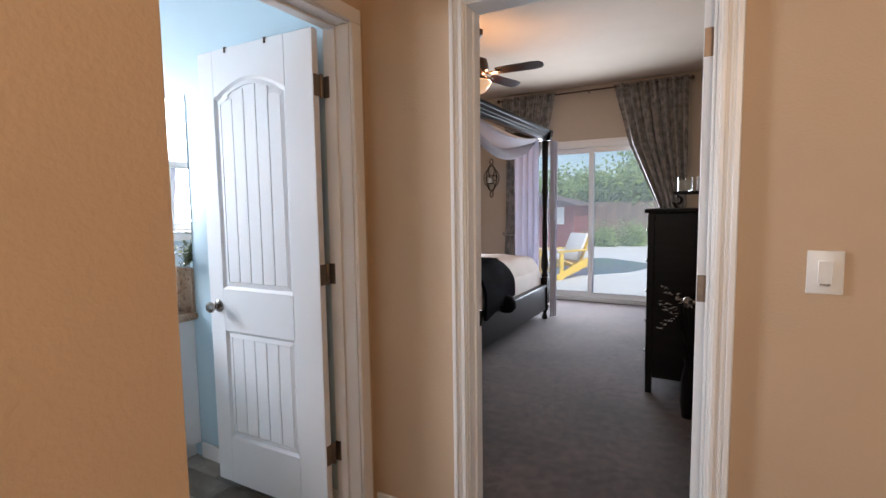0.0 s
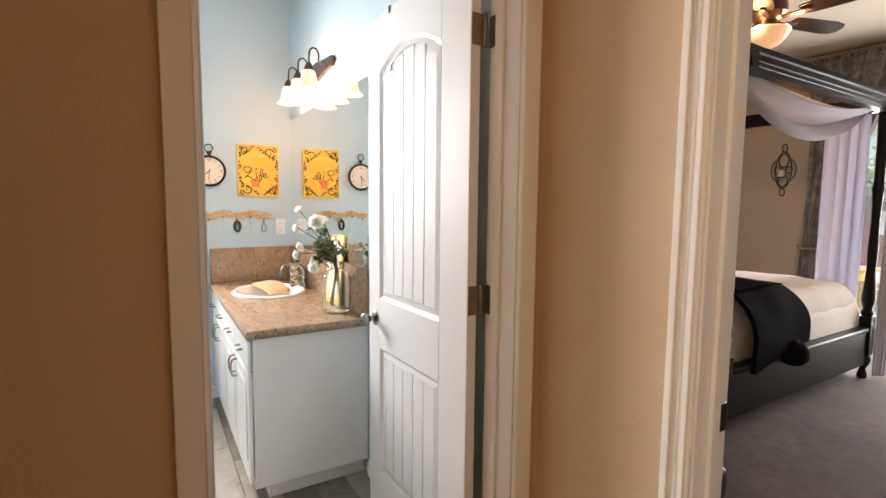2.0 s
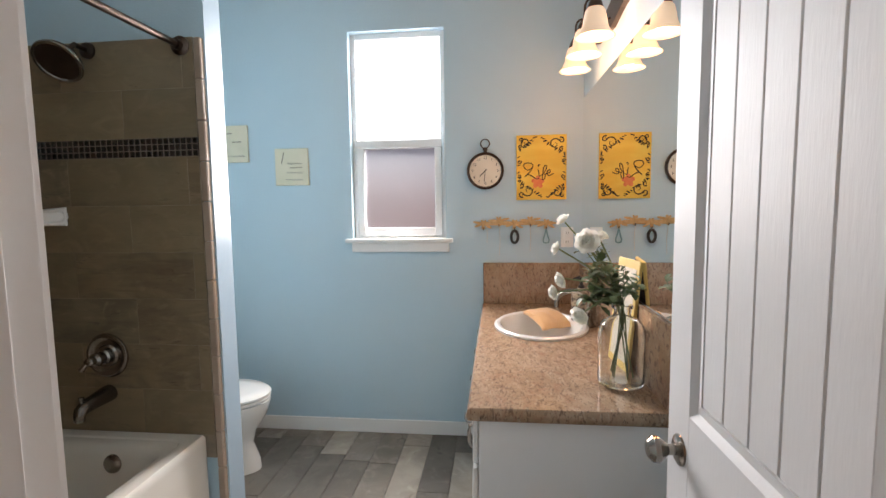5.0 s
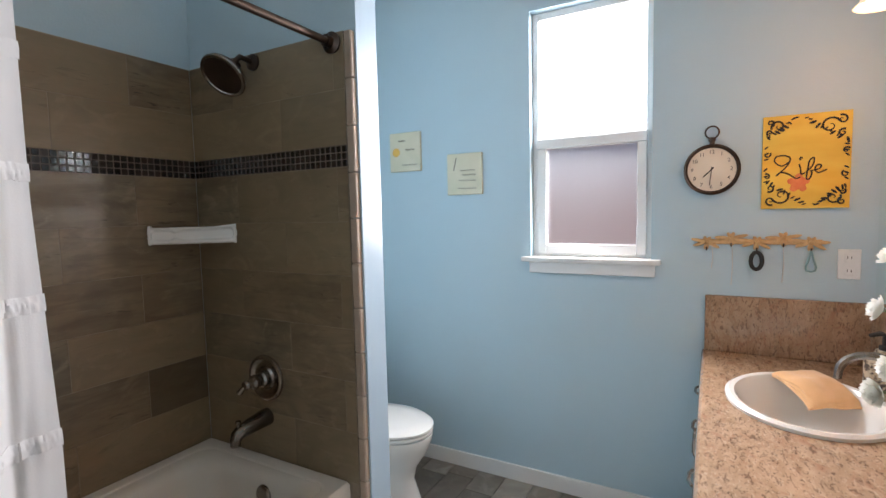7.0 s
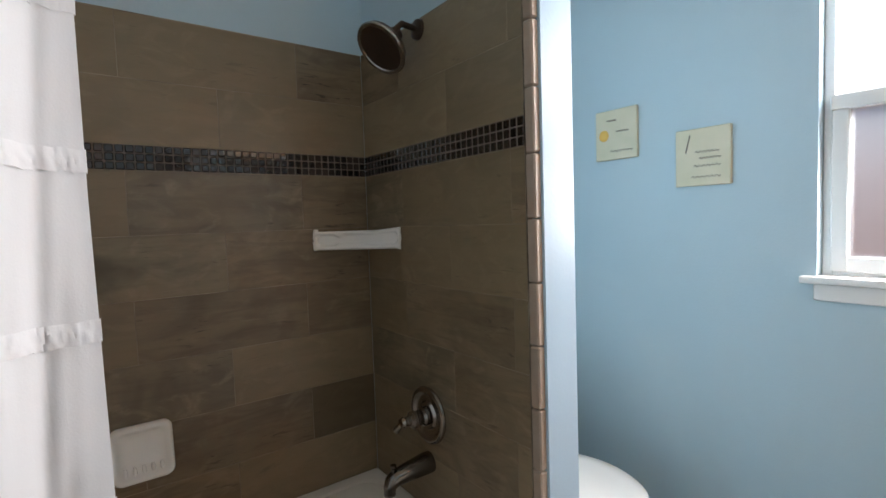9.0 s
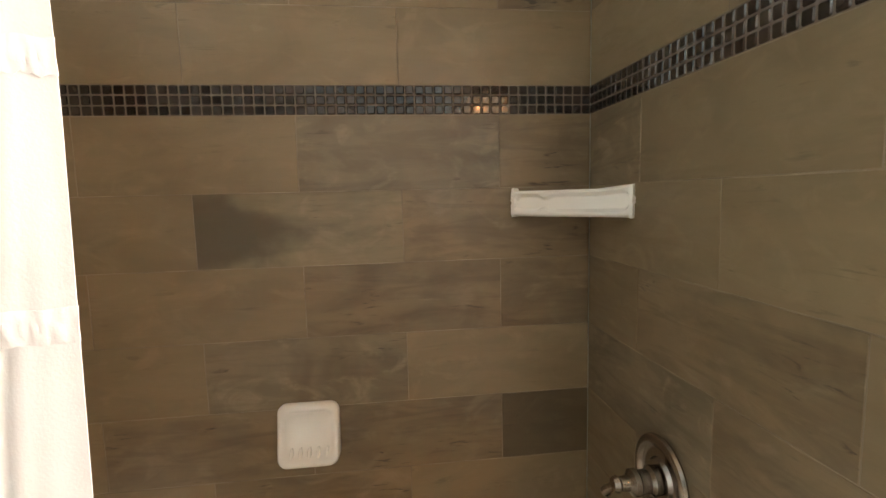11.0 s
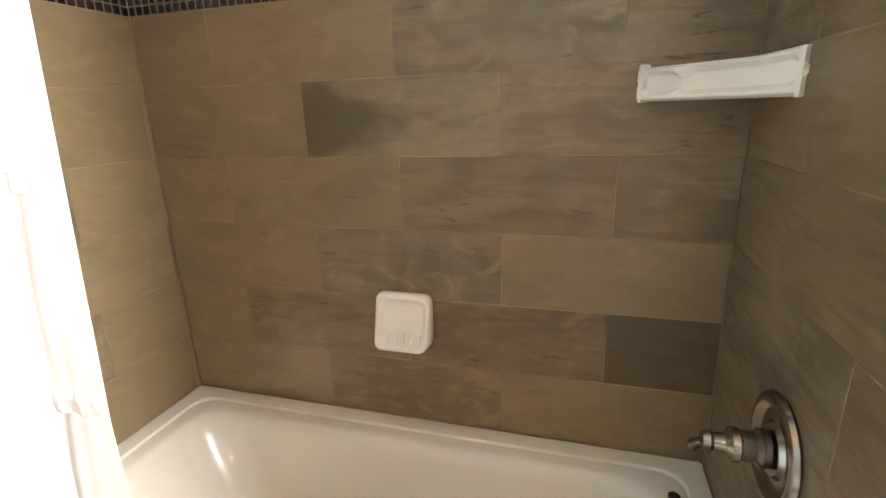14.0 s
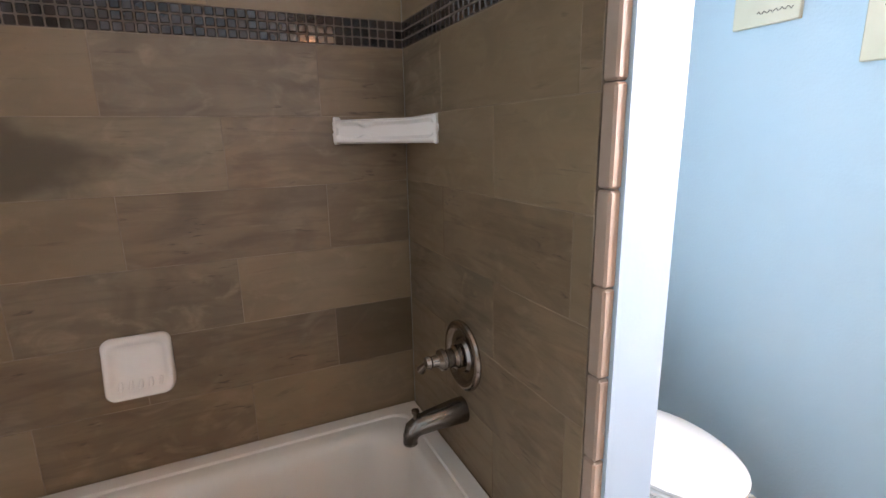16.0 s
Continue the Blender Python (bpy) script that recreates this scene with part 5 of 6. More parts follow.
hd = part("head", lathe(bmesh.new(), [(0, 0.062), (0.016, 0.060), (0.024, 0.052), (0.026, 0.040), (0.034, 0.026), (0.060, 0.012), (0.078, 0.002), (0.081, -0.008), (0.078, -0.014), (0, -0.011)], hm, 36), bronze_mat, shw)
part("face_ring", lathe(bmesh.new(), [(0.081, -0.008), (0.083, -0.011), (0.080, -0.017), (0.071, -0.018), (0.068, -0.013)], hm, 36), nickel_mat, hd, "bright ring round the spray face")
part("ball_joint", lathe(bmesh.new(), [(0, 0.085), (0.014, 0.082), (0.022, 0.072), (0.020, 0.060), (0, 0.058)], hm, 20), bronze_mat, hd)

rod = thing("curtain_rod", pose(XT, 0.215, 2.03), "dark bronze shower curtain rod", "curtain rod")
part("bar", tube(bmesh.new(), [(XT, 0.215, 2.03), (X_END, 0.215, 2.03)], 0.0125, 14), bronze_mat, rod)
for xx, s in ((XT, 1), (X_END, -1)):
    part("flange", lathe(bmesh.new(), [(0, 0), (0.036, 0), (0.036, 0.006), (0.020, 0.014), (0.020, 0.034), (0, 0.034)], Matrix.Translation((xx, 0.215, 2.03)) @ (wallm if s > 0 else wallm @ pose(0, 0, 0, 180, 0, 0)), 20), bronze_mat, rod)

ceramic = dish_mat
dish = thing("soap_dish", pose(-1.69, Y_TILE, 0.81), "white ceramic wall soap dish with ridges", "soap dish")
d0, d1, e0, e1 = -1.765, -1.608, 0.735, 0.885


def lip(z):
    """How far the dish swells out towards its lower lip."""
    q = min(1.0, max(0.0, 1 - (z - e0) / 0.075))
    return q * q * (3 - 2 * q)


lp = []
for ins, y, swell in ((0.0, 0.0, 0.0), (-0.001, 0.010, 0.35), (0.001, 0.017, 0.9), (0.005, 0.022, 1.0), (0.010, 0.0235, 1.0), (0.015, 0.021, 0.97), (0.020, 0.015, 0.85), (0.027, 0.009, 0.62), (0.040, 0.007, 0.45), (0.058, 0.0065, 0.3)):
    lp.append([(x, Y_TILE + y + 0.042 * swell * lip(z), z) for x, z, _ in rounded(d0 + ins, d1 - ins, e0 + ins, e1 - ins, max(0.012, 0.024 - 0.2 * ins), 0, 8)])
part("tray", loft(bmesh.new(), lp, close_first=True, close_last=True), ceramic, dish)
for k in range(5):
    xx = d0 + 0.033 + 0.0225 * k
    bm = bmesh.new()
    bmesh.ops.create_icosphere(bm, subdivisions=2, radius=1, matrix=pose(xx, Y_TILE + 0.034, e0 + 0.026, -42, 0, 0) @ Matrix.Diagonal((0.0055, 0.018, 0.0065, 1)))
    part("ridge", bm, ceramic, dish)
shelf = thing("corner_shelf", pose(XT, Y_TILE, 1.37), "white ceramic corner shelf between the tiled walls", "shelf")
q0, q1 = Vector((-2.240, Y_TILE, 0)), Vector((XT, -0.318, 0))
dd = (q1 - q0).normalized()
nn = Vector((-dd.y, dd.x, 0))
if nn.dot(Vector((1, 1, 0))) < 0:
    nn = -nn


def shelf_face(u, v):
    """The bar's front: a rolled top, a lens-shaped groove with a nipped waist, and a plain lower band."""
    waist = math.exp(-((u - 0.30) / 0.045) ** 2)
    half = 0.30 * (1 - 0.45 * waist) * min(1.0, min(u, 1 - u) / 0.06)
    w = abs(v - 0.52)
    groove = 1.0 if w < half * 0.75 else max(0.0, 1 - (w - half * 0.75) / max(0.05, half * 0.45))
    roll = max(0.0, 1 - min(v, 1 - v) / 0.10) ** 2
    z = 1.354 + 0.066 * v + 0.009 * v * max(0.0, u - 0.72) / 0.28
    p = q0 + (q1 - q0) * u + nn * (0.012 - 0.013 * groove - 0.012 * roll - 0.006 * math.sin(math.pi * u) * v)
    return Vector((p.x, p.y, z))


part("bar", sheet(bmesh.new(), shelf_face, 60, 24, 0.006), ceramic, shelf)
for nm, z0_, z1_ in (("ledge", 1.412, 1.4195), ("underside", 1.3545, 1.362)):
    tri = [(q0.x, Y_TILE), (XT, Y_TILE), (XT, q1.y), (q1.x + 0.004, q1.y - 0.002), (q0.x - 0.002, q0.y + 0.004)]
    part(nm, loft(bmesh.new(), [[(x, y, z) for x, y in tri] for z in (z0_, z1_)], True, True), ceramic, shelf)
for e_, s_ in ((q0, 1), (q1, -1)):
    a_ = Matrix.Translation(e_) @ Matrix(((dd.x, nn.x, 0, 0), (dd.y, nn.y, 0, 0), (0, 0, 1, 0), (0, 0, 0, 1)))
    part("end_plate", box(bmesh.new(), min(0, s_ * 0.010), max(0, s_ * 0.010), -0.030, 0.012, 1.352, 1.428, bevel=0.004, seg=2, m=a_), ceramic, shelf)

# ---- shower curtain ----
cur = thing("shower_curtain", pose(-1.3, 0.24, 2.0), "white tiered shower curtain with gathered ruffles, drawn aside", "curtain")
tiers = [2.005, 1.785, 1.555, 1.30, 1.03, 0.77, 0.51, 0.25, 0.03]


def edge(z):
    return -1.601 - 0.006 * min(1.0, max(0.0, (1.5 - z) / 0.5))


def curtain_at(u, z, k, v):
    xr, xl = edge(z), X_END - 0.02
    x = xl + (xr - xl) * u
    puff = math.sin(math.pi * min(1, v * 1.1)) if v < 0.9 else 0.15
    out = 0.050 * min(1.0, max(0.0, (0.72 - z) / 0.2))
    s = min(1.0, (1 - u) / 0.2)
    s = s * s * (3 - 2 * s)
    w = 0.026 * math.sin(u * 25 + 0.25 * k) + 0.008 * math.sin(u * 58 + 1.1 * k + 1.5 * v) * (0.4 + 0.6 * puff) + 0.003 * math.sin(u * 131 + 2 * k + 4 * v)
    hem = 0.180 + 0.031 * min(1.0, max(0.0, (1.5 - z) / 0.5))
    return Vector((x, out + hem * (1 - s) + (0.234 + w + 0.012 * puff) * s, z))


for k in range(8):
    za, zb = tiers[k], tiers[k + 1] - 0.006
    part("tier", sheet(bmesh.new(), lambda u, v: curtain_at(u, za + (zb - za) * v, k, v), 110, 16, 0.0012), cloth_sheer, cur)

    def ruffle(u, v, zb=zb, k=k):
        p = curtain_at(u, zb + 0.020 - 0.034 * v, k, 0.95)
        q = noise.noise(Vector((150 * u, 4.0 * v, 5.3 * k)))
        s = noise.noise(Vector((34 * u, 1.7, 2.1 * k)))
        flare = math.sin(math.pi * v)
        a = 1 - 0.75 * u ** 12
        return p + Vector((-0.002 * u ** 8, 0.002 + a * (0.006 * flare * (0.6 + 0.5 * q) + 0.002 * q), 0.004 * s + 0.003 * q * v))
    part("ruffle", sheet(bmesh.new(), ruffle, 220, 6, 0.0012), cloth_sheer, cur, "gathered lace ruffle")
for k in range(7):
    xx = X_END - 0.05 - 0.098 * k
    part("curtain_ring", tube(bmesh.new(), arc((xx, 0.215, 2.018), 0.030, 0, 340, 14, Vector((0, 1, 0)), Vector((0, 0, 1))), 0.0022, 6, closed=True), bronze_mat, cur)

# ---- bath mat ----
mat_cloth = material("mat_cloth", (0.80, 0.79, 0.77), 0.95, color2=(0.72, 0.71, 0.69), scale=60, bump=1.0, bump_scale=220, sheen=0.4)
mat_ = thing("bath_mat", pose(-2.06, 0.62, Z_BATH), "white tufted bath mat on the tiles before the tub", "bath mat")


def tuft(u, v):
    x, y = -2.47 + 0.82 * u, 0.345 + 0.555 * v
    e = min(u * 0.82, (1 - u) * 0.82, v * 0.555, (1 - v) * 0.555)
    return Vector((x, y, Z_BATH + 0.001 + 0.020 * min(1.0, e / 0.015) ** 0.5 + 0.002 * noise.noise(Vector((90 * x, 90 * y, 0)))))


part("pile", sheet(bmesh.new(), tuft, 70, 50), mat_cloth, mat_)
part("backing", bx(-2.469, -1.651, 0.346, 0.899, Z_BATH + 0.0005, Z_BATH + 0.004), mat_cloth, mat_)

# ---- toilet ----
TX = -3.10
toi = thing("toilet", pose(TX, -0.2, 0), "white two-piece toilet with closed lid", "toilet")
lp = [oval(TX, -0.12, 0.115, 0.22, 0.0), oval(TX, -0.12, 0.112, 0.215, 0.05), oval(TX, -0.13, 0.090, 0.19, 0.15), oval(TX, -0.12, 0.105, 0.20, 0.22), oval(TX, -0.09, 0.150, 0.23, 0.31), oval(TX, -0.085, 0.178, 0.245, 0.37), oval(TX, -0.085, 0.180, 0.248, 0.392), oval(TX, -0.085, 0.16, 0.22, 0.394)]
part("bowl", loft(bmesh.new(), lp, True, True), porcelain_mat, toi)
lp = [oval(TX, -0.09, 0.175, 0.238, 0.396), oval(TX, -0.09, 0.186, 0.252, 0.400), oval(TX, -0.09, 0.187, 0.254, 0.410), oval(TX, -0.09, 0.182, 0.248, 0.416)]
part("seat", loft(bmesh.new(), lp, True, True), porcelain_mat, toi)
lp = [oval(TX, -0.09, 0.180, 0.246, 0.419), oval(TX, -0.09, 0.188, 0.256, 0.423), oval(TX, -0.09, 0.188, 0.256, 0.432), oval(TX, -0.09, 0.176, 0.240, 0.441), oval(TX, -0.09, 0.12, 0.18, 0.445)]
part("lid", loft(bmesh.new(), lp, True, True), porcelain_mat, toi)
part("tank", bx(TX - 0.21, TX + 0.21, -0.555, -0.37, 0.385, 0.735, bevel=0.025, seg=3), porcelain_mat, toi)
part("tank_lid", bx(TX - 0.22, TX + 0.22, -0.562, -0.36, 0.735, 0.77, bevel=0.010, seg=2), porcelain_mat, toi)
part("flush_lever", tube(bmesh.new(), [(TX + 0.15, -0.37, 0.68), (TX + 0.15, -0.352, 0.68), (TX + 0.10, -0.348, 0.675)], 0.006), nickel_mat, toi, "nickel flush lever")
toi.location.z = Z_BATH
part("base_neck", bx(TX - 0.10, TX + 0.10, -0.50, -0.25, 0.0, 0.39, bevel=0.03, seg=2), porcelain_mat, toi)

# ---- bedroom: sliding door, curtains ----
sl = thing("sliding_door", pose(-1.1, Y_FAR, 0), "white vinyl sliding glass patio door", "sliding door", kind="structure")
L0, L1, LT = -2.05, -0.15, 2.27
for b in ((L0, L0 + 0.05, 0.0, LT), (L1 - 0.05, L1, 0.0, LT)):
    part("frame", bx(b[0], b[1], Y_FAR - 0.012, 7.49, b[2], b[3], bevel=0.004), vinyl_mat, sl)
part("head_frame", bx(L0, L1, Y_FAR - 0.012, 7.49, LT - 0.06, LT, bevel=0.004), vinyl_mat, sl)
part("threshold", bx(L0, L1, Y_FAR - 0.03, 7.52, -0.02, 0.045, bevel=0.006), vinyl_mat, sl)
for x0, x1, y in ((L0 + 0.05, -1.055, 7.44), (-1.125, L1 - 0.05, 7.40)):
    ps = part("door_panel", bx(x0, x0 + 0.065, y - 0.02, y + 0.02, 0.045, LT - 0.06, bevel=0.004), vinyl_mat, sl)
    part("stile", bx(x1 - 0.065, x1, y - 0.02, y + 0.02, 0.045, LT - 0.06, bevel=0.004), vinyl_mat, ps)
    part("rail", bx(x0 + 0.065, x1 - 0.065, y - 0.02, y + 0.02, 0.045, 0.12, bevel=0.004), vinyl_mat, ps)
    part("rail", bx(x0 + 0.065, x1 - 0.065, y - 0.02, y + 0.02, LT - 0.13, LT - 0.06, bevel=0.004), vinyl_mat, ps)
    pn = part("pane", bx(x0 + 0.06, x1 - 0.06, y - 0.003, y + 0.003, 0.115, LT - 0.125), veil_pane_mat, ps, "clear glass pane with a pale glare veil mixed in")
    pn.visible_shadow = False
for w, d in ((0.07, 0.016),):
    part("casing", bx(L0 - w, L0, Y_FAR - d, Y_FAR, 0, LT + w, bevel=0.003), white_paint, sl)
    part("casing", bx(L1, L1 + w, Y_FAR - d, Y_FAR, 0, LT + w, bevel=0.003), white_paint, sl)
    part("casing", bx(L0, L1, Y_FAR - d, Y_FAR, LT, LT + 0.05, bevel=0.003), white_paint, sl)

cr = thing("drapery_rod", pose(-1.1, Y_FAR - 0.09, 2.985), "thin dark metal drapery rod near the ceiling", "curtain rod")
part("bar", tube(bmesh.new(), [(-2.46, Y_FAR - 0.09, 2.985), (0.16, Y_FAR - 0.09, 2.985)], 0.011, 10), bronze_mat, cr)
for xx in (-2.40, -1.12, 0.10):
    part("bracket", tube(bmesh.new(), [(xx, Y_FAR, 2.97), (xx, Y_FAR - 0.05, 2.965), (xx, Y_FAR - 0.09, 2.972)], 0.007, 8), bronze_mat, cr)
for xx in (-2.47, 0.17):
    bm = bmesh.new()
    bmesh.ops.create_icosphere(bm, subdivisions=2, radius=0.028, matrix=pose(xx, Y_FAR - 0.09, 2.985))
    part("finial", bm, bronze_mat, cr)


def drape(name, left, right, label):
    """left and right: rows of (z, x) from the rod to the floor."""
    d = thing(name, pose(right[0][1], Y_FAR - 0.09, 2.98), label, "curtain", "bedroom drapes")

    def at(rows, z):
        for (za, xa_), (zb, xb_) in zip(rows, rows[1:]):
            if zb <= z <= za:
                s = (z - zb) / (za - zb)
                return xb_ + (xa_ - xb_) * s
        return rows[-1][1]

    def fn(u, v):
        z = 3.02 - 2.99 * v
        a, b = at(left, z), at(right, z)
        amp = 0.035 * min(1, 0.35 + v * 3)
        w = u + 0.012 * math.sin(9 * u + 4 * v)
        return Vector((a + (b - a) * w, Y_FAR - 0.10 + amp * math.sin(w * 44) + 0.012 * math.sin(w * 97 + 3 * v), z))
    part("panel", sheet(bmesh.new(), fn, 96, 48, 0.004), damask_mat, d)
    zt = 0.95
    part("tie_back", tube(bmesh.new(), [(at(left, zt) - 0.03, Y_FAR - 0.10, zt + 0.03), (at(left, zt), Y_FAR - 0.155, zt), (at(right, zt), Y_FAR - 0.155, zt), (at(right, zt) + 0.03, Y_FAR - 0.10, zt + 0.03)], 0.016, 8), damask_mat, d)
    return d


drape("drape", [(3.03, -2.42), (2.3, -2.36), (0.95, -2.36), (0.0, -2.42)], [(3.03, -1.58), (2.6, -1.66), (1.6, -1.98), (0.95, -2.16), (0.0, -2.05)], "grey damask floor-length drape tied back beside the bed")
drape("drape", [(3.03, -0.79), (2.2, -0.58), (1.36, -0.20), (0.95, -0.06), (0.0, -0.16)], [(3.03, 0.13), (2.0, 0.15), (0.95, 0.14), (0.0, 0.16)], "grey damask floor-length drape tied back behind the chest")

# ---- bedroom: four-poster bed ----
BX, BY0, BY1, HX = -1.33, 3.84, 5.98, -3.48
bed = thing("four_poster_bed", pose(-2.4, 4.9, 0), "black wooden four-poster canopy bed with carved rails", "bed")
post_prof = [(0, 0), (0.028, 0.0), (0.036, 0.02), (0.030, 0.05), (0.022, 0.08), (0.045, 0.13), (0.050, 0.17), (0.034, 0.20), (0.034, 0.205)]
upper = [(0.036, 0.52), (0.044, 0.55), (0.030, 0.58), (0.048, 0.66), (0.040, 0.76), (0.030, 0.90), (0.034, 1.05), (0.028, 1.30), (0.036, 1.52), (0.042, 1.56), (0.034, 1.60), (0.033, 1.62), (0.036, 1.9), (0.040, 2.16)]
for px, py in ((BX, BY0), (BX, BY1), (HX, BY0), (HX, BY1)):
    bm = bmesh.new()
    lathe(bm, post_prof, pose(px, py, 0), 18)
    box(bm, px - 0.045, px + 0.045, py - 0.045, py + 0.045, 0.20, 0.52, bevel=0.004)
    lathe(bm, upper + [(0, 2.16)], pose(px, py, 0), 18)
    part("post", bm, black_wood, bed)


def moulded(bm, p, q, z, out):
    """A stepped canopy rail between two corners."""
    p, q = Vector((*p, 0)), Vector((*q, 0))
    d = (q - p).normalized()
    o = Vector(out)
    pr = [(-0.040, 0.0), (0.022, 0.0), (0.026, 0.028), (0.034, 0.032), (0.036, 0.052), (0.048, 0.056), (0.052, 0.086), (0.068, 0.092), (0.072, 0.118), (-0.040, 0.118)]
    loft(bm, [[e + o * a + Vector((0, 0, z + b)) for a, b in pr] for e in (p - d * 0.075, q + d * 0.075)], True, True)
    return bm


for p, q, o in (((BX, BY0), (BX, BY1), (1, 0, 0)), ((HX, BY0), (HX, BY1), (-1, 0, 0)), ((HX, BY0), (BX, BY0), (0, -1, 0)), ((HX, BY1), (BX, BY1), (0, 1, 0))):
    part("canopy_rail", moulded(bmesh.new(), p, q, 2.165, o), black_wood, bed, smooth=False)
bm = bx(BX - 0.025, BX + 0.025, BY0 + 0.045, BY1 - 0.045, 0.12, 0.40, bevel=0.004)
part("footboard", bm, black_wood, bed)
part("footboard_cap", bx(BX - 0.045, BX + 0.04, BY0 + 0.045, BY1 - 0.045, 0.40, 0.435, bevel=0.008, seg=2), black_wood, bed)
part("headboard", bx(HX - 0.025, HX + 0.025, BY0 + 0.045, BY1 - 0.045, 0.12, 1.35, bevel=0.006), black_wood, bed)
for yy in (BY0, BY1):
    part("side_rail", bx(HX + 0.04, BX - 0.04, yy - 0.018, yy + 0.018, 0.14, 0.38, bevel=0.004), black_wood, bed)
part("mattress", bx(HX + 0.03, BX - 0.03, BY0 + 0.03, BY1 - 0.03, 0.25, 0.66, bevel=0.08, seg=3), duvet_mat, bed)

duv = thing("duvet", pose(-2.2, 4.9, 0.66), "cream and pale pink duvet on the bed", "duvet")


def duvet_at(u, v):
    x = HX + 0.45 + (BX - 0.005 - HX - 0.45) * min(1, u / 0.82)
    y = BY0 - 0.01 + (BY1 - BY0 + 0.02) * v
    e = min(v, 1 - v)
    z = 0.795 - 0.05 * max(0, 1 - e / 0.10) ** 2 - 0.22 * max(0, 0.5 - e / 0.04 * 0.5) ** 1.5
    z += 0.007 * math.sin(7 * x + 2 * y) * math.sin(5 * y) + 0.003 * math.sin(17 * x + 11 * y)
    if u > 0.68:
        s = (u - 0.68) / 0.32
        x = BX - 0.19 + 0.155 * math.sin(min(1, s * 1.2) * math.pi / 2)
        z -= 0.36 * max(0, s) ** 1.7
        x += 0.003 * math.sin(18 * y)
    return Vector((x, y, z))


part("cover", sheet(bmesh.new(), duvet_at, 44, 60, 0.02), duvet_mat, duv)
thr = thing("throw_blanket", pose(BX, 4.3, 0.8), "black faux fur throw draped over the bed foot", "blanket")


def throw_at(u, v):
    y = BY0 + 0.30 + 0.62 * v - 0.05 * u * (1 - v)
    x = -2.35 + 1.06 * min(1, u / 0.62)
    z = 0.885 - 0.03 * abs(v - 0.5)
    if u > 0.56:
        s = (u - 0.56) / 0.44
        x = BX - 0.14 + 0.215 * math.sin(min(1, s * 1.3) * math.pi / 2)
        z -= 0.44 * s ** 1.4 * (1.1 - 0.25 * v)
    q = noise.noise(Vector((3.1 * x, 3.3 * y, 2.7 * z)))
    return Vector((x + 0.014 * q, y, z + 0.018 * q))


part("fur", sheet(bmesh.new(), throw_at, 40, 30, 0.03), fur_mat, thr)
part("bunched_end", lathe(bmesh.new(), [(0, 0), (0.07, 0.01), (0.095, 0.05), (0.085, 0.11), (0.05, 0.15), (0, 0.16)], pose(BX + 0.055, BY0 + 0.74, 0.375, 10, 8, 0), 16), fur_mat, thr)

swag = thing("canopy_swag", pose(BX, 4.9, 2.17), "white sheer fabric swagged along the canopy rail", "bed drapery")


def swag_at(u, v):
    y = BY0 + 0.06 + (BY1 - BY0 - 0.12) * u
    sag = 4 * u * (1 - u)
    z = 2.20 - 0.10 * v * (0.35 + sag) - 0.20 * sag * (0.35 + 0.65 * v)
    x = BX - 0.06 + 0.05 * math.sin(v * 9) * (0.4 + sag) - 0.05 * v
    return Vector((x, y, z + 0.012 * math.sin(v * 16 + 6 * u)))


part("swag", sheet(bmesh.new(), swag_at, 40, 20, 0.003), sheer_mat, swag)


def sheer(px, py, x0, x1, y0, y1):
    d = thing("bed_sheer", pose(px, py, 2.17), "white sheer panel hanging at the bed post", "bed drapery", "sheers at the bed posts")

    def fn(u, v):
        return Vector((x0 + (x1 - x0) * u + 0.012 * math.sin(u * 30), y0 + (y1 - y0) * u + 0.020 * math.sin(u * 24 + 2 * v), 2.17 - 2.15 * v))
    part("panel", sheet(bmesh.new(), fn, 40, 12, 0.002), sheer_mat, d)


sheer(BX, BY1, BX - 0.40, BX - 0.08, BY1 + 0.02, BY1 + 0.05)
sheer(BX, BY1, BX + 0.05, BX + 0.10, BY1 + 0.055, BY1 + 0.16)

# ---- bedroom: ceiling fan ----
FNX, FNY = -1.58, 4.60
fan = thing("ceiling_fan", pose(FNX, FNY, H_BED), "nickel ceiling fan with dark blades and a lit bowl", "ceiling fan")
part("canopy", lathe(bmesh.new(), [(0, 0), (0.065, 0), (0.060, -0.05), (0.03, -0.075), (0, -0.075)], pose(FNX, FNY, H_BED), 24), bronze_mat, fan)
part("downrod", tube(bmesh.new(), [(FNX, FNY, H_BED - 0.07), (FNX, FNY, 2.80)], 0.012, 10), nickel_mat, fan)
part("motor", lathe(bmesh.new(), [(0, 0.17), (0.05, 0.165), (0.10, 0.15), (0.115, 0.10), (0.115, 0.05), (0.085, 0.02), (0.07, 0.0), (0, 0.0)], pose(FNX, FNY, 2.645), 28), bronze_mat, fan)
part("light_ring", lathe(bmesh.new(), [(0, 0.06), (0.075, 0.055), (0.10, 0.03), (0.125, 0.012), (0.125, 0.0), (0, 0.0)], pose(FNX, FNY, 2.59), 28), nickel_mat, fan)
bw = part("light_bowl", lathe(bmesh.new(), [(0.135, 0.0), (0.142, -0.012), (0.120, -0.055), (0.085, -0.095), (0.04, -0.115), (0, -0.12)], pose(FNX, FNY, 2.592), 28), shade_mat, fan, "glowing frosted glass bowl")
bw.visible_shadow = False
blade_mat = material("blade_mat", (0.030, 0.012, 0.008), 0.5, color2=(0.018, 0.008, 0.006), scale=5, stretch=(1, 6, 1), spec=0.15)
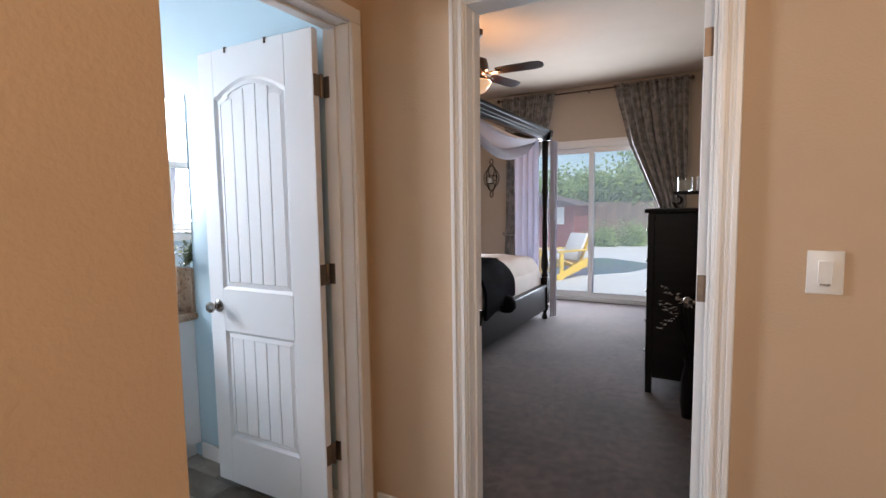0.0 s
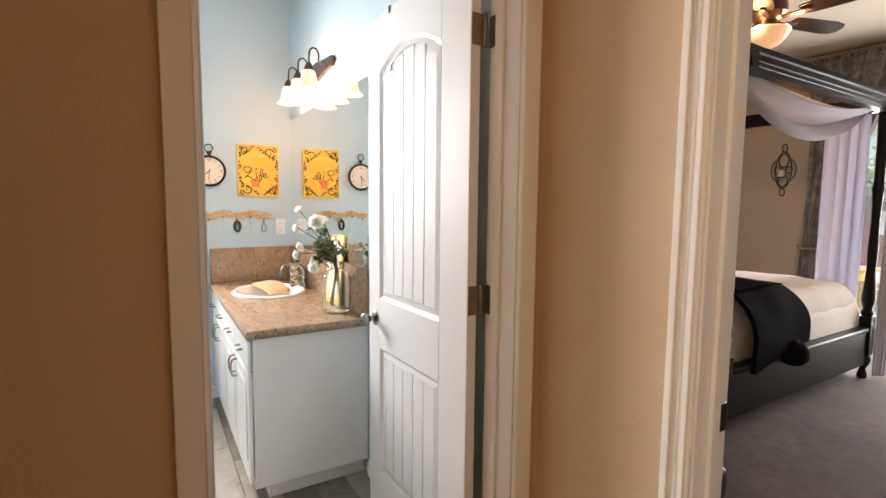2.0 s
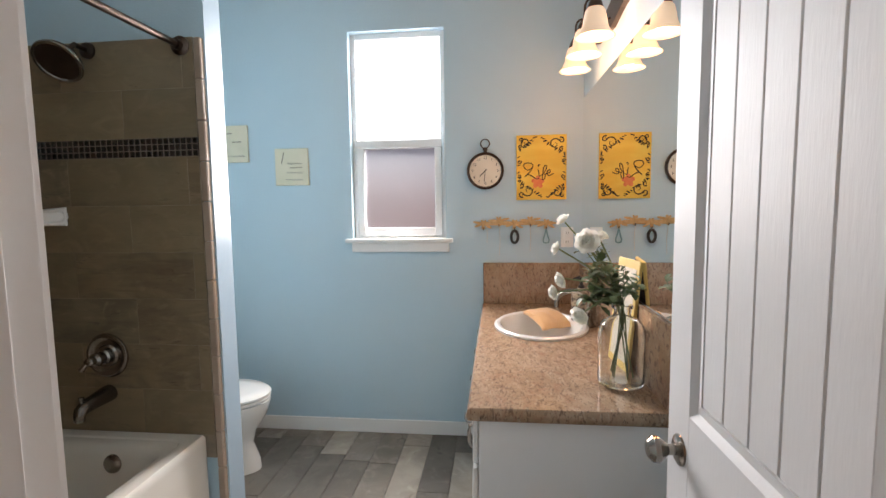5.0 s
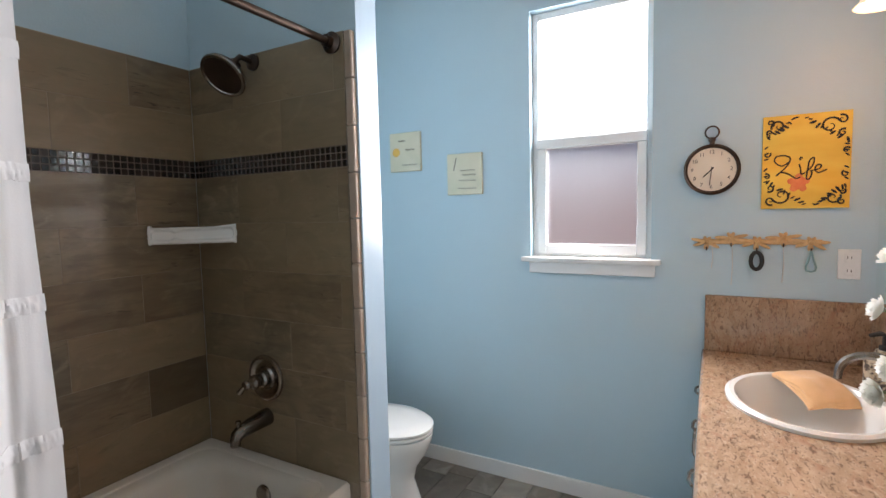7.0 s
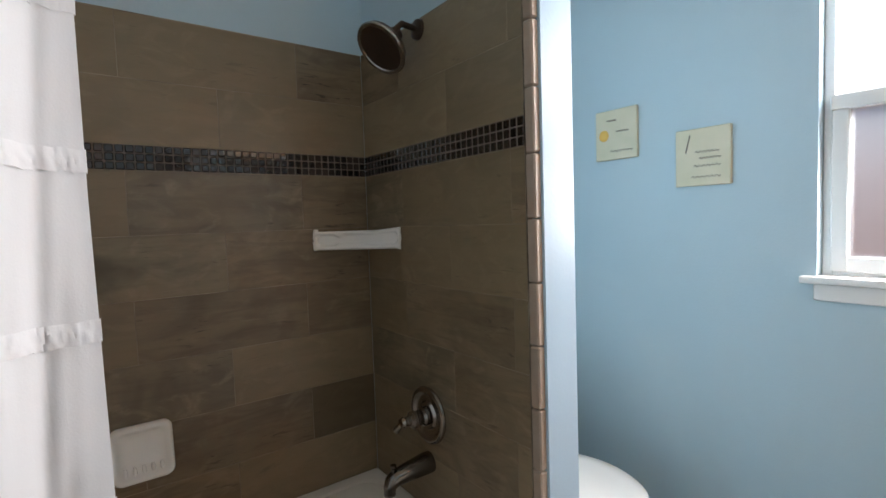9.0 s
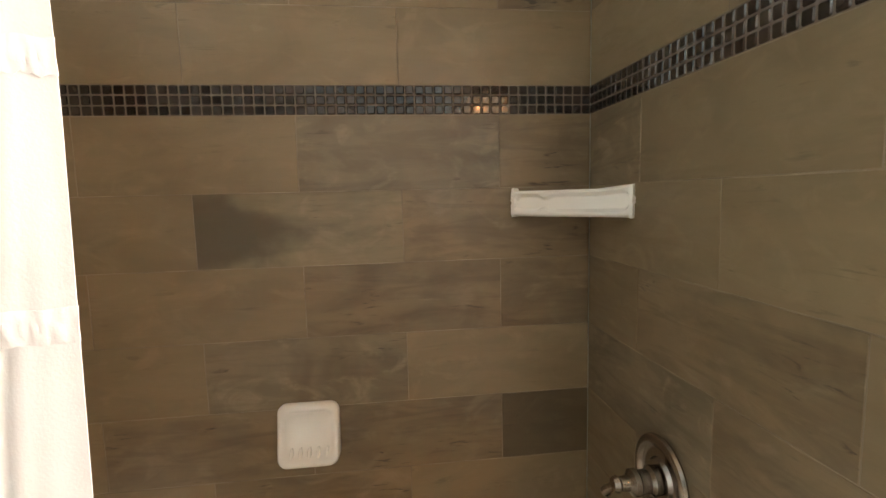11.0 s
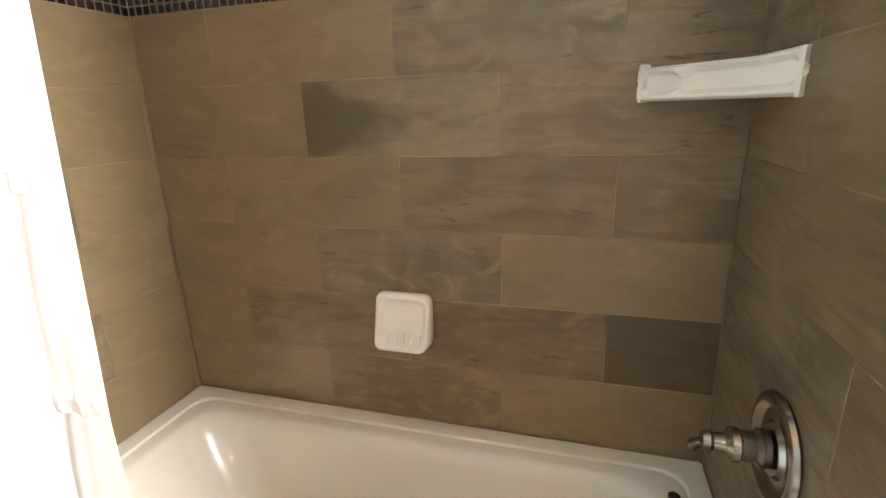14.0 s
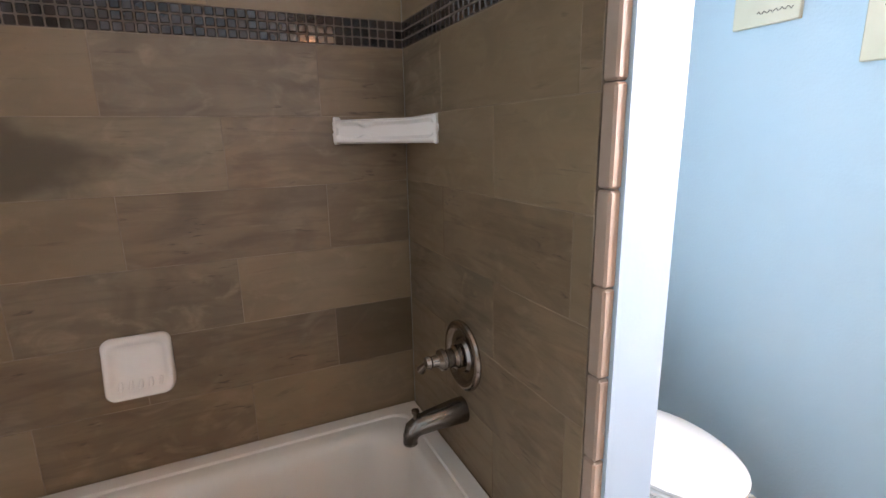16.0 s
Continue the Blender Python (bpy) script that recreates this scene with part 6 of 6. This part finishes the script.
for k in range(5):
    m = pose(FNX, FNY, 2.665, 0, 0, 2 + 72 * k) @ pose(0, 0, 0, -13, 0, 0)
    bm = bmesh.new()
    out_ = [(0.20, -0.05), (0.26, -0.062), (0.56, -0.068), (0.63, -0.055), (0.655, -0.02), (0.655, 0.02), (0.63, 0.055), (0.56, 0.068), (0.26, 0.062), (0.20, 0.05)]
    prism(bm, out_, 0.008, m @ Matrix(((1, 0, 0, 0), (0, 0, 1, 0), (0, 1, 0, 0), (0, 0, 0, 1))))
    bl = part("blade", bm, blade_mat, fan, smooth=False)
    part("blade_iron", box(bmesh.new(), 0.09, 0.25, -0.018, 0.018, -0.012, -0.001, bevel=0.003, m=m), bronze_mat, bl)

# ---- bedroom: sconces, chest, candle stand, vase, stool ----
iron_mat = material("iron_mat", (0.10, 0.075, 0.055), 0.5, 0.7, color2=(0.06, 0.045, 0.035), scale=20)
wax_mat = material("wax_mat", (0.80, 0.78, 0.72), 0.5, color2=(0.76, 0.73, 0.66), scale=8)


def sconce(x, z):
    s = thing("wall_sconce", pose(x, Y_FAR, z), "wrought iron scroll wall sconce with a white candle", "sconce", "sconces on the bedroom wall")
    y = Y_FAR - 0.012

    def ring(cx, cz, rx, rz):
        return [(x + cx + rx * math.cos(t), y, z + cz + rz * math.sin(t)) for t in [i * math.pi / 10 for i in range(20)]]
    for cx, cz, rx, rz in ((0, 0, 0.085, 0.21), (0, 0.255, 0.028, 0.045), (0, -0.255, 0.028, 0.045), (0, 0.11, 0.05, 0.075), (0, -0.12, 0.05, 0.07)):
        part("scroll", tube(bmesh.new(), ring(cx, cz, rx, rz), 0.006, 6, closed=True), iron_mat, s)
    for sgn in (-1, 1):
        part("scroll", tube(bmesh.new(), [(x + sgn * (0.03 + 0.10 * math.sin(t)), y, z + 0.14 * math.cos(t)) for t in [0.5 + i * 0.21 for i in range(11)]], 0.005, 6), iron_mat, s)
        part("scroll", tube(bmesh.new(), arc((x + sgn * 0.06, y, z + 0.0), 0.04, 0, 320, 14), 0.005, 6), iron_mat, s)
    part("cup", lathe(bmesh.new(), [(0, 0), (0.04, 0.0), (0.046, 0.012), (0, 0.012)], pose(x, y - 0.05, z - 0.09), 16), iron_mat, s)
    part("candle", lathe(bmesh.new(), [(0, 0), (0.033, 0), (0.033, 0.075), (0, 0.075)], pose(x, y - 0.05, z - 0.078), 16), wax_mat, s, "white pillar candle")


sconce(-2.63, 1.84)
sconce(-3.31, 1.84)

chest = thing("chest_of_drawers", pose(0.3, 4.45, 0), "tall black wooden chest of drawers on short legs", "chest of drawers")
K0, K1, J0, J1 = 0.048, 0.535, 4.012, 4.95
part("body", bx(K0 + 0.01, K1, J0 + 0.012, J1 - 0.012, 0.115, 1.325, bevel=0.003), black_wood, chest)
part("top", bx(K0 - 0.025, K1, J0 - 0.022, J1 + 0.022, 1.325, 1.355, bevel=0.006, seg=2), black_wood, chest)
for xx in (K0, K1 - 0.045):
    for yy in (J0, J1 - 0.045):
        part("leg", bx(xx, xx + 0.045, yy, yy + 0.045, 0, 1.325, bevel=0.004), black_wood, chest)
for k in range(5):
    dr = part("drawer", bx(K0 - 0.008, K0 + 0.012, J0 + 0.055, J1 - 0.055, 0.14 + 0.236 * k, 0.365 + 0.236 * k, bevel=0.003), black_wood, chest)
    for yy in (4.25, 4.70):
        bm = bmesh.new()
        bmesh.ops.create_icosphere(bm, subdivisions=2, radius=0.016, matrix=pose(K0 - 0.022, yy, 0.25 + 0.236 * k))
        part("knob", bm, nickel_mat, dr)
cs = thing("candle_stand", pose(0.33, 4.2, 1.355), "black scrolled metal candle stand with glass and candle", "candle holder")
part("tray", bx(0.20, 0.47, 4.12, 4.30, 1.455, 1.478, bevel=0.004), black_wood, cs)
for xx in (0.22, 0.45):
    for yy in (4.14, 4.28):
        part("leg", tube(bmesh.new(), [(xx, yy, 1.455)] + arc((xx, yy, 1.415), 0.03, 90, -150, 8) + [(xx, yy, 1.358)], 0.006, 6), black_wood, cs)
part("candle_glass", lathe(bmesh.new(), [(0, 0.001), (0.05, 0.001), (0.05, 0.10), (0.047, 0.10), (0.047, 0.004), (0, 0.004)], pose(0.27, 4.20, 1.478), 20), glass_mat, cs, "clear candle glass")
part("candle", lathe(bmesh.new(), [(0, 0), (0.04, 0), (0.04, 0.075), (0, 0.072)], pose(0.27, 4.20, 1.483), 18), wax_mat, cs, "white candle")
part("candle", lathe(bmesh.new(), [(0, 0), (0.045, 0), (0.045, 0.10), (0, 0.097)], pose(0.39, 4.21, 1.478), 18), wax_mat, cs, "white candle")
fv = thing("floor_vase", pose(0.36, 3.70, 0), "dark floor vase with white blossom branches", "vase")
part("vase_body", lathe(bmesh.new(), [(0, 0), (0.05, 0), (0.062, 0.10), (0.058, 0.25), (0.04, 0.34), (0.046, 0.38), (0.040, 0.38), (0.034, 0.34), (0, 0.33)], pose(0.36, 3.70, 0), 24), black_wood, fv)
rnd2 = random.Random(9)
for k, (tx, ty, tz) in enumerate(((0.20, 3.60, 0.86), (0.16, 3.66, 0.74), (0.17, 3.62, 0.60), (0.27, 3.60, 0.82), (0.20, 3.72, 0.68), (0.33, 3.58, 0.78))):
    pts = [Vector((0.36, 3.70, 0.33)), Vector((0.34, 3.69, 0.48)), Vector(((0.34 + tx) / 2, (3.69 + ty) / 2, tz * 0.55 + 0.32)), Vector((tx, ty, tz))]
    br = part("branch", tube(bmesh.new(), pts, [0.005, 0.004, 0.003, 0.002], 6), black_wood, fv)
    bm = bmesh.new()
    for j in range(9):
        c = pts[2].lerp(pts[3], j / 8) + Vector((rnd2.uniform(-0.02, 0.02), rnd2.uniform(-0.02, 0.02), rnd2.uniform(-0.02, 0.02)))
        for i in range(5):
            leaflet(bm, c, Vector((math.cos(i * 1.257), math.sin(i * 1.257), rnd2.uniform(-0.6, 0.6))), 0.014)
    part("blossom", bm, petal_mat, br, "small white blossoms", smooth=False)
st = thing("foot_stool", pose(-0.87, 2.45, 0), "dark brown upholstered stool by the bed", "stool")
brown_mat = material("brown_mat", (0.03, 0.018, 0.015), 0.5, color2=(0.02, 0.012, 0.010), scale=15)
part("seat", bx(-1.10, -0.65, 2.24, 2.66, 0.38, 0.50, bevel=0.03, seg=3), brown_mat, st)
for xx in (-1.07, -0.71):
    for yy in (2.27, 2.60):
        part("leg", tube(bmesh.new(), [(xx + 0.01, yy + 0.01, 0.39), (xx + 0.01, yy + 0.01, 0.0)], [0.022, 0.014], 10), black_wood, st)

# ---- yard ----
yellow_paint = material("yellow_paint", (0.80, 0.55, 0.04), 0.5, color2=(0.74, 0.48, 0.03), scale=6)
chair = thing("garden_chair", pose(-2.25, 10.2, -0.08, 0, 0, 58), "yellow slatted wooden garden chair with a white cushion", "chair")
INV[chair] = Matrix.Identity(4)
for s in (-0.31, 0.31):
    part("side_board", prism(bmesh.new(), [(-0.42, 0.26), (0.42, 0.0), (0.50, 0.0), (0.50, 0.10), (-0.30, 0.40), (-0.42, 0.40)][::-1], 0.03, pose(0, s - 0.015, 0, 0, 0, 180)), yellow_paint, chair, smooth=False)
    part("front_leg", bx(-0.42, -0.33, s - 0.05, s - 0.02, 0, 0.55), yellow_paint, chair)
    part("arm", bx(-0.48, 0.32, s - 0.08, s + 0.05, 0.55, 0.578, bevel=0.004), yellow_paint, chair)
for k in range(6):
    part("seat_slat", bx(-0.42 + 0.10 * k, -0.335 + 0.10 * k, -0.31, 0.31, 0.40 - 0.035 * k, 0.42 - 0.035 * k), yellow_paint, chair)
for k in range(6):
    part("back_slat", box(bmesh.new(), -0.01, 0.01, -0.29 + 0.098 * k, -0.20 + 0.098 * k, 0, 0.78 - 0.02 * abs(k - 2.5), m=pose(0.16, 0, 0.2, 0, 26, 0)), yellow_paint, chair)
part("cushion", box(bmesh.new(), -0.09, -0.015, -0.24, 0.24, 0.12, 0.74, bevel=0.03, seg=2, m=pose(0.16, 0, 0.2, 0, 26, 0)), linen_mat, chair, "white cushion")

# Blue sheet and rim painted in for a bluish shadow on the patio.
patio_shade_mat = material("patio_shade_mat", (0.10, 0.19, 0.27), 0.12, color2=(0.14, 0.24, 0.32), scale=2, bump=0.3, bump_scale=3)
pool = thing("patio_shade", pose(-2.0, 12.1, -0.08), "bluish rounded patch on the patio, put in for a shadow", "pool")


def pool_line(grow, z, n=48):
    return [(-2.0 + (1.05 + grow + 0.18 * math.sin(2 * a + 0.6)) * math.cos(a), 12.2 + (1.85 + grow + 0.2 * math.cos(3 * a)) * math.sin(a), z) for a in [2 * math.pi * i / n for i in range(n)]]


part("coping", loft(bmesh.new(), [pool_line(0.0, -0.085), pool_line(0.0, -0.070), pool_line(0.02, -0.066), pool_line(0.20, -0.066), pool_line(0.22, -0.070), pool_line(0.22, -0.082)]), concrete_mat, pool)
part("water", loft(bmesh.new(), [pool_line(0.004, -0.079), pool_line(0.004, -0.074)], True, True), patio_shade_mat, pool, smooth=False)

red_mat = material("red_mat", (0.26, 0.07, 0.06), 0.8, color2=(0.20, 0.05, 0.045), scale=6, stretch=(4, 4, 1))
roof_mat = material("roof_mat", (0.14, 0.10, 0.09), 0.9, color2=(0.10, 0.07, 0.06), scale=12)
shed = thing("garden_shed", pose(-5.2, 18.0, -0.08), "red garden shed with a white window", "shed")
part("walls", bx(-7.2, -3.75, 17.0, 20.0, -0.08, 1.45), red_mat, shed)
part("roof", prism(bmesh.new(), [(-7.5, 1.4), (-3.5, 1.4), (-5.5, 1.9)], 3.4, pose(0, 16.8, 0)), roof_mat, shed, smooth=False)
wd = part("window", bx(-4.60, -4.10, 16.96, 17.0, 0.75, 1.35), vinyl_mat, shed, "white framed shed window")
part("pane", bx(-4.54, -4.16, 16.95, 16.965, 0.81, 1.29), porcelain_mat, wd)
fence_mat = material("fence_mat", (0.50, 0.36, 0.26), 0.85, color2=(0.40, 0.28, 0.20), scale=5, stretch=(5, 5, 0.5), random_tone=0.15)
fence = thing("wood_fence", pose(0, 19, -0.08), "weathered tan wooden board fence", "fence")
fb = finish(bx(-0.095, 0.095, -0.012, 0.012, 0, 1.60, bevel=0.004), "fence_board", fence_mat)
INVF = INV[fence]
for k in range(75):
    x = -7.0 + 0.2 * k
    ob = new("fence_board", fb)
    ob.parent = fence
    ob.matrix_basis = INVF @ pose(x, 20.6 - 0.10 * (x + 7), -0.08)
for zz in (0.3, 1.4):
    part("fence_rail", tube(bmesh.new(), [(-7, 20.65, zz), (8, 19.15, zz)], 0.03, 4), fence_mat, fence)
crown_mat = material("crown_mat", (0.17, 0.26, 0.05), 0.6, color2=(0.34, 0.42, 0.12), scale=1.2, mix=0.6)
translucent(crown_mat, 0.35, (0.35, 0.48, 0.10))
bark_mat = material("bark_mat", (0.12, 0.09, 0.06), 0.9, color2=(0.07, 0.05, 0.04), scale=20, stretch=(1, 1, 0.2), bump=0.6)


def tree(x, y, h, r, seed, n):
    rg = random.Random(seed)
    t_ = thing("tree", pose(x, y, -0.08), "leafy green tree behind the fence", "tree", "yard trees")
    bm = bmesh.new()
    tube(bm, [(x, y, -0.08), (x + 0.05, y, h * 0.3), (x, y, h * 0.55), (x + 0.1, y, h * 0.85)], [0.13, 0.10, 0.07, 0.03], 8)
    tips = []
    for k in range(9):
        a = k * 2.4 + rg.random()
        b = Vector((x, y, h * rg.uniform(0.3, 0.6)))
        e = b + Vector((r * rg.uniform(0.6, 1.0) * math.cos(a), r * rg.uniform(0.6, 1.0) * math.sin(a), h * rg.uniform(0.1, 0.35)))
        tube(bm, [b, b.lerp(e, 0.5) + Vector((0, 0, 0.12)), e], [0.05, 0.03, 0.012], 6)
        tips += [e, b.lerp(e, 0.6), b.lerp(e, 0.8)]
    part("trunk", bm, bark_mat, t_)
    vs, fs = [], []
    for k in range(n):
        c = rg.choice(tips) + Vector((rg.gauss(0, r * 0.22), rg.gauss(0, r * 0.22), rg.gauss(0.1, r * 0.20)))
        d = Vector((rg.gauss(0, 1), rg.gauss(0, 1), rg.gauss(0, 0.7))).normalized()
        s = d.orthogonal().normalized() * 0.065
        d = d * rg.uniform(0.13, 0.24)
        i = len(vs)
        vs += [c, c + d * 0.5 + s, c + d, c + d * 0.5 - s]
        fs.append((i, i + 1, i + 2, i + 3))
    me = bpy.data.meshes.new("crown")
    me.from_pydata([INV[t_] @ v for v in vs], [], fs)
    me.materials.append(crown_mat)
    ob = new("crown", me)
    ob.parent = t_


tree(-0.6, 22.0, 4.6, 2.5, 3, 9000)
tree(2.2, 22.5, 5.0, 2.6, 4, 8000)
tree(-3.6, 23.0, 3.0, 1.7, 5, 7000)
tree(-7.0, 25.0, 3.2, 1.9, 6, 5000)
shrub_mat = crown_mat
for sx_, sy_, sr in ((-3.0, 18.2, 0.5), (-2.1, 18.8, 0.6), (0.9, 18.5, 0.5)):
    rg = random.Random(int(sx_ * 10) + 77)
    vs, fs = [], []
    for k in range(1400):
        c = Vector((sx_ + rg.gauss(0, sr * 0.45), sy_ + rg.gauss(0, sr * 0.4), -0.08 + abs(rg.gauss(0.25, sr * 0.45))))
        d = Vector((rg.gauss(0, 1), rg.gauss(0, 1), rg.gauss(0, 0.7))).normalized()
        s = d.orthogonal().normalized() * 0.03
        d = d * 0.10
        i = len(vs)
        vs += [c, c + d * 0.5 + s, c + d, c + d * 0.5 - s]
        fs.append((i, i + 1, i + 2, i + 3))
    me = bpy.data.meshes.new("shrub")
    me.from_pydata(vs, [], fs)
    me.materials.append(shrub_mat)
    tagged(new("shrub", me), "low green leafy shrub along the fence", "shrub", "yard shrubs")
siding_mat = material("siding_mat", (0.34, 0.215, 0.21), 0.8, color2=(0.27, 0.16, 0.155), scale=3)
nb = thing("neighbour_wall", pose(-7.5, 0.8, -0.08), "plain red neighbouring house wall", "house")
part("wall", bx(-7.6, -7.4, -3, 5.5, -0.08, 2.25), siding_mat, nb)
part("eave", bx(-7.7, -7.2, -3.1, 5.6, 2.25, 2.36), roof_mat, nb)

# ---- tiles ----
TILE_CACHE = {}


def piece(name, parent, mat, sx, sy, sz, x, y, z, bev):
    key = (mat.name, round(sx, 3), round(sy, 3), round(sz, 3))
    if key not in TILE_CACHE:
        TILE_CACHE[key] = finish(bx(-sx / 2, sx / 2, -sy / 2, sy / 2, -sz / 2, sz / 2, bevel=bev), name, mat)
    ob = new(name, TILE_CACHE[key])
    ob.parent = parent
    ob.location = (x, y, z)
    return ob


ROWS_Z = [0.495, 0.682, 0.869, 1.056, 1.243, 1.430, 1.617]
UPPER_Z = [1.690, 1.876, 2.060]
G = 0.0022


def tiled_wall(name, axis, plane, sign, lo, hi, first, label, prints):
    """axis: the way the wall runs; plane: its tile face; sign: the way it faces; first: a joint of the lowest row;
    prints: the tile design for each (row, tile) counted from the wall's low end, else plain and grained by turns."""
    th = 0.010
    back = plane - sign * 0.0008
    deep = plane - sign * 0.024
    b = (lo, hi, min(back, deep), max(back, deep)) if axis == "x" else (min(back, deep), max(back, deep), lo, hi)
    base = structure(name, bx(*b, 0.40, 2.062), grout_mat, label, "wall")
    mid = plane - sign * th / 2
    band = plane - sign * (th / 2 - 0.0018)
    bands = list(zip(ROWS_Z, ROWS_Z[1:])) + list(zip(UPPER_Z, UPPER_Z[1:]))
    for r, (z0, z1) in enumerate(bands):
        off = first + (0.2555 if r % 2 else 0.0)
        k = math.floor((lo - off) / 0.511)
        count = -1
        while True:
            a, c = off + 0.511 * k, off + 0.511 * (k + 1)
            k += 1
            if a >= hi:
                break
            a, c = max(a, lo), min(c, hi)
            if c - a < 0.012:
                continue
            count += 1
            look_ = prints.get((r, count), TILE_GRAIN if (3 * r + 2 * count) % 5 == 1 else TILE_PLAIN)
            w, cx = c - a - G, (a + c) / 2
            if axis == "x":
                piece("tile", base, look_, w, th, z1 - z0 - G, cx, mid, (z0 + z1) / 2, 0.0006)
            else:
                piece("tile", base, look_, th, w, z1 - z0 - G, mid, cx, (z0 + z1) / 2, 0.0006)
    g0_, g1_ = plane - sign * 0.006, plane - sign * 0.0004
    gb = (lo, hi, min(g0_, g1_), max(g0_, g1_)) if axis == "x" else (min(g0_, g1_), max(g0_, g1_), lo, hi)
    part("mosaic_bed", bx(*gb, 1.6175, 1.6895), mosaic_grout, base)
    n = round((hi - lo) / 0.0243)
    s = (hi - lo) / n
    for i in range(n):
        for j in range(3):
            z = 1.617 + 0.0243 * (j + 0.5)
            c = lo + s * (i + 0.5)
            if axis == "x":
                piece("mosaic_tile", base, mosaic_mat, s - 0.0028, th, 0.0215, c, band, z, 0.0026)
            else:
                piece("mosaic_tile", base, mosaic_mat, th, s - 0.0028, 0.0215, band, c, z, 0.0026)
    return base


tiled_wall("shower_wall_back", "x", Y_TILE, 1, X_TILE, X_END, -1.948, "brown wood-look tiled wall with dark mosaic band",
           {(0, 0): TILE_PLAIN, (0, 1): TILE_GRAIN, (0, 2): TILE_PLAIN, (1, 0): TILE_DARK, (1, 1): TILE_GRAIN, (1, 2): TILE_GRAIN, (1, 3): TILE_PLAIN, (2, 0): TILE_PLAIN, (2, 1): TILE_FIGURE, (2, 2): TILE_PLAIN,
            (3, 0): TILE_GRAIN, (3, 1): TILE_GRAIN, (3, 2): TILE_PLAIN, (3, 3): TILE_PLAIN, (4, 0): TILE_GRAIN, (4, 1): TILE_KNOT, (4, 2): TILE_PLAIN, (5, 0): TILE_GRAIN, (5, 1): TILE_FIGURE, (5, 2): TILE_PLAIN, (5, 3): TILE_PLAIN})
side = tiled_wall("shower_wall_plumbing", "y", X_TILE, 1, Y_TILE, 0.262, -0.042, "brown wood-look tiled plumbing wall with mosaic band",
                  {(5, 0): TILE_FIGURE, (3, 1): TILE_GRAIN, (2, 0): TILE_FIGURE, (2, 1): TILE_GRAIN, (1, 1): TILE_GRAIN, (4, 0): TILE_PLAIN, (5, 2): TILE_GRAIN})
tiled_wall("shower_wall_end", "y", X_END, -1, Y_TILE, 0.262, -0.03, "brown wood-look tiled end wall with mosaic band",
           {(3, 1): TILE_FIGURE, (1, 1): TILE_FIGURE})
for k in range(13):
    z1 = 2.062 - 0.155 * k
    piece("trim_tile", side, trim_tile_mat, 0.024, 0.030, 0.153, X_TILE - 0.011, 0.279, z1 - 0.0775, 0.004)

fl = bpy.data.objects["floor_bath"]
rnd3 = random.Random(4)
pw, pl_ = 0.158, 0.62
for i in range(16):
    y0 = -0.58 + pw * i
    off = rnd3.uniform(0, pl_)
    for k in range(0, 6):
        a, c = X_WIN + off + pl_ * (k - 1), X_WIN + off + pl_ * k
        a, c = max(a, X_WIN), min(c, X_DOOR_B + 0.044)
        if c - a < 0.03 or y0 + pw > Y_MIR + 0.05:
            continue
        piece("floor_plank", fl, rnd3.choice(FLOOR_PRINTS), c - a - 0.003, pw - 0.003, 0.012, (a + c) / 2, y0 + pw / 2, Z_BATH - 0.006, 0.0012)
